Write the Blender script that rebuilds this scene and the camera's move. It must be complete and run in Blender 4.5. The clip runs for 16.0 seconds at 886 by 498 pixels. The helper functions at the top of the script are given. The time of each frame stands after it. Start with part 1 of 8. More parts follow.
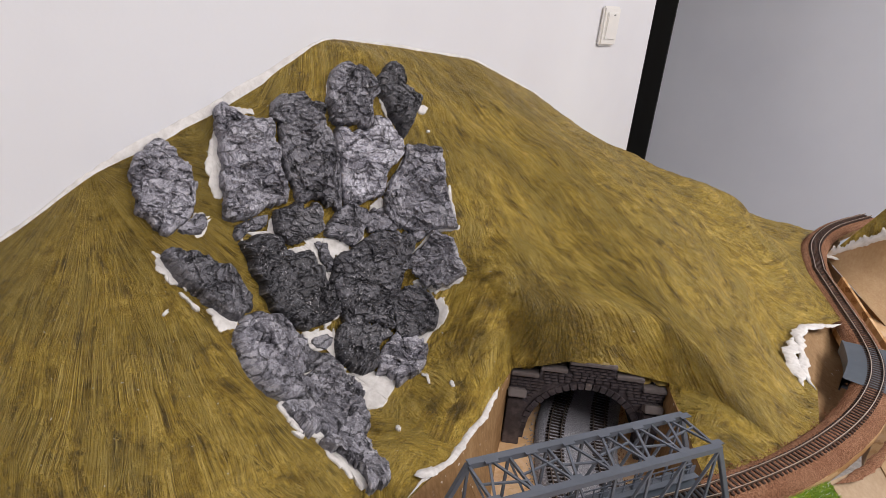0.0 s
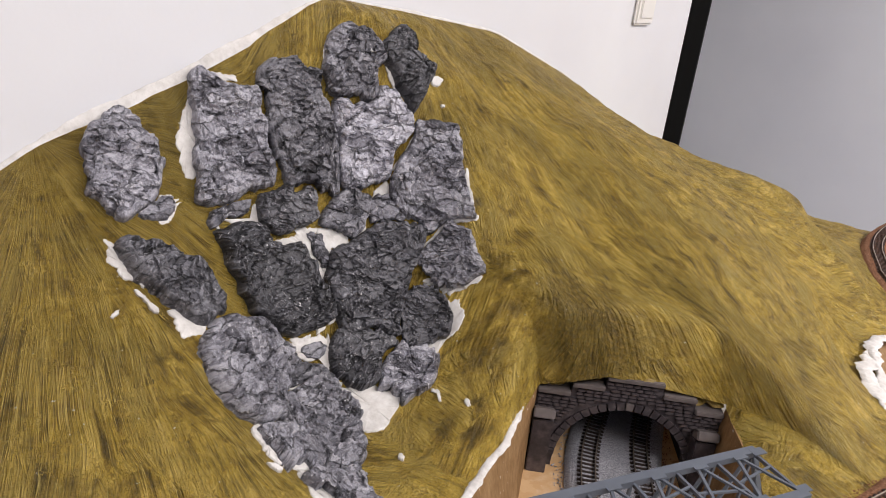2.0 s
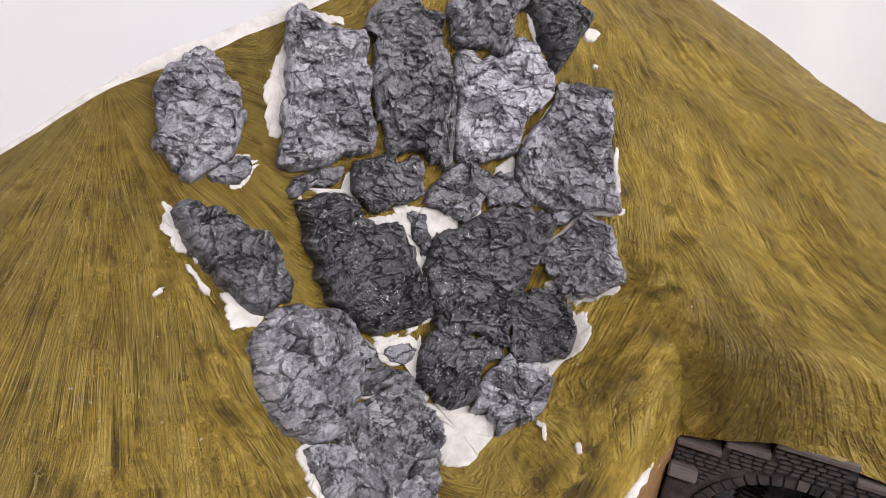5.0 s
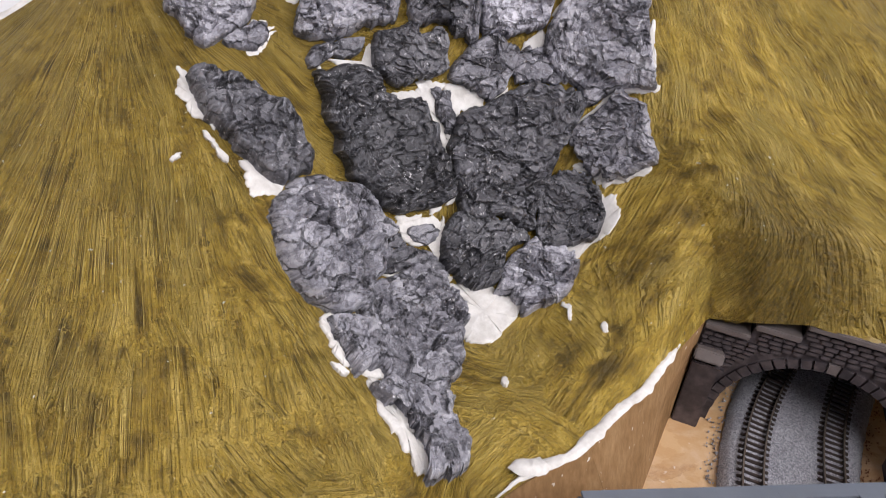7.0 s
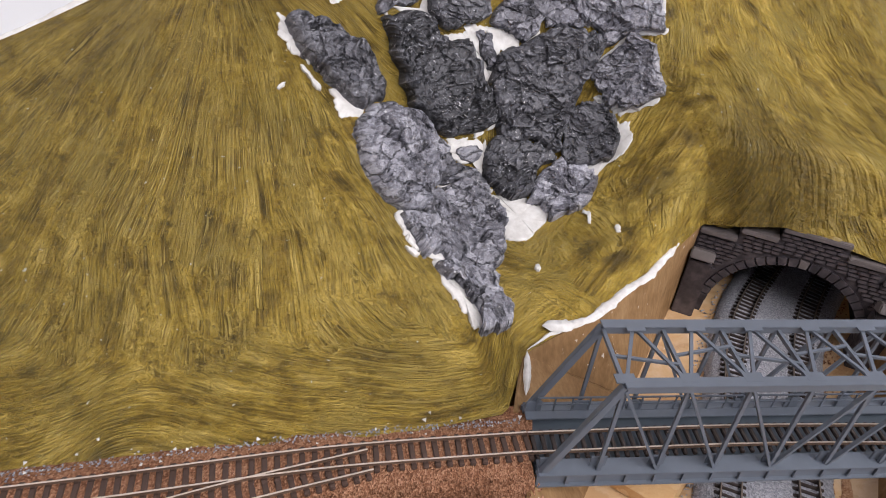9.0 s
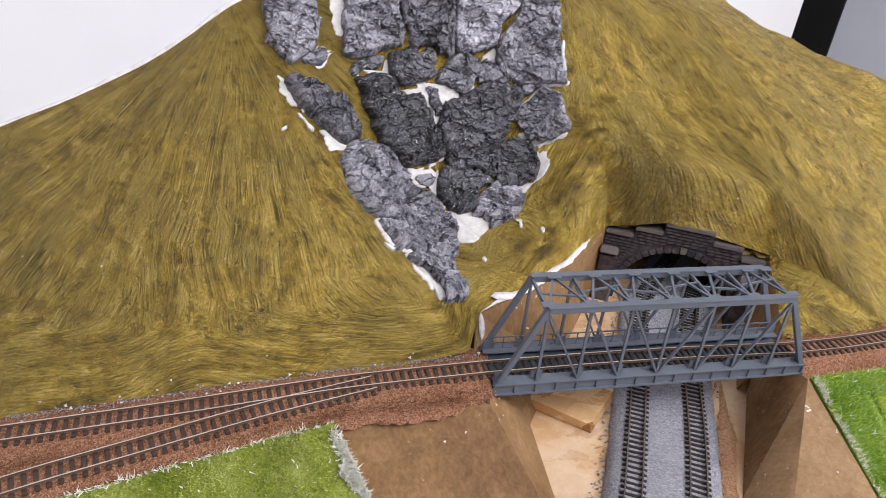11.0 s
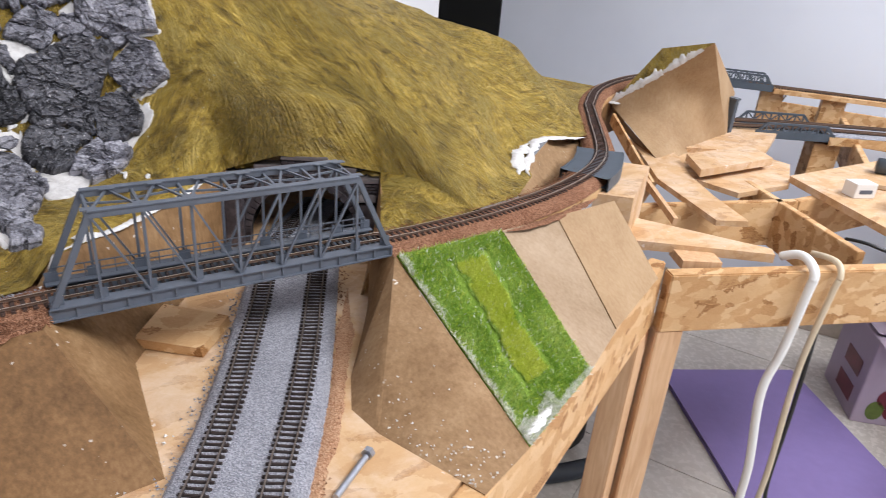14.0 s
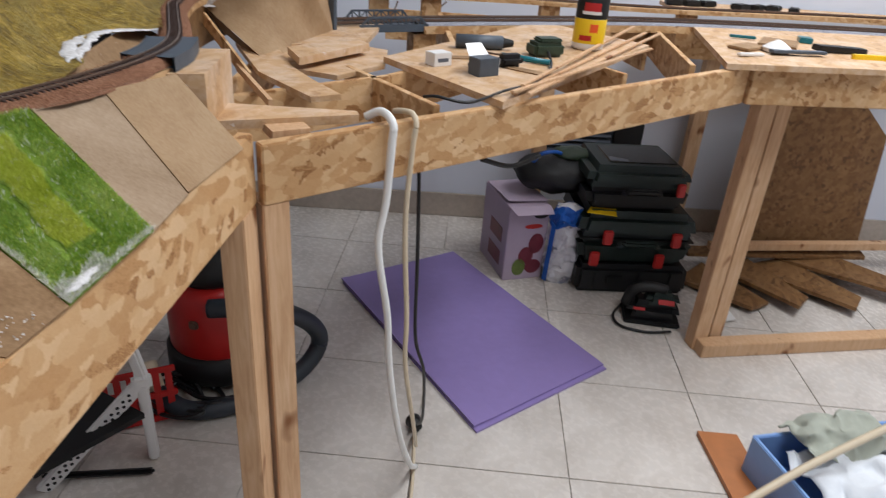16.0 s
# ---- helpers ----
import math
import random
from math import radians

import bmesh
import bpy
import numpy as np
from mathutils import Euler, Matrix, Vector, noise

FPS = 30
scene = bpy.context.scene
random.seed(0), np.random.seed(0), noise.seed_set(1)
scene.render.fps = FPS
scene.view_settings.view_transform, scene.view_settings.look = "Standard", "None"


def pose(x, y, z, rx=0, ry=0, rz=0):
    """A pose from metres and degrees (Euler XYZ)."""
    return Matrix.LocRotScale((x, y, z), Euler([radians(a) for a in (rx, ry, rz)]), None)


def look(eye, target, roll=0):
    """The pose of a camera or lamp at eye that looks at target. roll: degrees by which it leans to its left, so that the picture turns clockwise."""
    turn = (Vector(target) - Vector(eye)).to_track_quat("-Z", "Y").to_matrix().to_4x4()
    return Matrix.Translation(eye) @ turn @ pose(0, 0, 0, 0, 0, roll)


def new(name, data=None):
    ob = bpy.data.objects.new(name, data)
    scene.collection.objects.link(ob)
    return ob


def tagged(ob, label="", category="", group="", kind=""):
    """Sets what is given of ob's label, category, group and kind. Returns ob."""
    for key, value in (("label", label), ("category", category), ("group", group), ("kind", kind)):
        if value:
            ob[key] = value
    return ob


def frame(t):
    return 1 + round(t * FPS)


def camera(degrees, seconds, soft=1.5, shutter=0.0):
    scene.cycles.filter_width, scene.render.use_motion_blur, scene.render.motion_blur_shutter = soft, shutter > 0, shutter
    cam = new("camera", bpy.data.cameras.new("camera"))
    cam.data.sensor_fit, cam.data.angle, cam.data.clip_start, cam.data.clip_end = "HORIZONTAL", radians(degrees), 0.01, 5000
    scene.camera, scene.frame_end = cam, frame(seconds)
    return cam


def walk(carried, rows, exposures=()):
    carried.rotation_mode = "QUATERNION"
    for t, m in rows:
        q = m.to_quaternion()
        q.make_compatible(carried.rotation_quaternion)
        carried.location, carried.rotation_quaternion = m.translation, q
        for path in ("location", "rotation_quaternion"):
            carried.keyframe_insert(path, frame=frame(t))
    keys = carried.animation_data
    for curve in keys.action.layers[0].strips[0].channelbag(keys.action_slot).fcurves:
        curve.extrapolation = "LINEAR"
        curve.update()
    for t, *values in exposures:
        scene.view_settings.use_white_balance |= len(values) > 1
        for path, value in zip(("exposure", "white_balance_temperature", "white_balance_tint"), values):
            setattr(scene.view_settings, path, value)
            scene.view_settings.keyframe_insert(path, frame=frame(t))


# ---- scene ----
cam = camera(66.6, 16.0, soft=0.8, shutter=0.25)
PATH = [
    (0, (0.06, 0.075, 1.243), (-0.951, 1.632, 0.499), 6.0),
    (0.5, (0.053, 0.095, 1.235), (-0.963, 1.649, 0.492), 5.9),
    (1, (0.045, 0.113, 1.225), (-0.974, 1.665, 0.481), 5.8),
    (1.5, (0.03, 0.133, 1.213), (-0.999, 1.677, 0.469), 5.8),
    (2, (0.016, 0.153, 1.2), (-1.047, 1.674, 0.456), 5.8),
    (2.5, (0.014, 0.167, 1.194), (-1.14, 1.615, 0.44), 5.8),
    (3, (0.01, 0.181, 1.192), (-1.245, 1.536, 0.426), 5.7),
    (3.5, (0.005, 0.203, 1.191), (-1.318, 1.482, 0.407), 5.6),
    (3.7, (-0.001, 0.214, 1.189), (-1.342, 1.471, 0.4), 5.6),
    (5.8, (-0.033, 0.261, 1.166), (-1.4, 1.371, 0.218), 5.4),
    (6, (-0.032, 0.262, 1.161), (-1.392, 1.363, 0.193), 5.4),
    (6.5, (-0.03, 0.261, 1.152), (-1.366, 1.34, 0.127), 5.4),
    (7, (-0.026, 0.251, 1.146), (-1.336, 1.316, 0.073), 5.6),
    (7.5, (-0.019, 0.241, 1.137), (-1.302, 1.284, 0.012), 5.7),
    (8, (-0.011, 0.226, 1.143), (-1.274, 1.248, -0.022), 5.7),
    (8.5, (0.009, 0.203, 1.158), (-1.248, 1.209, -0.029), 5.6),
    (8.7, (0.019, 0.192, 1.164), (-1.236, 1.193, -0.029), 5.5),
    (10.8, (0.127, 0.071, 1.204), (-1.123, 1.223, 0.152), 5.3),
    (11, (0.138, 0.067, 1.202), (-1.11, 1.262, 0.194), 5.2),
    (11.5, (0.169, 0.065, 1.191), (-1.065, 1.338, 0.265), 4.7),
    (12, (0.205, 0.08, 1.182), (-0.982, 1.42, 0.29), 4.6),
    (12.5, (0.235, 0.097, 1.173), (-0.874, 1.512, 0.297), 4.5),
    (13, (0.25, 0.119, 1.161), (-0.758, 1.614, 0.295), 4.6),
    (13.5, (0.264, 0.131, 1.142), (-0.643, 1.69, 0.279), 4.8),
    (14, (0.286, 0.125, 1.125), (-0.488, 1.759, 0.269), 4.7),
    (14.5, (0.317, 0.125, 1.117), (-0.263, 1.843, 0.273), 4.7),
    (15, (0.339, 0.129, 1.107), (-0.04, 1.909, 0.277), 4.6),
    (15.5, (0.377, 0.123, 1.083), (0.219, 1.932, 0.246), 4.5),
    (16, (0.416, 0.116, 1.056), (0.478, 1.893, 0.139), 4.4),
]
walk(cam, [(t, look(eye, target, roll)) for t, eye, target, roll in PATH],
     exposures=((0, -0.12, 6750, 12), (0.5, 0.0, 6750, 12), (1.5, 0.12, 6800, 12), (3, 0.08, 6800, 12), (6.5, 0.3, 6550, 12), (8, 0.28, 6500, 12), (11, 0.33, 6300, 12), (12, 0.38, 6250, 12), (13.5, 0.3, 6150, 10), (14.5, 0.1, 6150, 9), (15, -0.28, 6100, 8), (16, -0.46, 6100, 8)))

# ---- world and lights ----
world = bpy.data.worlds.new("room_air")
scene.world = world
world.use_nodes = True
world.node_tree.nodes["Background"].inputs[0].default_value = (0.75, 0.85, 1.0, 1)
world.node_tree.nodes["Background"].inputs[1].default_value = 0.12


def ceiling_lamp(x, y, z, sx, sy, watts, colour=(1.0, 0.985, 0.97)):
    data = bpy.data.lights.new("ceiling_tube_light", "AREA")
    data.shape, data.size, data.size_y = "RECTANGLE", sx, sy
    data.energy, data.color = watts, colour
    ob = new("ceiling_tube_light", data)
    ob.matrix_world = pose(x, y, z)
    return ob


ceiling_lamp(1.25, 0.1, 2.52, 0.55, 1.2, 31)
ceiling_lamp(1.6, 1.5, 2.52, 0.55, 1.2, 53)
scene.view_settings.exposure = 0.0

# ---- materials ----
def srgb(r, g, b):
    return tuple(((c / 255 + 0.055) / 1.055) ** 2.4 if c > 10 else c / 255 / 12.92 for c in (r, g, b)) + (1.0,)


class Mat:
    """A small wrapper to wire node materials."""

    def __init__(self, name, rough=0.6, metal=0.0, spec=0.5):
        self.m = bpy.data.materials.new(name)
        self.m.use_nodes = True
        self.t = self.m.node_tree
        self.p = self.t.nodes["Principled BSDF"]
        self.p.inputs["Roughness"].default_value = rough
        self.p.inputs["Metallic"].default_value = metal
        self.p.inputs["Specular IOR Level"].default_value = spec

    def n(self, kind, **values):
        node = self.t.nodes.new(kind)
        for k, v in values.items():
            node.inputs[k].default_value = v
        return node

    def link(self, a, b):
        self.t.links.new(a, b)

    def coords(self, which="Object", scale=(1, 1, 1), turn=(0, 0, 0)):
        tc, mp = self.n("ShaderNodeTexCoord"), self.n("ShaderNodeMapping")
        mp.inputs["Scale"].default_value = scale
        mp.inputs["Rotation"].default_value = turn
        self.link(tc.outputs[which], mp.inputs["Vector"])
        return mp.outputs[0]

    def noise(self, vec, scale, detail=4.0, rough=0.55, distort=0.0):
        node = self.n("ShaderNodeTexNoise", Scale=scale, Detail=detail, Roughness=rough, Distortion=distort)
        self.link(vec, node.inputs["Vector"])
        return node.outputs["Fac"]

    def ramp(self, fac, stops):
        node = self.n("ShaderNodeValToRGB")
        e = node.color_ramp.elements
        while len(e) < len(stops):
            e.new(0.5)
        for el, (pos, col) in zip(e, stops):
            el.position, el.color = pos, col if len(col) == 4 else (*col, 1)
        self.link(fac, node.inputs[0])
        return node.outputs[0]

    def mix(self, fac, a, b, kind="MIX"):
        node = self.n("ShaderNodeMix")
        node.data_type, node.blend_type = "RGBA", kind
        for sock, v in ((0, fac), (6, a), (7, b)):
            if isinstance(v, (int, float, tuple)):
                node.inputs[sock].default_value = v
            else:
                self.link(v, node.inputs[sock])
        return node.outputs[2]

    def math(self, op, a, b=0.0):
        node = self.n("ShaderNodeMath")
        node.operation = op
        for i, v in enumerate((a, b)):
            if isinstance(v, (int, float)):
                node.inputs[i].default_value = v
            else:
                self.link(v, node.inputs[i])
        return node.outputs[0]

    def colour(self, sock):
        if isinstance(sock, tuple):
            self.p.inputs["Base Color"].default_value = sock
        else:
            self.link(sock, self.p.inputs["Base Color"])

    def bump(self, height, strength=0.5, dist=0.002, after=None):
        node = self.n("ShaderNodeBump", Strength=strength, Distance=dist)
        self.link(height, node.inputs["Height"])
        if after is not None:
            self.link(after, node.inputs["Normal"])
        self.link(node.outputs[0], self.p.inputs["Normal"])
        return node.outputs[0]

    def roughness(self, sock):
        self.link(sock, self.p.inputs["Roughness"])


def simple(name, col, rough=0.5, metal=0.0, vary=0.18, scale=60.0, bump=0.15, dist=0.0006, spec=0.5):
    """A plain material with faint variation at two scales."""
    m = Mat(name, rough, metal, spec)
    v = m.coords()
    a, b = m.noise(v, scale, 5), m.noise(v, scale * 0.12, 3)
    f = m.math("ADD", m.math("MULTIPLY", a, 0.5), m.math("MULTIPLY", b, 0.5))
    dark = tuple(c * (1 - vary) for c in col[:3])
    light = tuple(min(1, c * (1 + vary)) for c in col[:3])
    m.colour(m.ramp(f, [(0.3, dark), (0.7, light)]))
    if bump:
        m.bump(a, bump, dist)
    return m.m


def make_wall(name, col, stain):
    m = Mat(name, 0.75, 0, 0.25)
    v = m.coords()
    f = m.noise(v, 2.2, 4)
    m.colour(m.mix(m.ramp(f, [(0.45, (0, 0, 0)), (0.75, (1, 1, 1))]), col, stain))
    m.bump(m.noise(v, 260, 3), 0.12, 0.0006)
    return m.m


FAN_A, FAN_B = (0.345, 0.37), (0.72, 0.58)  # where the brush strokes of the slope spread from


def make_grass():
    """Thick acrylic paint over plaster, combed by a stiff brush: raised lines fanning from two places on the crest, laid in swaths, with smeared patches between."""
    m = Mat("painted_plaster_meadow", 0.45, 0, 0.4)
    uv = m.n("ShaderNodeTexCoord").outputs["UV"]
    sep = m.n("ShaderNodeSeparateXYZ")
    m.link(uv, sep.inputs[0])

    def between(sock, lo, hi, a=0.0, b=1.0):
        node = m.n("ShaderNodeMapRange")
        m.link(sock, node.inputs["Value"])
        for k, v in zip(("From Min", "From Max", "To Min", "To Max"), (lo, hi, a, b)):
            node.inputs[k].default_value = v
        return node.outputs[0]

    def fan(cx, cy, reach):
        """Across and along the strokes that spread from one place."""
        x, y = m.math("SUBTRACT", sep.outputs[0], cx), m.math("SUBTRACT", cy, sep.outputs[1])
        turn = m.math("MULTIPLY", m.math("ARCTAN2", x, y), reach)
        far = m.math("SQRT", m.math("ADD", m.math("MULTIPLY", x, x), m.math("MULTIPLY", y, y)))
        join = m.n("ShaderNodeCombineXYZ")
        m.link(turn, join.inputs[0])
        m.link(far, join.inputs[1])
        return join.outputs[0]

    edge_u = m.math("ADD", sep.outputs[0], m.math("MULTIPLY", m.math("SUBTRACT", m.noise(uv, 22, 5, 0.7), 0.5), 0.12))
    north = m.math("GREATER_THAN", edge_u, 0.505)
    lay = m.mix(north, fan(FAN_A[0], FAN_A[1], 0.40), fan(FAN_B[0], FAN_B[1], 0.40))
    swing = between(sep.outputs[0], 0.40, 0.66, 0.90, 0.55)

    def patch(scale, seed, wobble):
        """The strokes' coordinates turned by a chance angle, swath by swath."""
        warp = m.n("ShaderNodeTexNoise", Scale=16.0, Detail=6.0, Roughness=0.75)
        m.link(uv, warp.inputs["Vector"])
        add = m.n("ShaderNodeVectorMath")
        add.operation = "MULTIPLY_ADD"
        m.link(warp.outputs["Color"], add.inputs[0])
        add.inputs[1].default_value = (wobble, wobble, 0)
        m.link(lay, add.inputs[2])
        off = m.n("ShaderNodeMapping")
        off.inputs["Location"].default_value, off.inputs["Scale"].default_value = (seed, seed * 0.7, 0), (1.0, 0.55, 1.0)
        m.link(add.outputs[0], off.inputs["Vector"])
        vor = m.n("ShaderNodeTexVoronoi", Scale=scale)
        m.link(off.outputs[0], vor.inputs["Vector"])
        pick = m.n("ShaderNodeSeparateColor")
        m.link(vor.outputs["Color"], pick.inputs[0])
        angle = m.math("MULTIPLY", m.math("SUBTRACT", pick.outputs[0], 0.5), swing)
        small = m.n("ShaderNodeTexNoise", Scale=7.0, Detail=1.0)
        m.link(uv, small.inputs["Vector"])
        bend = m.n("ShaderNodeVectorMath")
        bend.operation = "MULTIPLY_ADD"
        m.link(small.outputs["Color"], bend.inputs[0])
        bend.inputs[1].default_value = (0.02, 0.02, 0)
        m.link(lay, bend.inputs[2])
        rot = m.n("ShaderNodeVectorRotate")
        rot.rotation_type = "Z_AXIS"
        m.link(bend.outputs[0], rot.inputs["Vector"])
        m.link(angle, rot.inputs["Angle"])
        return rot.outputs[0], pick.outputs[1]

    def stroke(vec, squeeze, size, detail, rough=0.5):
        mp = m.n("ShaderNodeMapping")
        mp.inputs["Scale"].default_value = (1, squeeze, 1)
        m.link(vec, mp.inputs["Vector"])
        return m.noise(mp.outputs[0], size, detail, rough)

    va, tone_a = patch(10.0, 0.0, 0.06)
    vb, tone_b = patch(26.0, 4.3, 0.04)
    over = m.ramp(m.noise(uv, 13, 6, 0.75), [(0.47, (0, 0, 0)), (0.51, (1, 1, 1))])
    lines = m.mix(over, stroke(va, 0.034, 165, 2), stroke(vb, 0.06, 190, 2))
    hair = m.mix(over, stroke(va, 0.045, 480, 3), stroke(vb, 0.09, 500, 3))
    broad = m.mix(over, stroke(va, 0.10, 62, 5, 0.65), stroke(vb, 0.2, 74, 5, 0.65))
    tone = m.mix(over, tone_a, tone_b)
    blotch = m.noise(uv, 52, 7, 0.72, 0.3)
    dab = m.noise(uv, 150, 5, 0.7)
    # along the foot of the slope the brush ran beside the track
    foot = m.math("ADD", sep.outputs[1], m.math("MULTIPLY", m.noise(uv, 11, 6, 0.75), 0.26))
    foot = m.math("MULTIPLY", m.ramp(foot, [(0.195, (1, 1, 1)), (0.205, (0, 0, 0))]), between(sep.outputs[0], 0.50, 0.46))

    def along(squeeze, size, detail, turn=0.12):
        mp = m.n("ShaderNodeMapping")
        mp.inputs["Scale"].default_value, mp.inputs["Rotation"].default_value = (squeeze, 1, 1), (0, 0, turn)
        bend = m.n("ShaderNodeVectorMath")
        bend.operation = "MULTIPLY_ADD"
        wave = m.n("ShaderNodeTexNoise", Scale=6.0, Detail=1.0)
        m.link(uv, wave.inputs["Vector"])
        m.link(wave.outputs["Color"], bend.inputs[0])
        bend.inputs[1].default_value = (0.0, 0.16, 0)
        m.link(uv, bend.inputs[2])
        m.link(bend.outputs[0], mp.inputs["Vector"])
        return m.noise(mp.outputs[0], size, detail, 0.5)

    lines = m.mix(foot, lines, along(0.06, 180, 2))
    hair = m.mix(foot, hair, along(0.20, 420, 4))
    broad = m.mix(foot, broad, along(0.35, 74, 5))
    # thin raised lines stand where the combed noise crosses its middle, in some swaths more than in others
    combed = m.ramp(m.math("ADD", m.math("MULTIPLY", tone, 0.5), m.math("MULTIPLY", m.noise(uv, 30, 4, 0.65), 0.7)), [(0.42, (0.12, 0.12, 0.12)), (0.66, (1, 1, 1))])
    combed = m.math("MULTIPLY", combed, m.math("SUBTRACT", 1.0, m.math("MULTIPLY", foot, 0.45)))
    ridge = m.math("MULTIPLY", m.ramp(lines, [(0.462, (0, 0, 0)), (0.486, (1, 1, 1)), (0.502, (1, 1, 1)), (0.528, (0, 0, 0))]), combed)
    furrow = m.math("MULTIPLY", m.ramp(lines, [(0.395, (0, 0, 0)), (0.435, (1, 1, 1)), (0.455, (0, 0, 0))]), combed)
    base = m.math("ADD", m.math("MULTIPLY", broad, 0.48), m.math("MULTIPLY", blotch, 0.52))
    col = m.ramp(base, [(0.38, srgb(84, 67, 22)), (0.455, srgb(138, 112, 41)), (0.52, srgb(174, 145, 58)), (0.60, srgb(208, 178, 94))])
    # Ridges lightened and furrows darkened: relief shading put into the colour.
    col = m.mix(m.math("MULTIPLY", m.ramp(hair, [(0.40, (1, 1, 1)), (0.47, (0, 0, 0))]), between(sep.outputs[0], 0.46, 0.62, 0.46, 0.13)), col, srgb(76, 62, 22))
    col = m.mix(m.math("MULTIPLY", furrow, between(sep.outputs[0], 0.46, 0.62, 0.72, 0.26)), col, srgb(70, 57, 20))
    col = m.mix(m.math("MULTIPLY", ridge, between(sep.outputs[0], 0.46, 0.62, 0.82, 0.46)), col, srgb(212, 184, 104))
    wash = m.ramp(m.noise(uv, 13, 5, 0.65), [(0.49, (0, 0, 0)), (0.62, (1, 1, 1))])
    col = m.mix(m.math("MULTIPLY", wash, 0.36), col, srgb(86, 76, 32))
    moss = m.ramp(stroke(lay, 0.6, 26, 6, 0.68), [(0.52, (0, 0, 0)), (0.64, (1, 1, 1))])
    col = m.mix(m.math("MULTIPLY", moss, between(sep.outputs[0], 0.5, 0.75, 0.34, 0.66)), col, srgb(78, 78, 36))
    pale = m.ramp(stroke(lay, 0.6, 26, 6, 0.7), [(0.50, (0, 0, 0)), (0.60, (1, 1, 1))])
    col = m.mix(m.math("MULTIPLY", pale, 0.5), col, srgb(188, 160, 80))
    # darker towards the south end
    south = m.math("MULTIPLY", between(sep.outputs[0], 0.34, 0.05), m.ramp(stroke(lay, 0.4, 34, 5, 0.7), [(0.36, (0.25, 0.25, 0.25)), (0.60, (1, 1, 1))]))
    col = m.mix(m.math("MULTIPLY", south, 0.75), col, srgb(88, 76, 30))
    # the northern half is multiplied paler
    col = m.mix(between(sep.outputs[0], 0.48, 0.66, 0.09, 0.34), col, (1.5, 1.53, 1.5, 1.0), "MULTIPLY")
    # browner stippling over the brow above the portal
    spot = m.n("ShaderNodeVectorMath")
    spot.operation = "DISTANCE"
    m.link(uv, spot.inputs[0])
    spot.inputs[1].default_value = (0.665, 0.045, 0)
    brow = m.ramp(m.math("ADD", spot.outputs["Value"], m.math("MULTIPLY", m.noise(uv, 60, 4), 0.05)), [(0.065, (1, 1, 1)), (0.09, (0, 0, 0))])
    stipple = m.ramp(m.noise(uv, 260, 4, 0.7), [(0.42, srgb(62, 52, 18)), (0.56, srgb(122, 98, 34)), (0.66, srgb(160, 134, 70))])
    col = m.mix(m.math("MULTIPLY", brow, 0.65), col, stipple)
    # stray white specks of filler
    speck = m.ramp(m.noise(uv, 230, 2, 0.5), [(0.735, (0, 0, 0)), (0.745, (1, 1, 1))])
    m.colour(m.mix(speck, col, srgb(216, 212, 200)))
    grit = m.ramp(m.noise(uv, 420, 2, 0.5), [(0.66, (0, 0, 0)), (0.72, (1, 1, 1))])
    relief = m.math("ADD", m.math("MULTIPLY", ridge, 1.0), m.math("MULTIPLY", furrow, -0.45))
    relief = m.math("ADD", relief, m.math("ADD", m.math("MULTIPLY", hair, 1.3), m.math("MULTIPLY", grit, 0.7)))
    m.bump(relief, 1.0, 0.0030, m.bump(dab, 1.0, 0.0060, m.bump(blotch, 0.9, 0.012)))
    m.roughness(m.ramp(dab, [(0.35, (0.62, 0.62, 0.62)), (0.65, (0.36, 0.36, 0.36))]))
    return m.m


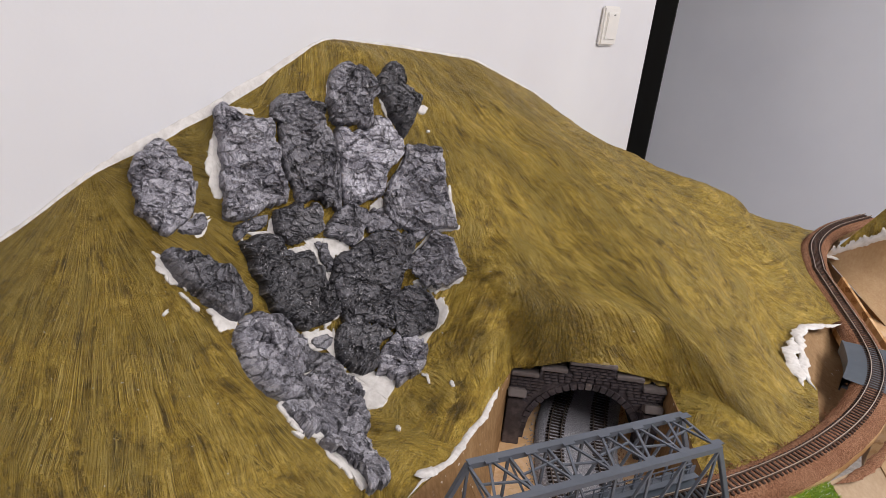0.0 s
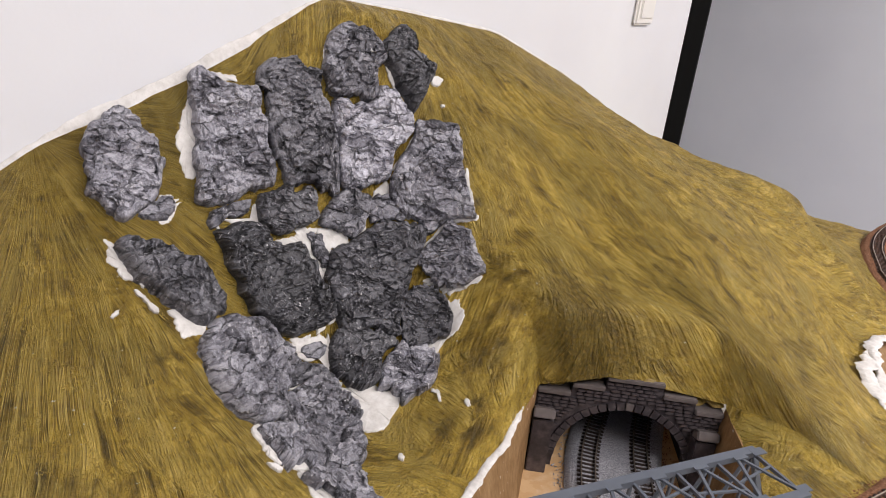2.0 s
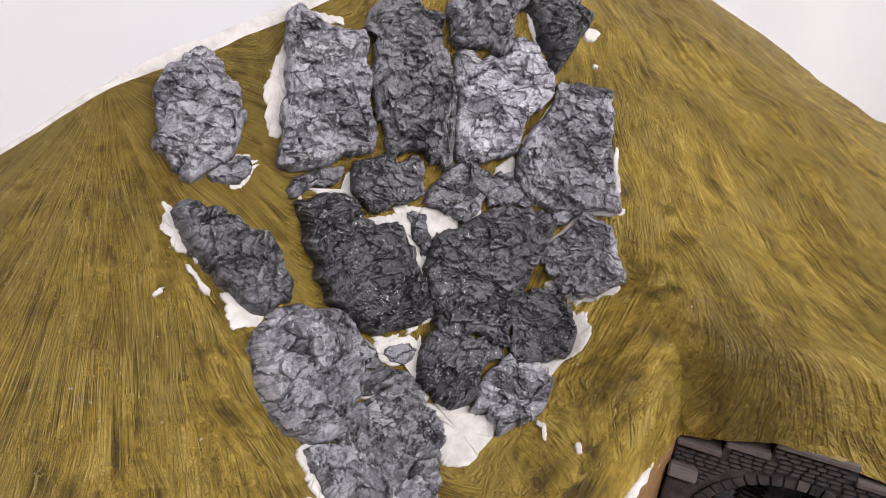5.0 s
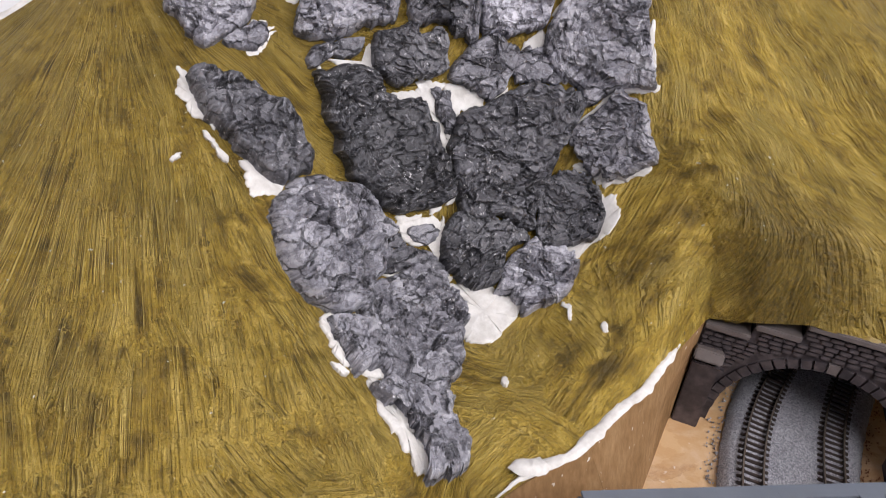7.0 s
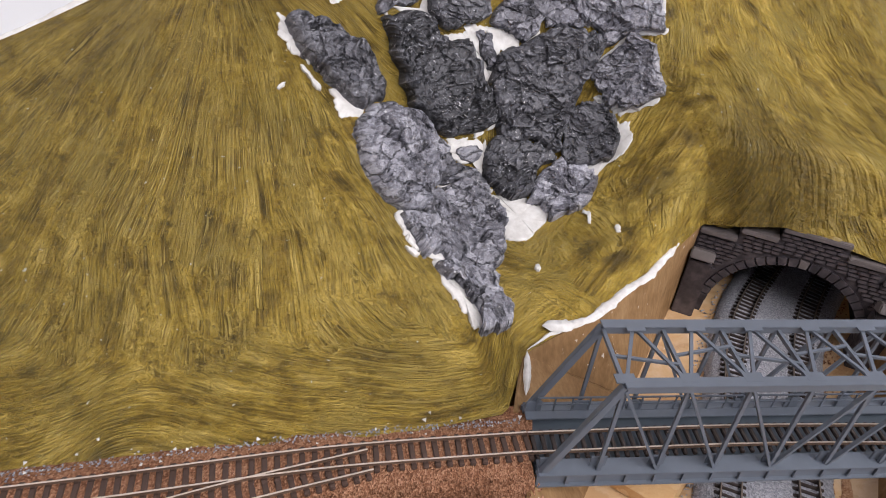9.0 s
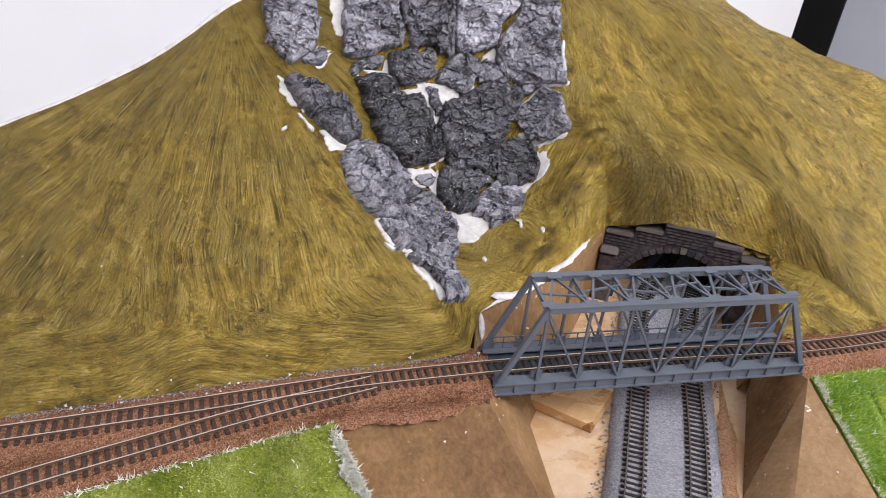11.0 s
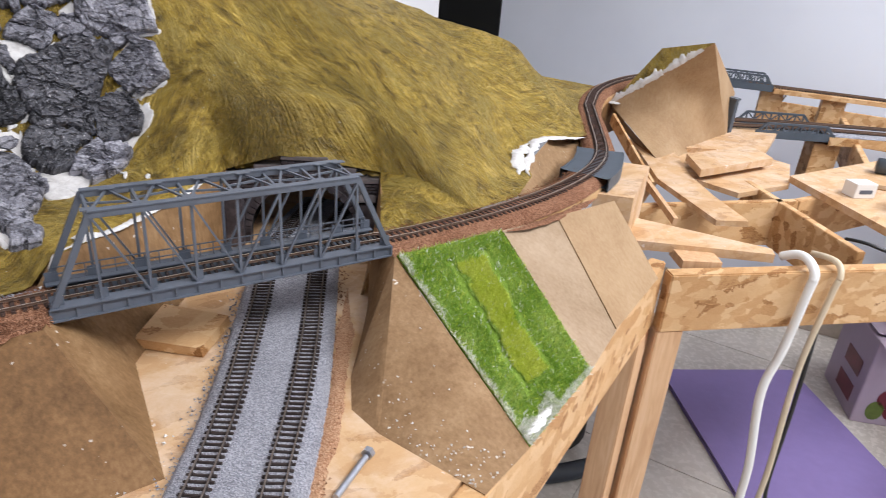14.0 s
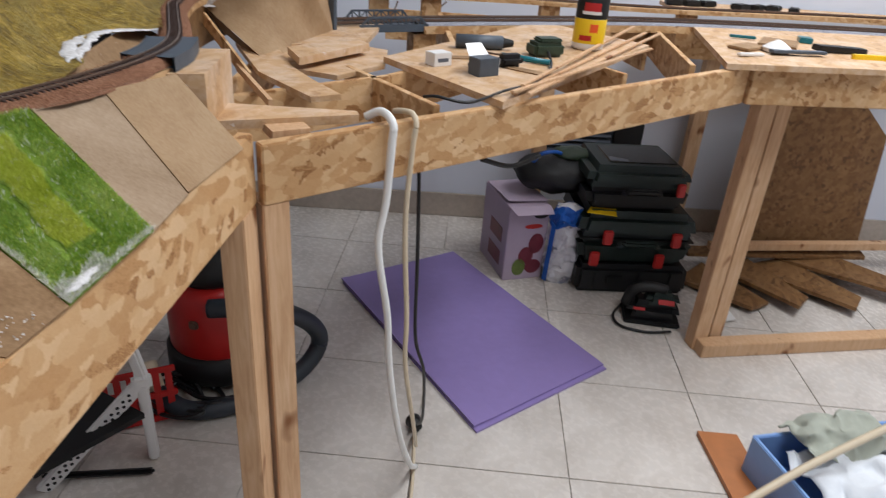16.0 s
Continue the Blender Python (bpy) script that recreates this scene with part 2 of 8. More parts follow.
def make_rock():
    """Cast plaster, stained dark and dry-brushed: blocky tones, dark joints, specks of filler, with shade painted into
    hollows and highlights along edges.
    """
    m = Mat("cast_plaster_rock", 0.55, 0, 0.4)
    v = m.coords("Object")
    info, geo = m.n("ShaderNodeObjectInfo"), m.n("ShaderNodeNewGeometry")
    warp = m.n("ShaderNodeTexNoise", Scale=120.0, Detail=4.0, Roughness=0.65)
    m.link(v, warp.inputs["Vector"])
    add = m.n("ShaderNodeVectorMath")
    add.operation = "MULTIPLY_ADD"
    m.link(warp.outputs["Color"], add.inputs[0])
    add.inputs[1].default_value = (0.010, 0.010, 0.010)
    m.link(v, add.inputs[2])

    def blocks(scale, squash, turn):
        mp = m.n("ShaderNodeMapping")
        mp.inputs["Scale"].default_value, mp.inputs["Rotation"].default_value = squash, turn
        m.link(add.outputs[0], mp.inputs["Vector"])
        vor, rim = m.n("ShaderNodeTexVoronoi", Scale=scale), m.n("ShaderNodeTexVoronoi", Scale=scale)
        rim.feature = "DISTANCE_TO_EDGE"
        for node in (vor, rim):
            m.link(mp.outputs[0], node.inputs["Vector"])
        pick = m.n("ShaderNodeSeparateColor")
        m.link(vor.outputs["Color"], pick.inputs[0])
        return pick.outputs[0], rim.outputs["Distance"]

    tone_b, rim_b = blocks(170, (1, 0.7, 1.5), (0.9, 0.1, 0.7))
    tone_c, rim_c = blocks(330, (1, 0.6, 1.6), (0.2, 0.8, 0.4))
    tone_a, rim_a = blocks(62, (0.7, 0.8, 1.7), (0.15, 0.1, 0.2))
    split = m.math("MULTIPLY", m.ramp(rim_a, [(0.0, (1, 1, 1)), (0.022, (0.7, 0.7, 0.7)), (0.06, (0, 0, 0))]), m.ramp(m.noise(v, 70, 3), [(0.42, (0.15, 0.15, 0.15)), (0.54, (1, 1, 1))]))
    big, small = m.noise(v, 42, 5, 0.65), m.noise(v, 330, 6, 0.75)
    facet = m.n("ShaderNodeAttribute")
    facet.attribute_name = "facet"
    f = m.math("ADD", m.math("MULTIPLY", facet.outputs["Fac"], 0.34), m.math("ADD", m.math("MULTIPLY", tone_a, 0.10), m.math("MULTIPLY", tone_b, 0.08)))
    f = m.math("ADD", f, m.math("ADD", m.math("MULTIPLY", big, 0.20), m.math("MULTIPLY", small, 0.26)))
    col = m.ramp(f, [(0.32, srgb(52, 50, 58)), (0.41, srgb(118, 116, 124)), (0.51, srgb(168, 166, 174)), (0.62, srgb(204, 202, 209))])
    col = m.mix(1.0, col, info.outputs["Color"], "MULTIPLY")
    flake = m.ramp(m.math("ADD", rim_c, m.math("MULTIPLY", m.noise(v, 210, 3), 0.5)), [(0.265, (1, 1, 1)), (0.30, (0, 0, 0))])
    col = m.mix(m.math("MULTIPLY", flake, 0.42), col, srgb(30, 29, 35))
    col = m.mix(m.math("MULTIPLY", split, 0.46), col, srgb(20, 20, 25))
    # Hollows darkened by curvature: stain and painted-in shade together.
    hollow_dark = m.ramp(geo.outputs["Pointiness"], [(0.40, (1, 1, 1)), (0.485, (0, 0, 0))])
    col = m.mix(m.math("MULTIPLY", hollow_dark, 0.75), col, srgb(22, 22, 27))
    # Convex edges paled by curvature: dry-brushing and painted-in highlights together.
    edge_pale = m.ramp(geo.outputs["Pointiness"], [(0.515, (0, 0, 0)), (0.58, (1, 1, 1))])
    col = m.mix(m.math("MULTIPLY", edge_pale, 0.36), col, srgb(190, 190, 200))
    dust = m.ramp(m.noise(v, 330, 5, 0.7), [(0.61, (0, 0, 0)), (0.65, (1, 1, 1))])
    where = m.ramp(m.noise(v, 26, 4, 0.6), [(0.44, (0, 0, 0)), (0.60, (1, 1, 1))])
    m.colour(m.mix(m.math("MULTIPLY", m.math("MULTIPLY", dust, where), 0.8), col, srgb(222, 220, 224)))
    step = m.math("ADD", m.math("MULTIPLY", tone_b, 0.5), m.math("MULTIPLY", tone_c, 0.25))
    slabs = m.math("SUBTRACT", tone_a, m.math("MULTIPLY", split, 0.8))
    m.bump(small, 0.5, 0.0016, m.bump(step, 0.8, 0.0035, m.bump(slabs, 0.9, 0.0050)))
    return m.m


def make_osb(name="osb_board", stain=0.0, cols=((138, 92, 50), (186, 141, 93), (206, 165, 118), (224, 190, 148)), much=1.0):
    """Pressed wood strands: long flakes in three directions, one over another, mostly pale with a few dark ones."""
    m = Mat(name, 0.6, 0, 0.3)
    warp = m.n("ShaderNodeTexNoise", Scale=120.0, Detail=5.0, Roughness=0.7)
    m.link(m.coords(), warp.inputs["Vector"])
    mean = srgb(*[0.45 * a + 0.55 * b for a, b in zip(cols[1], cols[2])])
    col, edges = None, None
    for turn, size, bare in (((0.0, 0.1, -0.87), 15.0, 0.0), ((0.0, 0.55, -0.6), 18.0, 0.40), ((0.0, -0.6, -1.25), 21.0, 0.55)):
        add = m.n("ShaderNodeVectorMath")
        add.operation = "MULTIPLY_ADD"
        m.link(warp.outputs["Color"], add.inputs[0])
        add.inputs[1].default_value = (0.010, 0.010, 0.010)
        m.link(m.coords("Object", (1, 1, 1), turn), add.inputs[2])
        long = m.n("ShaderNodeVectorMath")
        long.operation = "MULTIPLY"
        m.link(add.outputs[0], long.inputs[0])
        long.inputs[1].default_value = (1.0, 4.6, 3.6)
        vor = m.n("ShaderNodeTexVoronoi", Scale=size)
        m.link(long.outputs[0], vor.inputs["Vector"])
        pick = m.n("ShaderNodeSeparateColor")
        m.link(vor.outputs["Color"], pick.inputs[0])
        grain = m.noise(long.outputs[0], size * 9, 4, 0.65)
        tone = m.math("ADD", m.math("MULTIPLY", pick.outputs[0], 0.78), m.math("MULTIPLY", m.math("SUBTRACT", grain, 0.5), 0.55))
        flake = m.ramp(tone, [(0.0, srgb(*cols[0])), (0.09, srgb(*cols[1])), (0.40, srgb(*cols[2])), (0.80, srgb(*cols[3]))])
        height = m.math("ADD", pick.outputs[2], m.math("MULTIPLY", grain, 0.5))
        if col is None:
            col, edges = flake, height
        else:
            lies = m.ramp(pick.outputs[1], [(bare, (0, 0, 0)), (bare + 0.02, (1, 1, 1))])
            col, edges = m.mix(lies, col, flake), m.mix(lies, edges, height)
    cloud = m.noise(m.coords(), 9, 5, 0.7)
    col = m.mix(1.0 - 0.85 * much, col, mean)
    col = m.mix(1.0, col, m.ramp(cloud, [(0.3, (0.86, 0.85, 0.83)), (0.7, (1.0, 1.0, 1.0))]), "MULTIPLY")
    if stain:
        chalk = m.ramp(m.noise(m.coords(), 20, 7, 0.7, 0.4), [(0.44, (0, 0, 0)), (0.66, (1, 1, 1))])
        col = m.mix(m.math("MULTIPLY", chalk, stain), col, srgb(226, 208, 190))
        drop = m.ramp(m.noise(m.coords(), 95, 3, 0.5), [(0.70, (0, 0, 0)), (0.73, (1, 1, 1))])
        col = m.mix(m.math("MULTIPLY", drop, 0.6), col, srgb(232, 226, 222))
    m.colour(col)
    m.bump(edges, 0.4, 0.0009)
    return m.m


def make_pine():
    m = Mat("planed_pine", 0.55, 0, 0.3)
    grain = m.noise(m.coords("Object", (7, 7, 0.5)), 22, 5, 0.6, 0.8)
    cloud = m.noise(m.coords(), 7, 4)
    knots = m.noise(m.coords("Object", (1, 1, 0.5)), 13, 2)
    f = m.math("ADD", m.math("MULTIPLY", grain, 0.65), m.math("MULTIPLY", cloud, 0.35))
    col = m.ramp(f, [(0.32, srgb(184, 142, 104)), (0.52, srgb(206, 168, 130)), (0.72, srgb(222, 190, 156))])
    m.colour(m.mix(m.ramp(knots, [(0.66, (0, 0, 0)), (0.70, (1, 1, 1))]), col, srgb(134, 88, 54)))
    m.bump(grain, 0.15, 0.0006)
    return m.m


def make_card(name, base, dark, light, speck=0.0):
    m = Mat(name, 0.72, 0, 0.25)
    v = m.coords()
    a = m.noise(v, 12, 6, 0.65, 0.4)
    b = m.noise(m.coords("Object", (1, 1, 0.3), (0, 0.3, 0)), 300, 4, 0.65)
    c = m.noise(v, 60, 4, 0.6)
    f = m.math("ADD", m.math("MULTIPLY", a, 0.5), m.math("ADD", m.math("MULTIPLY", b, 0.32), m.math("MULTIPLY", c, 0.18)))
    col = m.ramp(f, [(0.36, dark), (0.5, base), (0.64, light)])
    if speck:
        dots = m.math("MULTIPLY", m.ramp(m.noise(v, 210, 2, 0.5), [(0.70, (0, 0, 0)), (0.715, (1, 1, 1))]), m.ramp(m.noise(v, 16, 2), [(0.48, (0, 0, 0)), (0.6, (1, 1, 1))]))
        col = m.mix(m.math("MULTIPLY", dots, speck), col, srgb(232, 228, 222))
    m.colour(col)
    m.bump(b, 0.2, 0.0005, m.bump(a, 0.5, 0.004))
    return m.m


def make_ballast(name, cols):
    m = Mat(name, 0.85, 0, 0.2)
    vor = m.n("ShaderNodeTexVoronoi", Scale=1250.0)
    v = m.coords()
    m.link(v, vor.inputs["Vector"])
    sep = m.n("ShaderNodeSeparateColor")
    m.link(vor.outputs["Color"], sep.inputs[0])
    f = m.math("ADD", m.math("MULTIPLY", sep.outputs[0], 0.6), m.math("MULTIPLY", m.noise(v, 40, 4), 0.4))
    m.colour(m.ramp(f, [(0.2, cols[0]), (0.5, cols[1]), (0.8, cols[2])]))
    m.bump(vor.outputs["Distance"], 0.9, 0.0016)
    return m.m


def make_turf(name, cols):
    m = Mat(name, 0.9, 0, 0.15)
    v = m.coords()
    f = m.math("ADD", m.math("MULTIPLY", m.noise(v, 30, 5, 0.6), 0.6), m.math("MULTIPLY", m.noise(v, 700, 4, 0.7), 0.42))
    m.colour(m.ramp(f, [(0.34, cols[0]), (0.5, cols[1]), (0.68, cols[2])]))
    m.bump(m.noise(v, 900, 3, 0.7), 1.0, 0.002)
    return m.m


def make_plaster():
    m = Mat("white_filler_plaster", 0.6, 0, 0.3)
    v = m.coords()
    a = m.noise(v, 90, 5, 0.65)
    m.colour(m.ramp(a, [(0.3, srgb(192, 188, 186)), (0.55, srgb(216, 213, 212)), (0.7, srgb(226, 224, 224))]))
    m.bump(a, 0.7, 0.0018)
    return m.m


def make_brick():
    m = Mat("moulded_stone_portal", 0.55, 0, 0.35)
    v = m.coords()
    a, b = m.noise(v, 130, 5), m.noise(v, 20, 3)
    m.colour(m.ramp(m.math("ADD", m.math("MULTIPLY", a, 0.5), m.math("MULTIPLY", b, 0.5)),
                    [(0.35, srgb(42, 38, 42)), (0.5, srgb(66, 60, 64)), (0.68, srgb(104, 95, 97))]))
    m.bump(a, 0.5, 0.0008)
    return m.m


def make_tile():
    m = Mat("porcelain_floor_tile", 0.22, 0, 0.5)
    v = m.coords("Object")
    info = m.n("ShaderNodeObjectInfo")
    a, b = m.noise(v, 7, 5, 0.6, 0.6), m.noise(v, 60, 4)
    f = m.math("ADD", m.math("MULTIPLY", a, 0.88), m.math("MULTIPLY", b, 0.12))
    col = m.ramp(f, [(0.35, srgb(196, 188, 180)), (0.65, srgb(218, 211, 204))])
    shade = m.ramp(info.outputs["Random"], [(0, (0.93, 0.93, 0.93)), (1, (1, 1, 1))])
    m.colour(m.mix(1.0, col, shade, "MULTIPLY"))
    m.roughness(m.ramp(b, [(0.3, (0.18, 0.18, 0.18)), (0.7, (0.34, 0.34, 0.34))]))
    return m.m


M_WHITE = make_wall("white_wall_paint", srgb(221, 222, 228), srgb(212, 212, 219))
M_GREY = make_wall("pale_grey_wall_paint", srgb(220, 224, 235), srgb(211, 215, 227))
M_BLACK = simple("flat_black", (0.004, 0.004, 0.004, 1), 0.7, 0, 0.2, 20, 0)
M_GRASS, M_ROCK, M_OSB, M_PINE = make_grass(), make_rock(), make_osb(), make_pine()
M_OSBPALE = make_osb("stained_osb_base", 0.5, ((152, 108, 70), (190, 150, 108), (206, 168, 126), (220, 188, 150)), 0.6)
# Darker OSB for the pieces under the table and trackbed.
M_OSBDARK = make_osb("darker_osb_panel", 0.0, ((74, 48, 26), (112, 78, 46), (128, 94, 58), (146, 112, 74)), 0.8)
M_CARD = make_card("brown_card", srgb(148, 118, 86), srgb(122, 93, 64), srgb(170, 141, 108), 0.9)
M_CARDPALE = make_card("pale_card", srgb(158, 135, 110), srgb(142, 119, 94), srgb(172, 150, 126))
M_CARDDARK = make_card("darker_brown_card", srgb(134, 103, 70), srgb(104, 77, 48), srgb(158, 127, 92), 0.6)
# Darker copy of the brown card: the turnout bank's shade put into colour.
M_CARDSHADE = make_card("shaded_brown_card", srgb(116, 86, 55), srgb(84, 60, 36), srgb(142, 110, 76), 0.6)
M_CARDMOUND = make_card("bare_mound_card", srgb(160, 132, 100), srgb(146, 117, 86), srgb(172, 146, 114))
M_STONES = make_ballast("grey_ballast", [srgb(132, 132, 141), srgb(164, 164, 174), srgb(196, 196, 206)])
M_RUST = make_ballast("rust_ballast", [srgb(112, 74, 54), srgb(150, 104, 78), srgb(184, 140, 112)])
M_DUST = make_ballast("spilled_rust_dust", [srgb(166, 118, 88), srgb(194, 148, 114), srgb(214, 176, 144)])
M_TURF = make_turf("static_grass_green", [srgb(84, 110, 32), srgb(120, 148, 54), srgb(166, 186, 94)])
M_TURFP = make_turf("static_grass_pale", [srgb(100, 116, 36), srgb(148, 158, 70), srgb(198, 198, 134)])
M_PLASTER, M_BRICK, M_TILE = make_plaster(), make_brick(), make_tile()
M_STEEL = simple("bridge_grey_plastic", srgb(90, 96, 107), 0.42, 0, 0.12, 90, 0.1)
M_DECK = simple("dark_grey_plastic", srgb(74, 82, 92), 0.5, 0, 0.15, 90, 0.1)
M_RAILTOP = simple("polished_rail_head", srgb(206, 192, 178), 0.3, 0.8, 0.15, 120, 0)
M_RAIL = simple("nickel_rail", srgb(104, 82, 68), 0.5, 0.3, 0.25, 120, 0.1)
M_RAILWORN = simple("dull_rail_head", srgb(128, 116, 108), 0.4, 0.6, 0.25, 120, 0.1)
M_RAILDK = simple("blackened_rail", srgb(70, 64, 62), 0.45, 0.4, 0.25, 120, 0.1)
M_SLEEPER = simple("dark_sleeper_plastic", srgb(54, 44, 42), 0.6, 0, 0.3, 200, 0.3)
M_SLEEPRUST = simple("weathered_sleeper_plastic", srgb(66, 48, 41), 0.7, 0, 0.35, 200, 0.3)
M_GROUT = simple("tile_grout", srgb(172, 164, 156), 0.9)
M_SKIRT = simple("beige_skirting_tile", srgb(176, 164, 152), 0.35)
M_PURPLE = simple("purple_foam_board", srgb(140, 122, 180), 0.62, 0, 0.07, 35, 0.2)
M_PLASTIC_W = simple("white_plastic", srgb(228, 226, 224), 0.35, 0, 0.03, 60, 0.05)
M_CEIL = simple("ceiling_paint", (0.8, 0.8, 0.8, 1), 0.9, 0, 0.04, 8, 0)

# ---- building helpers ----
def put(name, bm, material, parent=None, label="", smooth=False):
    me = bpy.data.meshes.new(name)
    bm.normal_update()
    bm.to_mesh(me)
    bm.free()
    for mt in (material if isinstance(material, (list, tuple)) else [material]):
        me.materials.append(mt)
    if smooth:
        me.shade_smooth()
    ob = new(name, me)
    if parent is not None:
        ob.parent = parent
    if label:
        tagged(ob, label)
    return ob


def part(name, bm, material, parent, label="", smooth=False):
    return put(name, bm, material, parent, label, smooth)


def thing(name, label, category, group="", m=None):
    ob = new(name)
    ob.empty_display_size = 0.05
    if m is not None:
        ob.matrix_world = m
    return tagged(ob, label, category, group)


def box(bm, m, size, bevel=0.0):
    """A box of that size centred at the pose m."""
    made = bmesh.ops.create_cube(bm, size=1.0, matrix=m @ Matrix.Diagonal((*size, 1)))
    if bevel:
        edges = list({e for v in made["verts"] for e in v.link_edges})
        bmesh.ops.bevel(bm, geom=edges, offset=bevel, segments=2, affect="EDGES", clamp_overlap=True)


def boxed(m, size, bevel=0.0):
    bm = bmesh.new()
    box(bm, m, size, bevel)
    return bm


def frame_of(p, q, up=(0, 0, 1)):
    """A pose at the middle of p and q whose x axis runs from p to q."""
    p, q = Vector(p), Vector(q)
    x = (q - p).normalized()
    y = Vector(up).cross(x)
    y = y.normalized() if y.length > 1e-6 else Vector((0, 1, 0))
    z = x.cross(y)
    return Matrix.Translation((p + q) / 2) @ Matrix((x, y, z)).transposed().to_4x4()


def bar(bm, p, q, w, h, bevel=0.0, up=(0, 0, 1)):
    box(bm, frame_of(p, q, up), ((Vector(q) - Vector(p)).length, w, h), bevel)


def barred(p, q, w, h, bevel=0.0, up=(0, 0, 1)):
    bm = bmesh.new()
    bar(bm, p, q, w, h, bevel, up)
    return bm


def slab(points, depth, direction=(0, 0, -1)):
    """A flat or bent polygon given thickness along direction."""
    bm = bmesh.new()
    d = Vector(direction).normalized() * depth
    top = [bm.verts.new(p) for p in points]
    low = [bm.verts.new(Vector(p) + d) for p in points]
    bm.faces.new(top)
    bm.faces.new(list(reversed(low)))
    n = len(points)
    for i in range(n):
        bm.faces.new((top[i], low[i], low[(i + 1) % n], top[(i + 1) % n]))
    bmesh.ops.recalc_face_normals(bm, faces=bm.faces)
    return bm


def cylinder(bm, m, r, depth, seg=20, r2=None):
    bmesh.ops.create_cone(bm, cap_ends=True, segments=seg, radius1=r, radius2=r if r2 is None else r2, depth=depth, matrix=m)


def lathe(profile, seg=28):
    """A turned shape about z from (radius, height) pairs."""
    bm = bmesh.new()
    rings = [[bm.verts.new((r * math.cos(2 * math.pi * k / seg), r * math.sin(2 * math.pi * k / seg), z)) for k in range(seg)] for r, z in profile]
    for a, b in zip(rings, rings[1:]):
        for k in range(seg):
            bm.faces.new((a[k], a[(k + 1) % seg], b[(k + 1) % seg], b[k]))
    bm.faces.new(list(reversed(rings[0])))
    bm.faces.new(rings[-1])
    return bm


def spline(points, n=24):
    """A smooth line through points, as n steps for each stretch (Catmull-Rom)."""
    P = [Vector(p) for p in points]
    P = [2 * P[0] - P[1]] + P + [2 * P[-1] - P[-2]]
    out = []
    for i in range(1, len(P) - 2):
        a, b, c, d = P[i - 1], P[i], P[i + 1], P[i + 2]
        for k in range(n):
            t = k / n
            out.append(0.5 * (2 * b + (c - a) * t + (2 * a - 5 * b + 4 * c - d) * t * t + (3 * b - a - 3 * c + d) * t ** 3))
    return out + [P[-2]]


def evenly(line, step):
    """Points and headings every step metres along a line."""
    out, gone, want = [], 0.0, step / 2
    for a, b in zip(line, line[1:]):
        d = (b - a).length
        while d > 0 and want <= gone + d:
            out.append((a.lerp(b, (want - gone) / d), (b - a).normalized()))
            want += step
        gone += d
    return out


def tube(points, r, seg=10, n=10):
    line = spline(points, n)
    bm = bmesh.new()
    rings = []
    for i, p in enumerate(line):
        t = (line[min(i + 1, len(line) - 1)] - line[max(i - 1, 0)]).normalized()
        side = t.cross(Vector((0.13, 0.2, 0.97))).normalized()
        up = side.cross(t)
        rings.append([bm.verts.new(p + r * (math.cos(a) * side + math.sin(a) * up)) for a in (2 * math.pi * k / seg for k in range(seg))])
    for a, b in zip(rings, rings[1:]):
        for k in range(seg):
            bm.faces.new((a[k], a[(k + 1) % seg], b[(k + 1) % seg], b[k]))
    bm.faces.new(list(reversed(rings[0])))
    bm.faces.new(rings[-1])
    bmesh.ops.recalc_face_normals(bm, faces=bm.faces)
    return bm


def ribbon(points, profile, n=24, rough=0.0, step=None):
    """A strip swept along a line; profile holds (offset to the right, height) pairs. rough: unevenness in metres."""
    line = spline(points, n)
    if step:
        line = [p for p, _ in evenly(line, step)]
    bm = bmesh.new()
    rows = []
    for i, p in enumerate(line):
        t = (line[min(i + 1, len(line) - 1)] - line[max(i - 1, 0)])
        side = Vector((t.y, -t.x, 0)).normalized()
        row = []
        for o, h in profile:
            v = p + side * o + Vector((0, 0, h))
            if rough:
                v = v + noise.noise_vector(v * 260) * rough + noise.noise_vector(v * 45) * rough
            row.append(bm.verts.new(v))
        rows.append(row)
    for a, b in zip(rows, rows[1:]):
        for k in range(len(profile) - 1):
            bm.faces.new((a[k], b[k], b[k + 1], a[k + 1]))
    bmesh.ops.recalc_face_normals(bm, faces=bm.faces)
    return bm


def steps(x, xs, ys):
    return float(np.interp(x, xs, ys))

# ---- the room ----
def wall_x(y):
    return -0.445 + 0.035 * (y - 0.6)


tagged(put("wall_west", slab([(wall_x(-1.9), -1.9, 0), (wall_x(1.483), 1.483, 0), (wall_x(1.483), 1.483, 2.6), (wall_x(-1.9), -1.9, 2.6)], 0.16, (-1, 0, 0)), M_WHITE),
       "plain white painted wall behind the model mountain", "wall", kind="structure")
tagged(put("wall_north", boxed(pose(1.413, 2.52, 1.3), (4.174, 0.14, 2.6)), M_GREY), "pale grey painted wall at the end of the room", "wall", kind="structure")
# Black sheet puts the darkness of the opening into colour.
tagged(put("wall_recess", boxed(pose(-1.36, 2.5, 1.3), (1.39, 0.12, 2.6)), M_BLACK), "flat black sheet filling the dark opening beside the grey wall", "panel", kind="structure")
tagged(put("wall_east", boxed(pose(3.56, 0.3, 1.3), (0.12, 4.6, 2.6)), M_WHITE), "white painted side wall of the room", "wall", kind="structure")
tagged(put("wall_south", boxed(pose(1.4, -1.96, 1.3), (4.2, 0.12, 2.6)), M_WHITE), "white painted wall of the room", "wall", kind="structure")
# Two unseen black walls, added to close off the dark recess.
tagged(put("wall_corridor", boxed(pose(-2.12, 1.9, 1.3), (0.12, 1.3, 2.6)), M_BLACK), "unseen black end of the recess behind the wall", "wall", kind="structure")
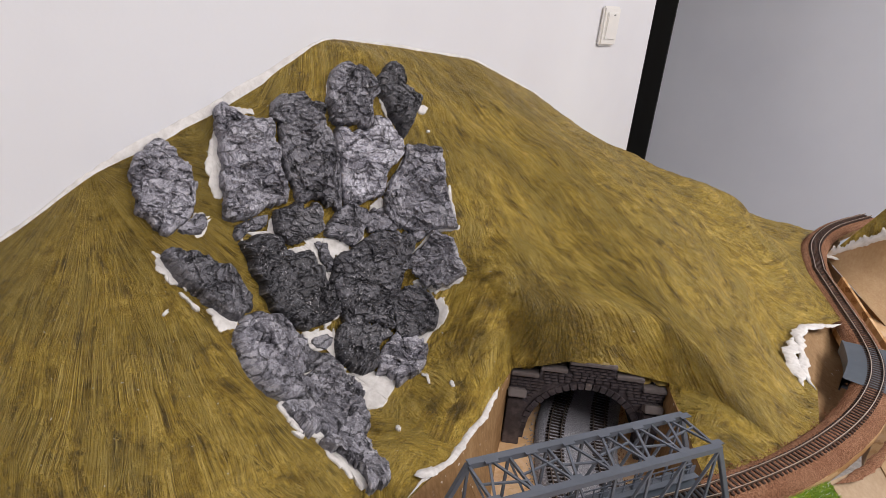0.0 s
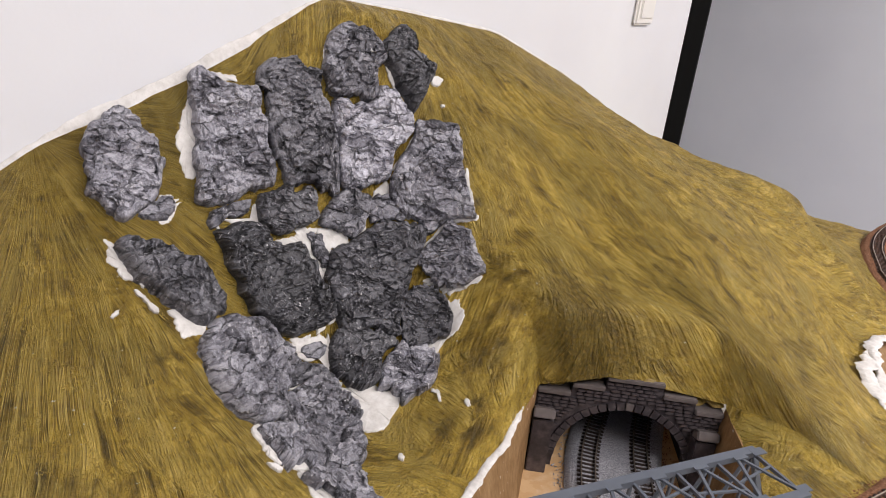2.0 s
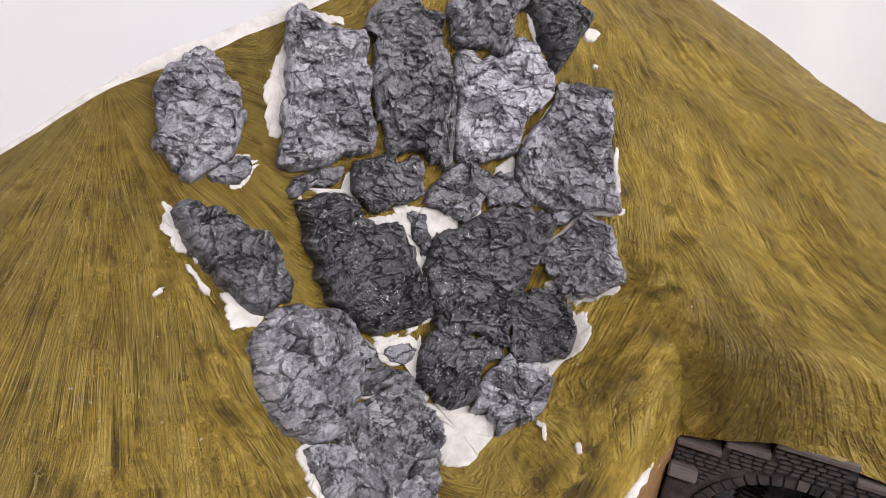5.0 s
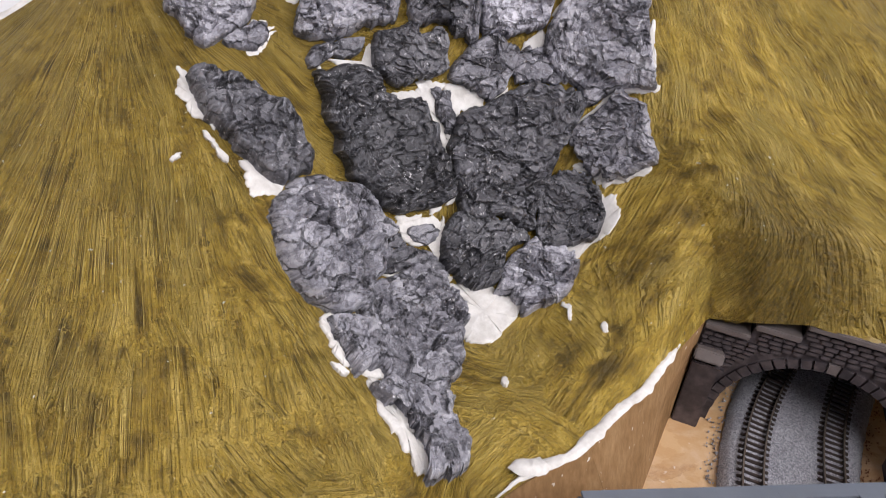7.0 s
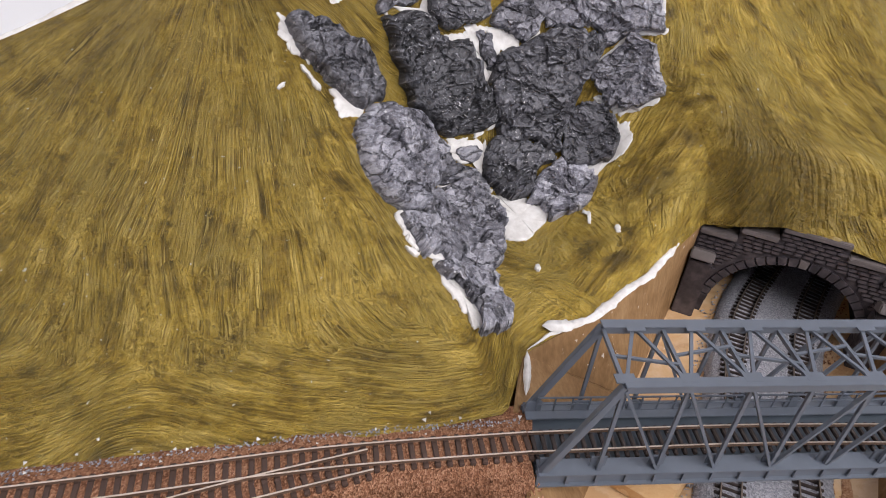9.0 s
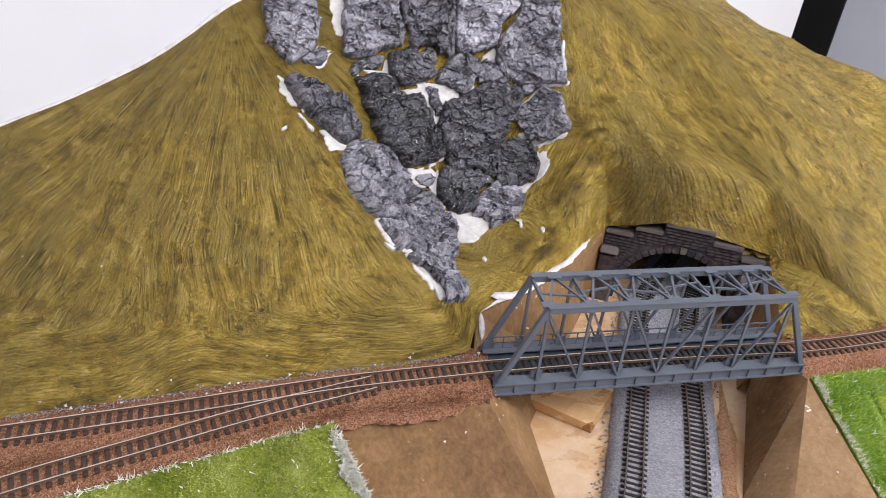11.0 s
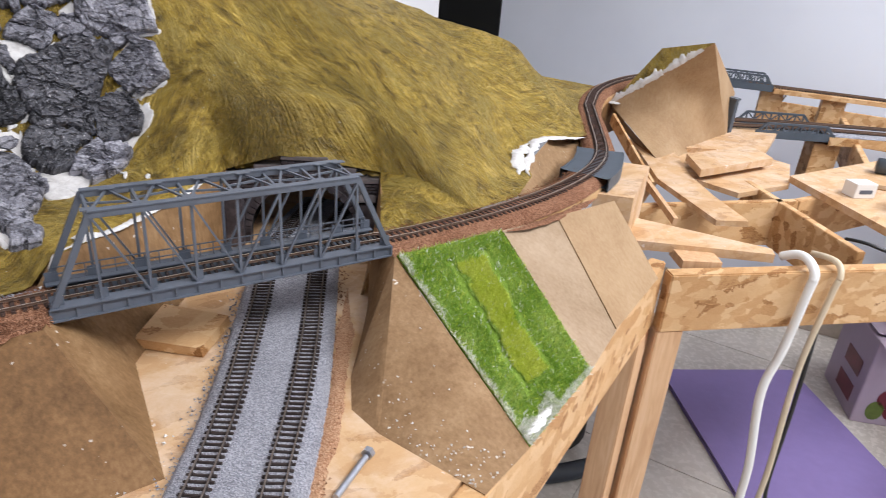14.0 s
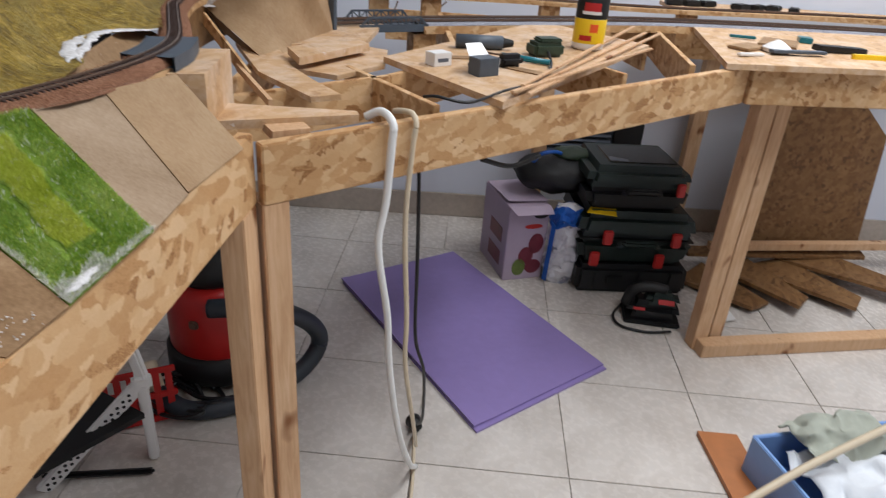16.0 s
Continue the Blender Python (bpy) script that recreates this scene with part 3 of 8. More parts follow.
tagged(put("wall_return", boxed(pose(-1.3, 1.41, 1.3), (1.46, 0.12, 2.6)), M_BLACK), "unseen black side of the recess behind the wall", "wall", kind="structure")
tagged(put("ceiling", boxed(pose(0.7, 0.3, 2.66), (5.9, 4.7, 0.1)), M_CEIL), "plain white ceiling", "ceiling", kind="structure")
tagged(put("baseboard", boxed(pose(1.42, 2.443, 0.045), (4.1, 0.012, 0.09), 0.002), M_SKIRT), "beige tiled skirting along the grey wall", "skirting", kind="structure")
floor = tagged(put("floor", boxed(pose(0.7, 0.3, -0.054), (5.9, 4.7, 0.1)), M_GROUT), "beige porcelain tiled floor with thin grey joints", "floor", kind="structure")


def light_switch():
    c = Vector((wall_x(1.27), 1.270, 1.192))
    m = Matrix.Translation(c) @ pose(0, 0, 0, 0, 0, -2)
    sw = thing("light_switch", "white plastic rocker light switch on the wall", "light switch", m=m)
    part("cover_plate", boxed(pose(0.004, 0, 0), (0.008, 0.066, 0.066), 0.003), M_PLASTIC_W, sw)
    part("rocker", boxed(pose(0.0085, 0, 0, 0, 2, 0), (0.005, 0.046, 0.046), 0.0015), M_PLASTIC_W, sw)
    part("indicator", boxed(pose(0.0125, 0.0, 0.019), (0.001, 0.005, 0.002)), M_STEEL, sw, "small dark indicator window")


light_switch()

# ---- the model mountain ----
HILL_U = (-.15, 0, .15, .27, .37, .41, .44, .465, .48, .50, .53, .56, .60, .64, .68, .72, .76, .80, .83, .88, .94, 1.02, 1.08, 1.10, 1.13, 1.18, 1.21, 1.25, 1.33, 1.40, 1.48, 1.6, 1.75)
TOE_X = (-.335, -.285, -.245, -.205, -.160, -.141, -.128, -.157, -.159, -.156, -.166, -.178, -.187, -.161, -.139, -.10, -.056, -.026, 0, .026, .054, .075, .064, .046, .034, .029, .050, .064, .038, .002, -.016, -.010, .026)
TOE_Y = (-.15, -.02, .082, .169, .268, .320, .358, .395, .425, .455, .51, .56, .603, .613, .628, .655, .684, .684, .682, .679, .674, .736, .808, .84, .885, .935, .975, 1.02, 1.10, 1.2, 1.3, 1.45, 1.6)
TOE_Z = (.885, .885, .885, .885, .886, .8865, .887, .887, .8875, .888, .8885, .889, .893, .903, .911, .905, .897, .901, .899, .893, .886, .886, .886, .886, .889, .890, .888, .886, .884, .883, .880, .868, .840)
CREST_Y = (-.15, 0, .15, .21, .27, .31, .34, .39, .46, .53, .59, .70, .86, 1.04, 1.25, 1.46, 1.55, 1.65, 1.75)
CREST_Z = (.92, .955, .993, 1.009, 1.031, 1.052, 1.072, 1.092, 1.118, 1.148, 1.175, 1.166, 1.147, 1.091, 1.003, .900, .868, .835, .80)
SLOPE_U = (-.1, .15, .30, .40, .48, .55, .61, .67, .75, .85, 1.0, 1.2, 1.36, 1.6)
SLOPE_S = (0, .06, .17, .34, .5, .67, .84, 1)
# how far up between toe and crest the slope has risen, line by line from south to north
RISE = ((.15, .29, .44, .58, .72, .86), (.03, .12, .27, .47, .67, .84), (0, .02, .19, .40, .62, .85), (.01, .05, .19, .34, .54, .72), (.01, .02, .02, .08, .34, .71),
        (.05, .06, .06, .19, .51, .88), (.20, .29, .33, .48, .73, .96), (.20, .27, .38, .55, .74, .90), (.22, .26, .36, .53, .71, .87), (.12, .21, .39, .57, .73, .87),
        (.04, .20, .46, .63, .77, .88), (.01, .22, .50, .70, .85, .93), (.10, .45, .88, .99, 1.02, 1.01), (.10, .25, .45, .60, .75, .90))
SLOPE = np.array([(0, *r, 1) for r in RISE])


def soften(f, u, w):
    return (f(u - w) + 2 * f(u) + f(u + w)) / 4


def toe(u):
    return Vector((steps(u, HILL_U, TOE_X), steps(u, HILL_U, TOE_Y), steps(u, HILL_U, TOE_Z)))


def crest(u):
    z = soften(lambda v: steps(v, CREST_Y, CREST_Z), u, 0.015)
    return Vector((wall_x(u), u, z))


def smooth_at(xs, x):
    """The stretch of xs that holds x, and how far into it, eased."""
    i = int(np.clip(np.searchsorted(xs, x) - 1, 0, len(xs) - 2))
    return i, float(np.clip((x - xs[i]) / (xs[i + 1] - xs[i]), 0, 1))


def cubic(a, b, c, d, t):
    return 0.5 * (2 * b + (c - a) * t + (2 * a - 5 * b + 4 * c - d) * t * t + (3 * b - a - 3 * c + d) * t ** 3)


def rise(u, s):
    i, a = smooth_at(SLOPE_U, u)
    j, b = smooth_at(SLOPE_S, s)
    rows = []
    for k in range(i - 1, i + 3):
        r = SLOPE[min(max(k, 0), len(SLOPE_U) - 1)]
        g = [r[min(max(l, 0), 7)] for l in range(j - 1, j + 3)]
        if j == 0:
            g[0] = -g[2]
        if j == 6:
            g[3] = 2 * g[2] - g[1]
        rows.append(cubic(*g, b))
    return cubic(*rows, a)


def hill(u, s, detail=True):
    """The place on the mountain at u along the wall and s of the way from toe to crest."""
    a, b = toe(u), crest(u)
    p = a.lerp(b, s)
    p.z = a.z + (b.z - a.z) * rise(u, s)
    if detail:
        p.z += 0.015 * math.exp(-((p.x + 0.148) ** 2 + (p.y - 1.192) ** 2) / 0.0026)  # the shoulder above the bend
        k = min(1.0, 6 * s, 12 * (1 - s)) if s < 1 else 0
        p += Vector((0.4, 0.1, 1)) * k * (0.0045 * noise.noise(p * 22) + 0.0016 * noise.noise(p * 75))
    return p


def hill_sheet():
    nu, ns = 430, 120
    bm = bmesh.new()
    uv = bm.loops.layers.uv.new("UVMap")
    grid, place = [], {}
    for i in range(nu + 1):
        u = -0.15 + 1.9 * i / nu
        row, run, last = [], 0.0, None
        for j in range(ns + 1):
            p = hill(u, j / ns)
            if last is not None:
                run += (p - last).length
            last = p
            v = bm.verts.new(p)
            place[v] = (u, run)
            row.append(v)
        grid.append(row)
    for a, b in zip(grid, grid[1:]):
        for j in range(ns):
            f = bm.faces.new((a[j], b[j], b[j + 1], a[j + 1]))
            for l in f.loops:
                l[uv].uv = place[l.vert]
    return bm


def corner_sheet():
    """The low corner of the slope between the portal's side and the curved track."""
    inner = [Vector((steps(t, (0, .33, .6, .8, 1), (-.056, -.026, 0, .026, .054)), steps(t, (0, .33, .6, .8, 1), (.684, .684, .682, .679, .674)),
                     steps(t, (0, .33, .6, .8, 1), (.897, .901, .899, .893, .886)))) for t in (k / 60 for k in range(61))]
    outer = [Vector((steps(t, (0, .5, .75, 1), (-.056, .008, .033, .055)), steps(t, (0, .5, .75, 1), (.684, .583, .617, .6745)),
                     steps(t, (0, .5, .75, 1), (.893, .886, .885, .885)))) for t in (k / 60 for k in range(61))]
    bm = bmesh.new()
    uv = bm.loops.layers.uv.new("UVMap")
    rows, place = [], {}
    for a, b in zip(inner, outer):
        row = []
        for k in range(25):
            p = a.lerp(b, k / 24)
            p.z += (0.003 * noise.noise(p * 22) + 0.0016 * noise.noise(p * 75)) * min(1, k / 4)
            v = bm.verts.new(p)
            place[v] = (p.y - p.x + 2, p.x + p.y)
            row.append(v)
        rows.append(row)
    for a, b in zip(rows, rows[1:]):
        for k in range(24):
            f = bm.faces.new((a[k], a[k + 1], b[k + 1], b[k]))
            for l in f.loops:
                l[uv].uv = place[l.vert]
    bmesh.ops.recalc_face_normals(bm, faces=bm.faces)
    return bm


mountain = thing("model_mountain", "olive and ochre brush-painted plaster model mountain against the white wall", "model mountain")
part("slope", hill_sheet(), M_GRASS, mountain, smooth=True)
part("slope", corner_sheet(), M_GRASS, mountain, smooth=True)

# ---- the layout table ----
TABLE = 0.80


def front_x(y):
    return 0.19 + 0.075 * (y - 0.45)


def beam(name, p, q, w, h, label, mat=None):
    ob = put(name, barred(p, q, w, h, 0.0015), mat or M_OSB)
    return tagged(ob, label, "beam")


COR = (0.222, 0.851)
beam("table_beam", (front_x(-0.9) - 0.009, -0.9, TABLE - 0.0315), (front_x(0.845) - 0.009, 0.845, TABLE - 0.0315), 0.018, 0.085, "OSB front beam of the unfinished layout table")
beam("table_beam", (COR[0] + 0.003, COR[1] - 0.008, TABLE - 0.037), (1.05, 1.497, TABLE - 0.037), 0.018, 0.074, "OSB diagonal front beam of the unfinished layout table")
beam("table_beam", (1.06, 1.492, TABLE - 0.037), (2.6, 1.70, TABLE - 0.037), 0.018, 0.074, "OSB front beam of the far table section")
tagged(put("base_board", slab([(-0.42, -0.9, 0.812), (front_x(-0.9) - 0.019, -0.9, 0.812), (front_x(0.44) - 0.019, 0.44, 0.812), (0.03, 0.62, 0.812), (-0.12, 0.9, 0.812), (-0.42, 0.9, 0.812)], 0.0115), M_OSBPALE),
       "OSB base board of the layout with chalky stains", "board")

# ---- trackbeds, tracks, bridge and portal ----
RAILTOP = 0.8905
MAIN_W = [(-0.325, -0.13, 0), (-0.272, -0.01, 0), (-0.232, 0.079, 0), (-0.194, 0.165, 0), (-0.152, 0.263, 0), (-0.106, 0.354, 0)]
BRANCH = [(-0.215, -0.12, 0), (-0.203, -0.01, 0), (-0.191, 0.071, 0), (-0.176, 0.140, 0), (-0.160, 0.210, 0), (-0.140, 0.280, 0)]
ON_BRIDGE = [(-0.1055, 0.354, 0), (-0.0455, 0.460, 0), (0.0185, 0.564, 0)]
MAIN_E = [(0.0185, 0.564, 0), (0.046, 0.617, 0), (0.074, 0.682, 0), (0.097, 0.756, 0), (0.110, 0.828, 0), (0.112, 0.899, 0), (0.098, 0.968, 0), (0.056, 1.085, 0),
          (0.016, 1.195, 0), (-0.007, 1.33, 0), (0.004, 1.47, 0), (0.05, 1.62, 0)]
LOW_L = [(0.118, 0.02, 0), (0.102, 0.14, 0), (0.082, 0.235, 0), (0.058, 0.30, 0), (0.033, 0.35, 0), (0.004, 0.401, 0), (-0.031, 0.456, 0), (-0.070, 0.516, 0), (-0.120, 0.589, 0), (-0.150, 0.652, 0), (-0.175, 0.74, 0)]
LOW_R = [(0.165, 0.05, 0), (0.15, 0.15, 0), (0.125, 0.252, 0), (0.098, 0.322, 0), (0.069, 0.376, 0), (0.041, 0.427, 0), (0.001, 0.492, 0), (-0.046, 0.562, 0), (-0.092, 0.635, 0), (-0.118, 0.69, 0), (-0.14, 0.76, 0)]


def lifted(points, z):
    return [(x, y, z) for x, y, _ in points]


def sleeper_mesh(name, length, width, height, mat):
    bm = boxed(pose(0, 0, 0), (width, length, height), 0.0004)
    for s in (-1, 1):
        box(bm, pose(0, s * GAUGE / 2, height / 2 + 0.0004), (width * 0.7, 0.0022, 0.0008))
    me = bpy.data.meshes.new(name)
    bm.to_mesh(me)
    bm.free()
    me.materials.append(mat)
    return me


GAUGE = 0.0120
SLEEPER_A = sleeper_mesh("sleeper", 0.0186, 0.0021, 0.0022, M_SLEEPER)
SLEEPER_B = sleeper_mesh("sleeper", 0.0190, 0.0028, 0.0022, M_SLEEPRUST)


def rail_mesh(points, offset, z):
    """One rail: a foot and a narrow head, swept along the line."""
    w, h = 0.00045, 0.0019
    bm = ribbon(lifted(points, z - h), [(offset - 1.1 * w, 0), (offset - 0.6 * w, 0.0006), (offset - w, h - 0.0006), (offset - w, h), (offset + w, h),
                                          (offset + w, h - 0.0006), (offset + 0.6 * w, 0.0006), (offset + 1.1 * w, 0)], 14)
    bm.normal_update()
    for f in bm.faces:
        if abs(f.normal.z) > 0.9 and f.calc_center_median().z > z - 0.0003:
            f.material_index = 1
    return bm


def track(label, points, z, sleeper, pitch, rail_mat, head=None, joined=False):
    """A length of model track with its two rails and its sleepers. z: the rail's top."""
    ob = thing("model_track", label, "model track", "tracks of the layout")
    for s in (-1, 1):
        part("rail", rail_mesh(points, s * GAUGE / 2, z), [rail_mat, head or M_RAILTOP], ob)
    places = evenly(spline(lifted(points, z - 0.0034), 20), pitch)
    if joined:
        bm = bmesh.new()
        for p, d in places:
            box(bm, Matrix.Translation(p) @ pose(0, 0, 0, 0, 0, math.degrees(math.atan2(d.y, d.x))), (0.0028, 0.019, 0.0022))
        tagged(part("sleeper_strip", bm, sleeper.materials[0], ob), kind="stuff")
        return ob
    for p, d in places:
        s = new("sleeper", sleeper)
        s.parent = ob
        s.matrix_local = Matrix.Translation(p) @ pose(0, 0, 0, 0, 0, math.degrees(math.atan2(d.y, d.x)) + random.uniform(-1.5, 1.5))
    return ob


BED = [(-0.026, -0.010), (-0.019, -0.0018), (-0.012, -0.0006), (-0.006, 0), (0, 0), (0.006, 0), (0.012, -0.0006), (0.019, -0.0018), (0.026, -0.010)]


def bed(name, points, z, mat, label, wide=1.0, rough=0.0006, step=0.0035):
    prof = [(o * wide, h) for o, h in BED]
    return tagged(put(name, ribbon(lifted(points, z), prof, 20, rough, step), mat, smooth=True), label, "trackbed", kind="stuff")


def board_under(points, z, half, label, thick=0.009):
    return tagged(put("trackbed_board", ribbon(lifted(points, z), [(-half, -thick), (-half, 0), (half, 0), (half, -thick), (-half, -thick)], 16), M_OSB), label, "board")


bed("ballast", MAIN_W, 0.8873, M_RUST, "rust-brown ballast strip under the branching tracks")
bed("ballast", BRANCH, 0.8870, M_RUST, "rust-brown ballast strip under the branching tracks", 0.66)
bed("ballast", MAIN_E, 0.8873, M_RUST, "rust-brown ballast strip along the curved track", 0.82)
board_under(MAIN_E, 0.8760, 0.021, "curved strip of OSB under the upper track")
board_under(MAIN_W, 0.8755, 0.024, "strip of OSB under the upper track")
board_under(BRANCH, 0.8750, 0.024, "strip of OSB under the branch track")
LOW_MID = [((a[0] + b[0]) / 2, (a[1] + b[1]) / 2, 0) for a, b in zip(LOW_L, LOW_R)]
tagged(put("ballast", ribbon(lifted(LOW_MID, 0.8217), [(o, -0.008 if abs(o) > 0.040 else -0.0012 if abs(o) > 0.035 else 0) for o in (-0.0425, -0.038, -0.031, -0.023, -0.015, -0.007, 0, 0.007, 0.015, 0.023, 0.031, 0.038, 0.0425)],
                         20, 0.0006, 0.0035), M_STONES, smooth=True), "grey ballast bed of the double track in the cutting", "trackbed", kind="stuff")

track("weathered single track leading to the truss bridge", MAIN_W, RAILTOP, SLEEPER_B, 0.0060, M_RAIL)
track("weathered branch track joining at the turnout", BRANCH, RAILTOP - 0.0001, SLEEPER_B, 0.0060, M_RAIL)
track("track with dark sleepers across the truss bridge", ON_BRIDGE, RAILTOP + 0.0004, SLEEPER_A, 0.0053, M_RAIL)
track("weathered curved track round the foot of the mountain", MAIN_E[:9], RAILTOP, SLEEPER_B, 0.0060, M_RAIL)
track("far end of the curved track behind the card mound", MAIN_E[8:], RAILTOP, SLEEPER_B, 0.0060, M_RAIL, joined=True)
track("dark double track in grey ballast running into the tunnel", LOW_L, 0.8252, SLEEPER_A, 0.0053, M_RAILDK, M_RAILWORN)
track("dark double track in grey ballast running into the tunnel", LOW_R, 0.8252, SLEEPER_A, 0.0053, M_RAILDK, M_RAILWORN)


def truss_bridge():
    """The through truss bridge, in its own frame: x along, y to the far side, z up from the bottom chord."""
    ux, uy = 0.5085, 0.861
    yaw = math.degrees(math.atan2(uy, ux))
    m = pose(-0.0908, 0.3468, 0.8795, 0, 0, yaw)
    br = thing("truss_bridge", "grey plastic railway truss bridge spanning the double track", "model bridge", m=m)
    L, W, H = 0.2445, 0.0405, 0.0715
    panels = 8
    bay = L / panels
    for y, out in ((0.0, -1), (W, 1)):
        yi = y - out * 0.001
        bm = bmesh.new()
        bar(bm, (0, y, 0.0045), (L, y, 0.0045), 0.0022, 0.009, 0.0004)
        bar(bm, (0, y, 0.0092), (L, y, 0.0092), 0.0062, 0.0012, 0.0002)
        bar(bm, (0, y, 0.0006), (L, y, 0.0006), 0.0062, 0.0012, 0.0002)
        for k in range(2 * panels + 1):
            bar(bm, (k * bay / 2, y + out * 0.0018, 0.001), (k * bay / 2, y + out * 0.0018, 0.0088), 0.0012, 0.0016)
        part("bottom_chord", bm, M_STEEL, br)
        bm = bmesh.new()
        bar(bm, (bay, yi, H - 0.0022), (L - bay, yi, H - 0.0022), 0.0046, 0.0044, 0.0004)
        bar(bm, (bay - 0.001, yi, H + 0.0004), (L - bay + 0.001, yi, H + 0.0004), 0.0058, 0.001, 0.0002)
        part("top_chord", bm, M_STEEL, br)
        for x0, x1 in ((0.001, bay), (L - 0.001, L - bay)):
            part("end_post", barred((x0, yi + out * 0.001, 0.006), (x1, yi, H - 0.001), 0.0042, 0.0034, 0.0004, (0, 1, 0)), M_STEEL, br)
        for k in range(1, panels):
            part("vertical", barred((k * bay, yi + out * 0.001, 0.008), (k * bay, yi, H - 0.002), 0.0016, 0.0019, 0, (1, 0, 0)), M_STEEL, br)
        for k in range(1, panels - 1):
            down = k < panels // 2
            a, b = ((k, H - 0.003), (k + 1, 0.009)) if down else ((k, 0.009), (k + 1, H - 0.003))
            part("diagonal", barred((a[0] * bay, yi + out * 0.0012, a[1]), (b[0] * bay, yi + out * 0.0012, b[1]), 0.0014, 0.0021, 0, (0, 1, 0)), M_STEEL, br)
        for k in range(panels + 1):
            part("gusset", boxed(pose(min(max(k, 0.15), panels - 0.15) * bay, y - out * 0.0024, 0.0125), (0.0085, 0.001, 0.009), 0.0003), M_STEEL, br)
    ya, yb = 0.001, W - 0.001
    for k in range(1, panels):
        part("cross_strut", barred((k * bay, ya, H - 0.0026), (k * bay, yb, H - 0.0026), 0.0018, 0.0022), M_STEEL, br)
    for k in range(1, panels - 1):
        x0, xm, x1 = k * bay, (k + 0.5) * bay, (k + 1) * bay
        part("top_brace", barred((x0, ya, H - 0.0012), (xm, yb, H - 0.0012), 0.0017, 0.0014), M_STEEL, br)
        part("top_brace", barred((xm, yb, H - 0.0012), (x1, ya, H - 0.0012), 0.0017, 0.0014), M_STEEL, br)
        part("top_brace", barred((x0, (ya + yb) / 2, H - 0.0020), (x1, (ya + yb) / 2 + (-1) ** k * 0.006, H - 0.0020), 0.0014, 0.0014), M_STEEL, br)
    for k in range(1, panels):
        part("top_gusset", boxed(pose(k * bay, ya + 0.0026, H + 0.0006), (0.0095, 0.0055, 0.0007)), M_STEEL, br)
        part("top_gusset", boxed(pose((k + (0.5 if k < panels - 1 else 0)) * bay, yb - 0.0026, H + 0.0006), (0.0095, 0.0055, 0.0007)), M_STEEL, br)
    part("deck", barred((0, W / 2, 0.0030), (L, W / 2, 0.0030), W - 0.006, 0.0016), M_DECK, br, "dark grey bridge deck")
    for k in range(2 * panels):
        part("floor_beam", barred(((k + 0.5) * bay / 2, 0.002, 0.0004), ((k + 0.5) * bay / 2, W - 0.002, 0.0004), 0.002, 0.0036), M_DECK, br)
    for y in (0.0042, W - 0.0058):
        part("walkway", boxed(pose(L / 2, y, 0.0092), (L, 0.0052, 0.0011), 0.0002), M_STEEL, br)
    y = W - 0.003
    for z in (0.0150, 0.0200):
        part("hand_rail", barred((0.006, y, z), (L - 0.006, y, z), 0.0008, 0.0008), M_STEEL, br)
    for k in range(25):
        x = 0.006 + k * (L - 0.012) / 24
        part("rail_post", barred((x, y, 0.0094), (x, y, 0.0204), 0.0007, 0.0007), M_STEEL, br)


truss_bridge()

PORTAL = pose(-0.188, 0.604, 0.812, 0, 0, 30.7)


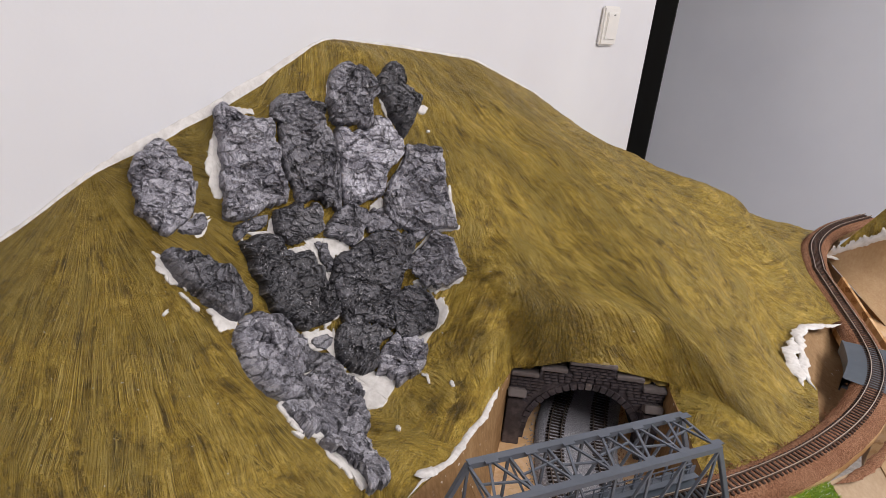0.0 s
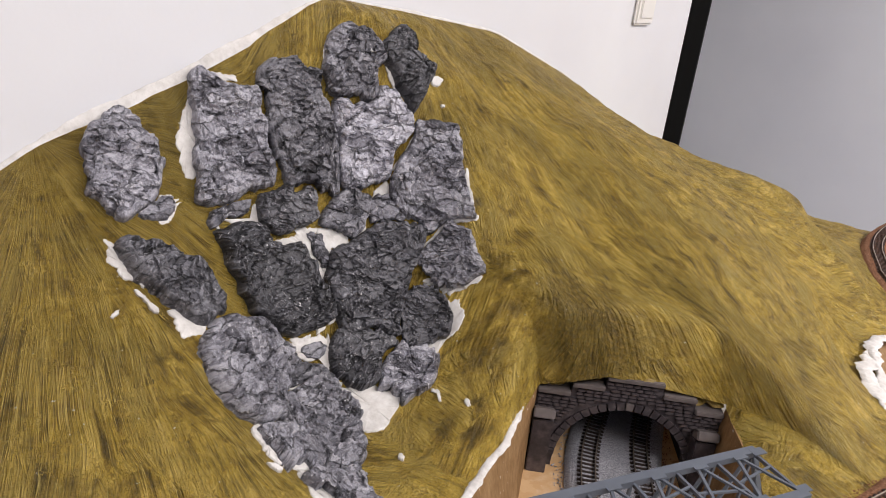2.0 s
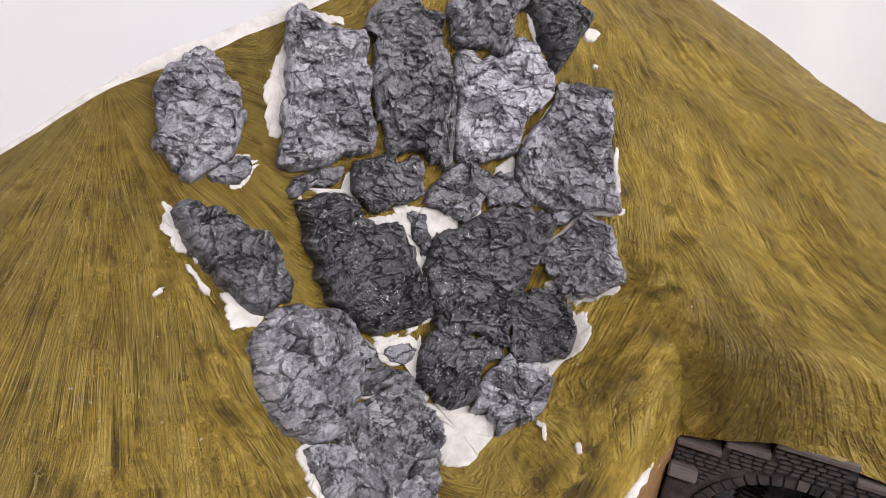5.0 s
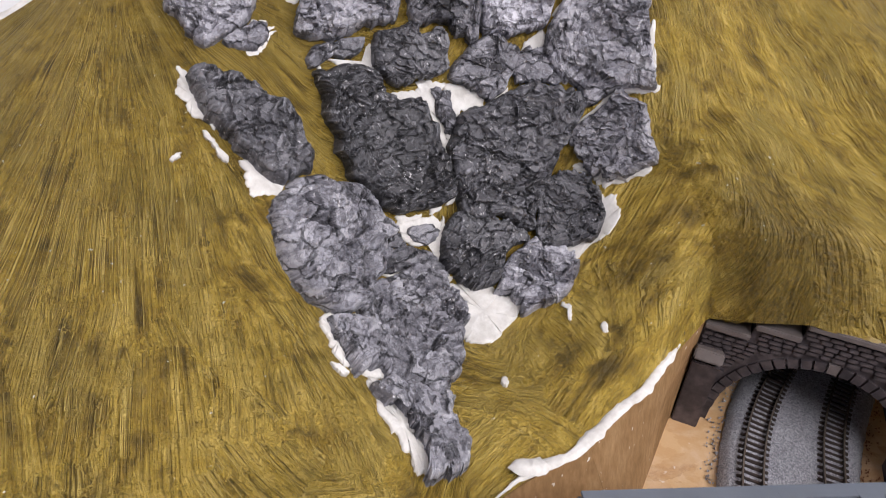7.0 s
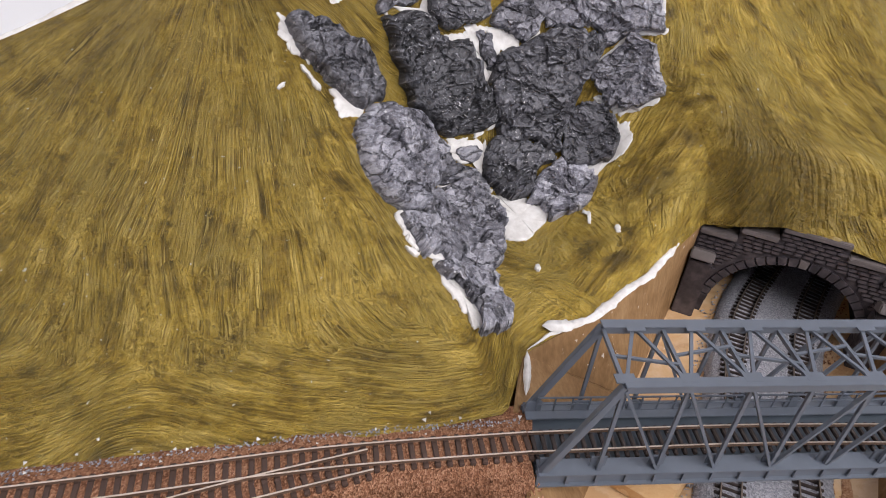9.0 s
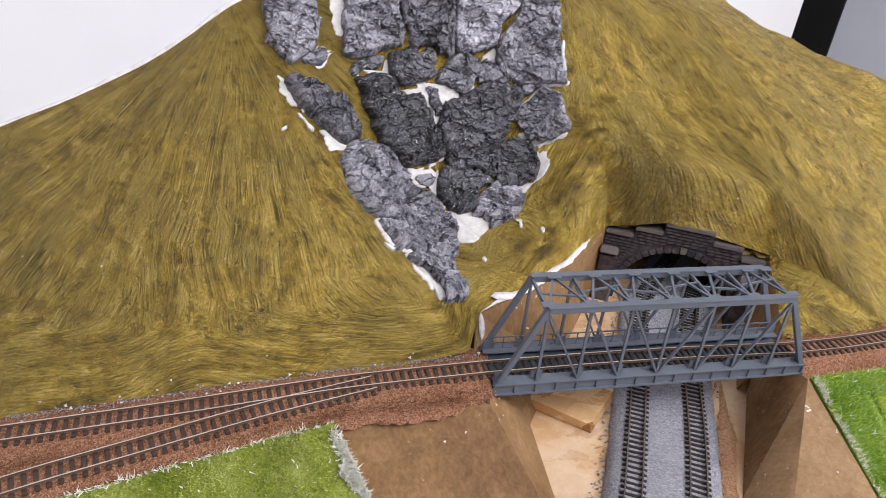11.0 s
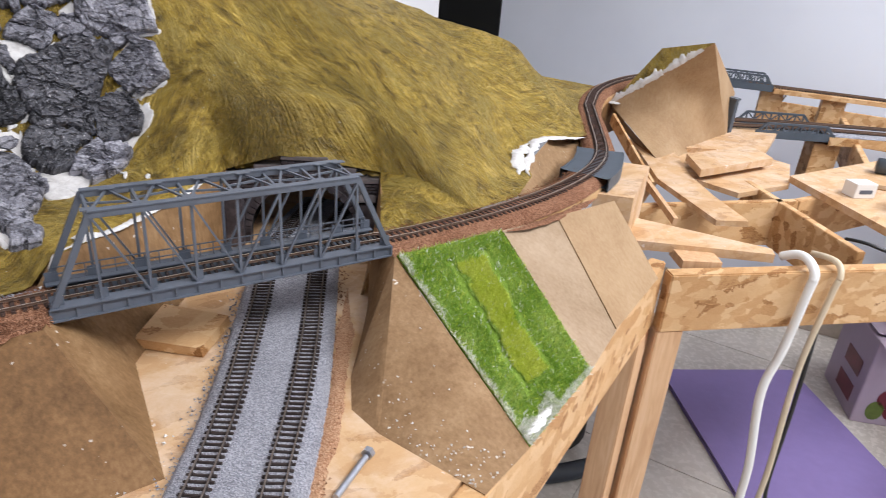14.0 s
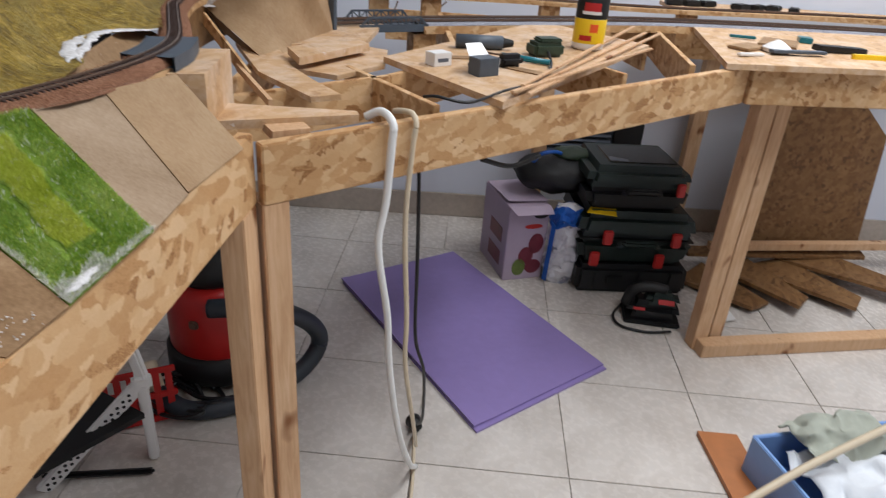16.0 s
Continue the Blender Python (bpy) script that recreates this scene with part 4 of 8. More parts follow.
def tunnel_portal():
    po = thing("tunnel_portal", "dark grey moulded stone double-track tunnel portal with stepped coping", "tunnel portal", m=PORTAL)
    cx, r, spring, width = 0.0775, 0.0560, 0.0125, 0.154
    tops = [(0, 0.028, 0.075), (0.028, 0.055, 0.084), (0.055, 0.102, 0.0945), (0.102, 0.130, 0.084), (0.130, width, 0.0735)]

    def top(x):
        return next((h for a, b, h in tops if a <= x <= b), 0.0735)

    def arch(x):
        d = abs(x - cx)
        return spring + math.sqrt(max(0.0, r * r - d * d)) if d < r else 0.0

    bm = bmesh.new()
    n = 96
    xs = sorted({width * i / n for i in range(n + 1)} | {cx - r, cx + r} | {a for a, _, _ in tops})
    for y0, y1 in ((0.0, 0.012),):
        for a, b in zip(xs, xs[1:]):
            mid = (a + b) / 2
            ta = tb = top(mid)
            la, lb = (arch(a), arch(b)) if arch(mid) > 0 else (0.0, 0.0)
            v = [bm.verts.new(p) for p in ((a, y0, la), (b, y0, lb), (b, y0, tb), (a, y0, ta), (a, y1, la), (b, y1, lb), (b, y1, tb), (a, y1, ta))]
            for q in ((0, 1, 2, 3), (7, 6, 5, 4), (3, 2, 6, 7), (4, 5, 1, 0)):
                bm.faces.new([v[i] for i in q])
    part("wall_face", bm, M_BRICK, po)
    cap = simple("coping_stone", srgb(104, 96, 96), 0.6, 0, 0.25, 150, 0.3)
    for a, b, h in tops:
        part("coping", boxed(pose((a + b) / 2, 0.005, h + 0.0018), (b - a - 0.0008, 0.0175, 0.0042), 0.0007), cap, po, "grey-brown coping slab")
    for x in (0.008, width - 0.012):
        bm = boxed(pose(x, -0.004, 0.026), (0.017, 0.016, 0.055), 0.0008)
        buttress = part("buttress", bm, M_BRICK, po)
        part("buttress_cap", boxed(pose(x, -0.0055, 0.0575, -24, 0, 0), (0.018, 0.018, 0.008), 0.001), cap, buttress, "grey-brown sloped buttress cap")
    ring = 25
    for k in range(ring):
        a0, a1 = math.pi * k / ring, math.pi * (k + 1) / ring
        g = 0.012
        pts = []
        for rr, aa in ((r - 0.0008, a0 + g), (r + 0.0058, a0 + g), (r + 0.0058, a1 - g), (r - 0.0008, a1 - g)):
            pts.append((cx + rr * math.cos(aa), -0.0022, spring + rr * math.sin(aa)))
        part("arch_stone", slab(pts, 0.010, (0, 1, 0)), cap if k == 12 else M_BRICK, po)
    # courses of stone on the face
    course, hgt = 0, 0.0034
    bricks = {}
    z = 0.001
    while z < 0.094:
        x = 0.001 - (course % 2) * 0.0045
        while x < width - 0.001:
            w = random.choice((0.0062, 0.0072, 0.0082))
            a, b = max(x, 0.0006), min(x + w, width - 0.0006)
            mid = (a + b) / 2
            ok = b - a > 0.003 and z + hgt < min(top(a + 0.0003), top(b - 0.0003)) + 0.0006
            ok = ok and all(math.hypot(px - cx, max(0, pz - spring)) > r + 0.0060 for px in (a, b, mid) for pz in (z, z + hgt))
            if ok:
                bricks.setdefault(round(b - a, 4), []).append((mid, z + hgt / 2))
            x += w
        z += hgt
        course += 1
    for w, places in bricks.items():
        me = bpy.data.meshes.new("stone")
        bm = boxed(pose(0, 0, 0), (w - 0.0008, 0.003, hgt - 0.0008), 0.0004)
        bm.to_mesh(me)
        bm.free()
        me.materials.append(M_BRICK)
        for x, zz in places:
            s = new("stone", me)
            s.parent = po
            s.matrix_local = pose(x, -0.0004 + random.uniform(-0.0004, 0.0003), zz)
    # a flat black lining that keeps the inside dark
    bm = bmesh.new()
    rows = []
    for d in (0.010, 0.09, 0.20):
        rows.append([bm.verts.new((cx + (r + 0.001) * math.cos(math.pi * k / 24), d, spring + (r + 0.001) * math.sin(math.pi * k / 24))) for k in range(25)])
    for a, b in zip(rows, rows[1:]):
        for k in range(24):
            bm.faces.new((a[k], b[k], b[k + 1], a[k + 1]))
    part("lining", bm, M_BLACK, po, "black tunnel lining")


tunnel_portal()

# ---- card banks, fields and mounds ----
def card(name, pts, mat, label, depth=0.0022, direction=None, sub=0, sag=0.0):
    """A sheet of card, with a soft uneven surface, over four corners (or three)."""
    if len(pts) == 3:
        pts = [*pts, pts[2]]
    a, b, c, d = [Vector(p) for p in pts]
    n = ((b - a).cross(d - a) + (c - b).cross(a - b)).normalized()
    if n.z < 0:
        n = -n
    k = sub or 18
    bm = bmesh.new()
    rows, low = [], []
    for i in range(k + 1):
        row, lrow = [], []
        for j in range(k + 1):
            s, t = i / k, j / k
            p = a.lerp(b, s).lerp(d.lerp(c, s), t)
            edge = min(1, 8 * s, 8 * (1 - s), 8 * t, 8 * (1 - t))
            q = p + n * (edge * 0.0016 * noise.noise(p * 28) - sag * 16 * s * (1 - s) * t * (1 - t))
            row.append(bm.verts.new(q))
            lrow.append(bm.verts.new(q - n * depth))
        rows.append(row)
        low.append(lrow)
    for i in range(k):
        for j in range(k):
            bm.faces.new((rows[i][j], rows[i + 1][j], rows[i + 1][j + 1], rows[i][j + 1]))
            bm.faces.new((low[i][j], low[i][j + 1], low[i + 1][j + 1], low[i + 1][j]))
    for i in range(k):
        for (x0, y0), (x1, y1) in (((i, 0), (i + 1, 0)), ((i, k), (i + 1, k)), ((0, i), (0, i + 1)), ((k, i), (k, i + 1))):
            bm.faces.new((rows[x0][y0], low[x0][y0], low[x1][y1], rows[x1][y1]))
    bmesh.ops.remove_doubles(bm, verts=bm.verts, dist=1e-6)
    bmesh.ops.recalc_face_normals(bm, faces=bm.faces)
    return tagged(put(name, bm, mat, smooth=False), label, "card bank")


card("card_bank", [(0.094, 0.652, 0.884), (0.125, 0.713, 0.884), (0.2085, 0.664, 0.812), (0.2065, 0.590, 0.812)], M_CARDPALE, "bare pale card embankment sloping from track to table edge")
card("card_bank", [(0.1252, 0.7133, 0.8855), (0.160, 0.795, 0.884), (0.219, 0.806, 0.806), (0.2085, 0.6648, 0.8135)], M_CARDMOUND, "second bare pale card embankment sheet beside the curved track")
FIELD = [(0.044, 0.551, 0.886), (0.093, 0.650, 0.886), (0.207, 0.589, 0.8145), (0.196, 0.478, 0.8145)]
card("card_bank", [(x, y, z - 0.0012) for x, y, z in FIELD], M_TURF, "card bank painted green under the grass fibres")
card("card_bank", [(0.043, 0.549, 0.884), (0.196, 0.4775, 0.8132), (0.187, 0.424, 0.812), (0.102, 0.436, 0.812)], M_CARD, "brown card bank below the green field")
card("card_bank", [(0.043, 0.549, 0.8838), (0.102, 0.436, 0.8122), (0.072, 0.447, 0.812), (0.051, 0.477, 0.812)], M_CARD, "folded brown card facet beside the double track")
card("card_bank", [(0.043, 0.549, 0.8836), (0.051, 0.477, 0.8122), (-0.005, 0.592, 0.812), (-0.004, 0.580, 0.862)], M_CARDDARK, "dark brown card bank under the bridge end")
card("card_bank", [(-0.145, 0.217, 0.882), (-0.083, 0.336, 0.882), (0.014, 0.333, 0.812), (-0.07, 0.150, 0.812)], M_CARDSHADE, "brown card embankment below the turnout, coloured in a shaded tone")
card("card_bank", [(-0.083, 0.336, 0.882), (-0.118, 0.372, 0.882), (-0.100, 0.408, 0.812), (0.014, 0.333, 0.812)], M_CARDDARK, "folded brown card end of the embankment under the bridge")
CUTTING = [(-0.127, 0.364, 0.8862), (-0.157, 0.395, 0.887), (-0.159, 0.465, 0.888), (-0.188, 0.604, 0.8925)]
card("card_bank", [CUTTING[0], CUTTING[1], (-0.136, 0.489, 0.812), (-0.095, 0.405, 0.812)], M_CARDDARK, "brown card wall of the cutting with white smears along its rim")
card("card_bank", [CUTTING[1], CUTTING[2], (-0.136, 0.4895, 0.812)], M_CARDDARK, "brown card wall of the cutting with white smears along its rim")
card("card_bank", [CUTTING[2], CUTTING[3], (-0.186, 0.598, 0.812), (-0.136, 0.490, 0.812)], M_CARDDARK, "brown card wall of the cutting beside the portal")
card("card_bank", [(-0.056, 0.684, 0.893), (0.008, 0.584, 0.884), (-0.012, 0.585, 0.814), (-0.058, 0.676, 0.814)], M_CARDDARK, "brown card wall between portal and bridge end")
PATCH = [(-0.212, -0.06, 0.884), (-0.129, 0.240, 0.8862), (-0.083, 0.238, 0.856), (-0.105, -0.06, 0.815)]
card("card_bank", [(x, y, z - 0.0012) for x, y, z in PATCH], M_TURFP, "card bank painted pale green under the grass fibres")
card("card_bank", [(-0.213, -0.1, 0.880), (-0.142, 0.217, 0.8815), (-0.07, 0.150, 0.812), (-0.11, -0.15, 0.811)], M_CARD, "brown card embankment under the grass patch")


def fibres(quad, count, length, ragged, area, seed, tall=1.0):
    """Static-grass fibres over part of a bank: thin blades leaning every way. area(s, t) tells where they grow and how thickly."""
    rnd = random.Random(seed)
    a, b, c, d = [Vector(p) for p in quad]
    n = (b - a).cross(d - a).normalized()
    if n.z < 0:
        n = -n
    verts, faces = [], []
    while len(faces) < count:
        s, t = rnd.random(), rnd.random()
        p = a.lerp(b, s).lerp(d.lerp(c, s), t)
        if rnd.random() > area(s, t, p):
            continue
        lean = Vector((rnd.uniform(-1, 1), rnd.uniform(-1, 1), rnd.uniform(-1, 1))) * 0.75
        up = (n + lean).normalized() * length * rnd.uniform(0.5, 1.3) * tall
        w = up.cross(Vector((rnd.uniform(-1, 1), rnd.uniform(-1, 1), 1))).normalized() * length * 0.11
        k = len(verts)
        verts += [p - w - n * 0.0006, p + w - n * 0.0006, p + up]
        faces.append((k, k + 1, k + 2))
    return verts, faces


def turf(name, geometry, mat, label):
    me = bpy.data.meshes.new(name)
    me.from_pydata([tuple(v) for v in geometry[0]], [], geometry[1])
    me.materials.append(mat)
    return tagged(new(name, me), label, "grass", kind="stuff")


def make_fibre(name, cols):
    m = Mat(name, 0.75, 0, 0.15)
    geo = m.n("ShaderNodeNewGeometry")
    patch = m.noise(m.coords(), 26, 4, 0.6)
    f = m.math("ADD", m.math("MULTIPLY", geo.outputs["Random Per Island"], 0.28), m.math("MULTIPLY", patch, 0.76))
    m.colour(m.ramp(f, [(0.25, cols[0]), (0.5, cols[1]), (0.78, cols[2])]))
    return m.m


M_FIB = make_fibre("green_grass_fibre", [srgb(102, 144, 42), srgb(152, 186, 78), srgb(210, 222, 142)])
M_FIBY = make_fibre("yellow_grass_fibre", [srgb(172, 192, 58), srgb(202, 212, 84), srgb(220, 224, 130)])
M_FIBP = make_fibre("pale_grass_fibre", [srgb(92, 124, 26), srgb(158, 172, 66), srgb(214, 216, 150)])
M_FIBW = make_fibre("white_grass_fibre", [srgb(216, 216, 204), srgb(232, 232, 222), srgb(246, 246, 242)])


def edge(s, t, w=0.05):
    return min(1.0, s / w, (1 - s) / w, t / w, (1 - t) / w)


def strip(s, t, p):
    c = 0.49 + 0.05 * math.sin(5 * t + 0.6) + 0.03 * noise.noise(p * 70) + 0.015 * noise.noise(p * 200)
    return abs(s - c) < 0.125 + 0.03 * noise.noise(p * 60) + 0.015 * noise.noise(p * 160) and 0.15 + 0.02 * noise.noise(p * 90) < t < 0.83 + 0.03 * noise.noise(p * 80)


def furrow(s, t, p):
    """The thin line left bare on either side of the strip."""
    c = abs(s - 0.49 - 0.05 * math.sin(5 * t + 0.6)) - 0.17
    return abs(c + 0.03 * noise.noise(p * 70)) < 0.03 + 0.015 * noise.noise(p * 150) and 0.10 < t < 0.86


turf("static_grass", fibres(FIELD, 34000, 0.0025, 0, lambda s, t, p: 0 if strip(s, t, p) or furrow(s, t, p) else (0.55 + 0.45 * noise.noise(p * 40)) * max(0.15, edge(s, t)) + 0.1, 3), M_FIB, "bright green static grass fibres on the sloping field")
turf("static_grass", fibres(FIELD, 17000, 0.0030, 0, lambda s, t, p: 1 if strip(s, t, p) else 0.05 * (not furrow(s, t, p)), 4, 1.2), M_FIBY, "yellow-green static grass strip along the middle of the field")
turf("static_grass", fibres(FIELD, 4200, 0.0036, 0, lambda s, t, p: 1 if (t > 0.93 + 0.05 * noise.noise(p * 90) and s < 0.45) else 0.6 if (t > 0.972) or s < 0.026 + 0.03 * noise.noise(p * 70) else 0.012, 5, 1.2), M_FIBW, "white unpainted fibres along the field's lower edge")
turf("static_grass", fibres(PATCH, 40000, 0.0027, 0, lambda s, t, p: 0.45 + 0.5 * noise.noise(p * 35) if s < 0.93 else 0.15, 6), M_FIBP, "pale green static grass fibres on the bank")
turf("static_grass", fibres(PATCH, 3000, 0.0052, 0, lambda s, t, p: 1 if s > 0.984 + 0.045 * noise.noise(p * 70) and t > 0.25 else 0.35 if s > 0.985 + 0.03 * noise.noise(p * 90) or t < 0.012 else 0.002, 7), M_FIBW, "white unpainted fibres along the patch's ragged edge")


def blot(line, half, height, seed, label, mat=None, smooth=True, ragged=0.5):
    """A ragged smear of plaster along a line, thick in the middle and torn at its sides."""
    pts = [p for p, _ in evenly(spline(line, 20), 0.0011)]
    bm = bmesh.new()
    rows = []
    n = len(pts)
    for i, p in enumerate(pts):
        t = (pts[min(i + 1, n - 1)] - pts[max(i - 1, 0)]).normalized()
        side = Vector((t.y, -t.x, 0)).normalized()
        taper = min(1.0, 5 * i / n, 5 * (1 - i / (n - 1)))
        a = half * taper * (1 + ragged * noise.noise(p * 45 + Vector((seed, 0, 0))) + 0.6 * ragged * noise.noise(p * 150))
        b = half * taper * (1 + ragged * noise.noise(p * 45 + Vector((0, seed, 0))) + 0.6 * ragged * noise.noise(p * 150 + Vector((5, 0, 0))))
        row = []
        for f in (-1, -0.7, -0.3, 0, 0.3, 0.7, 1):
            q = p + side * (a if f < 0 else b) * f
            q.z += height * (1 - f * f) * taper + 0.0009 * noise.noise(q * 300) - (0.0008 if abs(f) == 1 else 0)
            row.append(bm.verts.new(q))
        rows.append(row)
    for a, b in zip(rows, rows[1:]):
        for k in range(6):
            bm.faces.new((a[k], b[k], b[k + 1], a[k + 1]))
    bmesh.ops.recalc_face_normals(bm, faces=bm.faces)
    if mat:
        return tagged(put("ballast_dust", bm, mat, smooth=smooth), label, "ballast", kind="stuff")
    return tagged(put("filler_plaster", bm, M_PLASTER, smooth=smooth), label, "plaster", "filler on the mountain")


def above(line, dz):
    return [(x, y, z + dz) for x, y, z in line]


blot([(-0.196, 0.195, 0.8848), (-0.176, 0.240, 0.8848), (-0.156, 0.285, 0.8848), (-0.134, 0.334, 0.8848), (-0.120, 0.360, 0.885)], 0.010, 0.0006, 61.0, "rust-coloured dust between the track and the slope", M_RUST)
RIM = [(-0.131, 0.374, 0.888), (-0.146, 0.388, 0.889), (-0.158, 0.398, 0.889), (-0.161, 0.425, 0.889), (-0.158, 0.455, 0.890), (-0.163, 0.485, 0.890), (-0.169, 0.52, 0.890), (-0.181, 0.565, 0.891), (-0.187, 0.59, 0.893)]
blot(RIM[2:], 0.0032, 0.0010, 2.0, "white filler smeared along the rim of the cutting", ragged=0.7)
blot(RIM[:3], 0.0022, 0.0015, 5.0, "thin white filler line at the bridge end of the rim", ragged=0.8)
blot([(-0.168, 0.418, 0.891), (-0.163, 0.426, 0.891), (-0.157, 0.438, 0.890)], 0.0052, 0.0016, 9.0, "thick white filler blob on the cutting's rim", ragged=0.6)
blot([tuple(Vector(FIELD[3]).lerp(Vector(FIELD[2]), f) + Vector((-0.005, 0.001, 0.004))) for f in (0.02, 0.14, 0.26, 0.4)], 0.0034, 0.0016, 41.0, "crumbly white plaster at the field's lower corner", ragged=0.9)
tagged(put("ballast", slab([(-0.152, 0.322, 0.8846), (-0.127, 0.376, 0.8846), (-0.100, 0.352, 0.8846), (-0.122, 0.312, 0.8846)], 0.006), M_RUST), "rust-brown ballast at the bridge seat", "trackbed")


def crumbs(name, places, size, mat, label, seed):
    """Loose grains lying about: small lopsided blocks, turned every way."""
    rnd = random.Random(seed)
    verts, faces = [], []
    for p in places(rnd):
        r = size * rnd.uniform(0.4, 1.25)
        turn = Euler((rnd.uniform(0, 6.3), rnd.uniform(0, 6.3), rnd.uniform(0, 6.3))).to_matrix()
        k = len(verts)
        for c in ((1, 0, -0.6), (-0.6, 0.9, -0.6), (-0.6, -0.9, -0.6), (0.1, 0.1, 0.9)):
            verts.append(tuple(Vector(p) + turn @ (Vector(c) * r * rnd.uniform(0.7, 1.2))))
        faces += [(k, k + 1, k + 3), (k + 1, k + 2, k + 3), (k + 2, k, k + 3), (k, k + 2, k + 1)]
    me = bpy.data.meshes.new(name)
    me.from_pydata(verts, [], faces)
    me.materials.append(mat)
    return tagged(new(name, me), label, "grit", kind="stuff")


def beside(line, off, spread, count):
    """Chance places along a line, so far to its left, thinning out to both sides."""
    pts = spline(line, 24)

    def pick(rnd):
        for _ in range(count):
            i = rnd.randrange(len(pts) - 1)
            d = (pts[i + 1] - pts[i]).normalized()
            yield pts[i].lerp(pts[i + 1], rnd.random()) + Vector((-d.y, d.x, 0)) * (off + rnd.gauss(0, spread))
    return pick


def over(quad, count, where):
    """Chance places on a bank; where(s, t) tells how thickly."""
    a, b, c, d = [Vector(p) for p in quad]

    def pick(rnd):
        left = count
        while left:
            f, g = rnd.random(), rnd.random()
            if rnd.random() < where(f, g):
                left -= 1
                yield a.lerp(b, f).lerp(d.lerp(c, f), g) + Vector((0, 0, 0.001))
    return pick


crumbs("gravel_edge", beside(lifted(MAIN_W, 0.8876), 0.0150, 0.0013, 1100), 0.0007, M_STONES, "pale grey gravel sprinkled along the foot of the slope", 11)
crumbs("plaster_crumbs", beside(lifted(MAIN_W, 0.8882), 0.0155, 0.005, 70), 0.0011, M_PLASTER, "white plaster crumbs beside the branching tracks", 12)
crumbs("gravel_edge", beside(lifted(MAIN_E[:8], 0.8868), 0.0165, 0.0025, 700), 0.0009, M_RUST, "rust-brown grit along the curved trackbed", 13)
crumbs("plaster_crumbs", over([(0.043, 0.549, 0.8845), (0.196, 0.4775, 0.8142), (0.187, 0.424, 0.813), (0.102, 0.436, 0.813)], 85, lambda f, g: (0.1 + 0.9 * f) * (0.03 + g ** 4)), 0.0009, M_PLASTER, "white plaster crumbs on the lower card bank", 14)
crumbs("plaster_crumbs", over([(-0.09, 0.40, 0.8125), (0.0, 0.36, 0.8125), (0.03, 0.22, 0.8125), (-0.03, 0.20, 0.8125)], 60, lambda f, g: 0.5), 0.0014, M_PLASTER, "white plaster crumbs on the base board", 15)
crumbs("ballast_grains", beside(lifted(LOW_L, 0.8132), 0.0215, 0.004, 900), 0.0010, M_STONES, "grey ballast grains spilled beside the double track", 16)
crumbs("ballast_grains", beside(lifted(LOW_R, 0.8132), -0.0215, 0.004, 900), 0.0010, M_RUST, "rust-coloured grains spilled beside the double track", 17)
crumbs("ballast_grains", beside(lifted(MAIN_W[2:], 0.8866), -0.024, 0.004, 900), 0.0010, M_RUST, "rust-coloured grains along the edge of the turnout", 18)
# the painted plaster that runs over the portal's coping
M_LIP = simple("olive_paint_lip", srgb(126, 104, 42), 0.5, 0, 0.35, 130, 0.8, 0.004)
for x0, x1, h, seed in ((0.004, 0.05, 0.0815, 3), (0.052, 0.10, 0.0985, 4), (0.10, 0.132, 0.0905, 5), (0.126, 0.156, 0.0795, 6)):
    lip = [tuple(PORTAL @ Vector((x0 + (x1 - x0) * f, 0.011 - 0.003 * (i % 2), h + 0.001))) for i, f in enumerate((0, 0.25, 0.5, 0.75, 1))]
    tagged(blot(lip, 0.0060, 0.0030, seed * 7.0, "olive painted plaster lapping over the portal's coping", M_LIP, ragged=1.3), category="plaster")
# the brown edge dust beside the ballast
blot(above([(-0.03, 0.590, 0.812), (-0.012, 0.562, 0.812), (0.033, 0.490, 0.812), (0.066, 0.433, 0.812), (0.090, 0.384, 0.812), (0.112, 0.335, 0.812), (0.14, 0.255, 0.812)], 0.0008), 0.007, 0.0016, 21.0, "pale rust-coloured dust spilled beside the grey ballast", M_DUST)
blot([(0.098, 0.650, 0.8850), (0.118, 0.69, 0.885), (0.132, 0.745, 0.884), (0.142, 0.79, 0.884)], 0.005, 0.001, 23.0, "rust-coloured dust along the edge of the trackbed", M_RUST)
blot([(-0.140, 0.228, 0.8835), (-0.134, 0.240, 0.8835), (-0.124, 0.256, 0.8835), (-0.104, 0.295, 0.8832), (-0.088, 0.335, 0.883)], 0.009, 0.0016, 25.0, "rust-coloured dust along the edge of the turnout", M_RUST)
# hollow beside the little bridge: white filler round its lip
blot([(0.064, 0.802, 0.887), (0.052, 0.822, 0.888), (0.043, 0.848, 0.890), (0.034, 0.885, 0.892), (0.028, 0.915, 0.893), (0.031, 0.945, 0.892), (0.044, 0.968, 0.890), (0.056, 0.986, 0.888), (0.066, 1.005, 0.887)],
     0.0058, 0.0014, 31.0, "thick white filler along the lip of the hollow", ragged=0.8)
blot([(0.052, 0.798, 0.887), (0.044, 0.815, 0.889), (0.034, 0.838, 0.891), (0.026, 0.868, 0.894), (0.024, 0.900, 0.895)], 0.0075, 0.0010, 37.0, "thin white filler scraped beside the hollow", ragged=0.9)
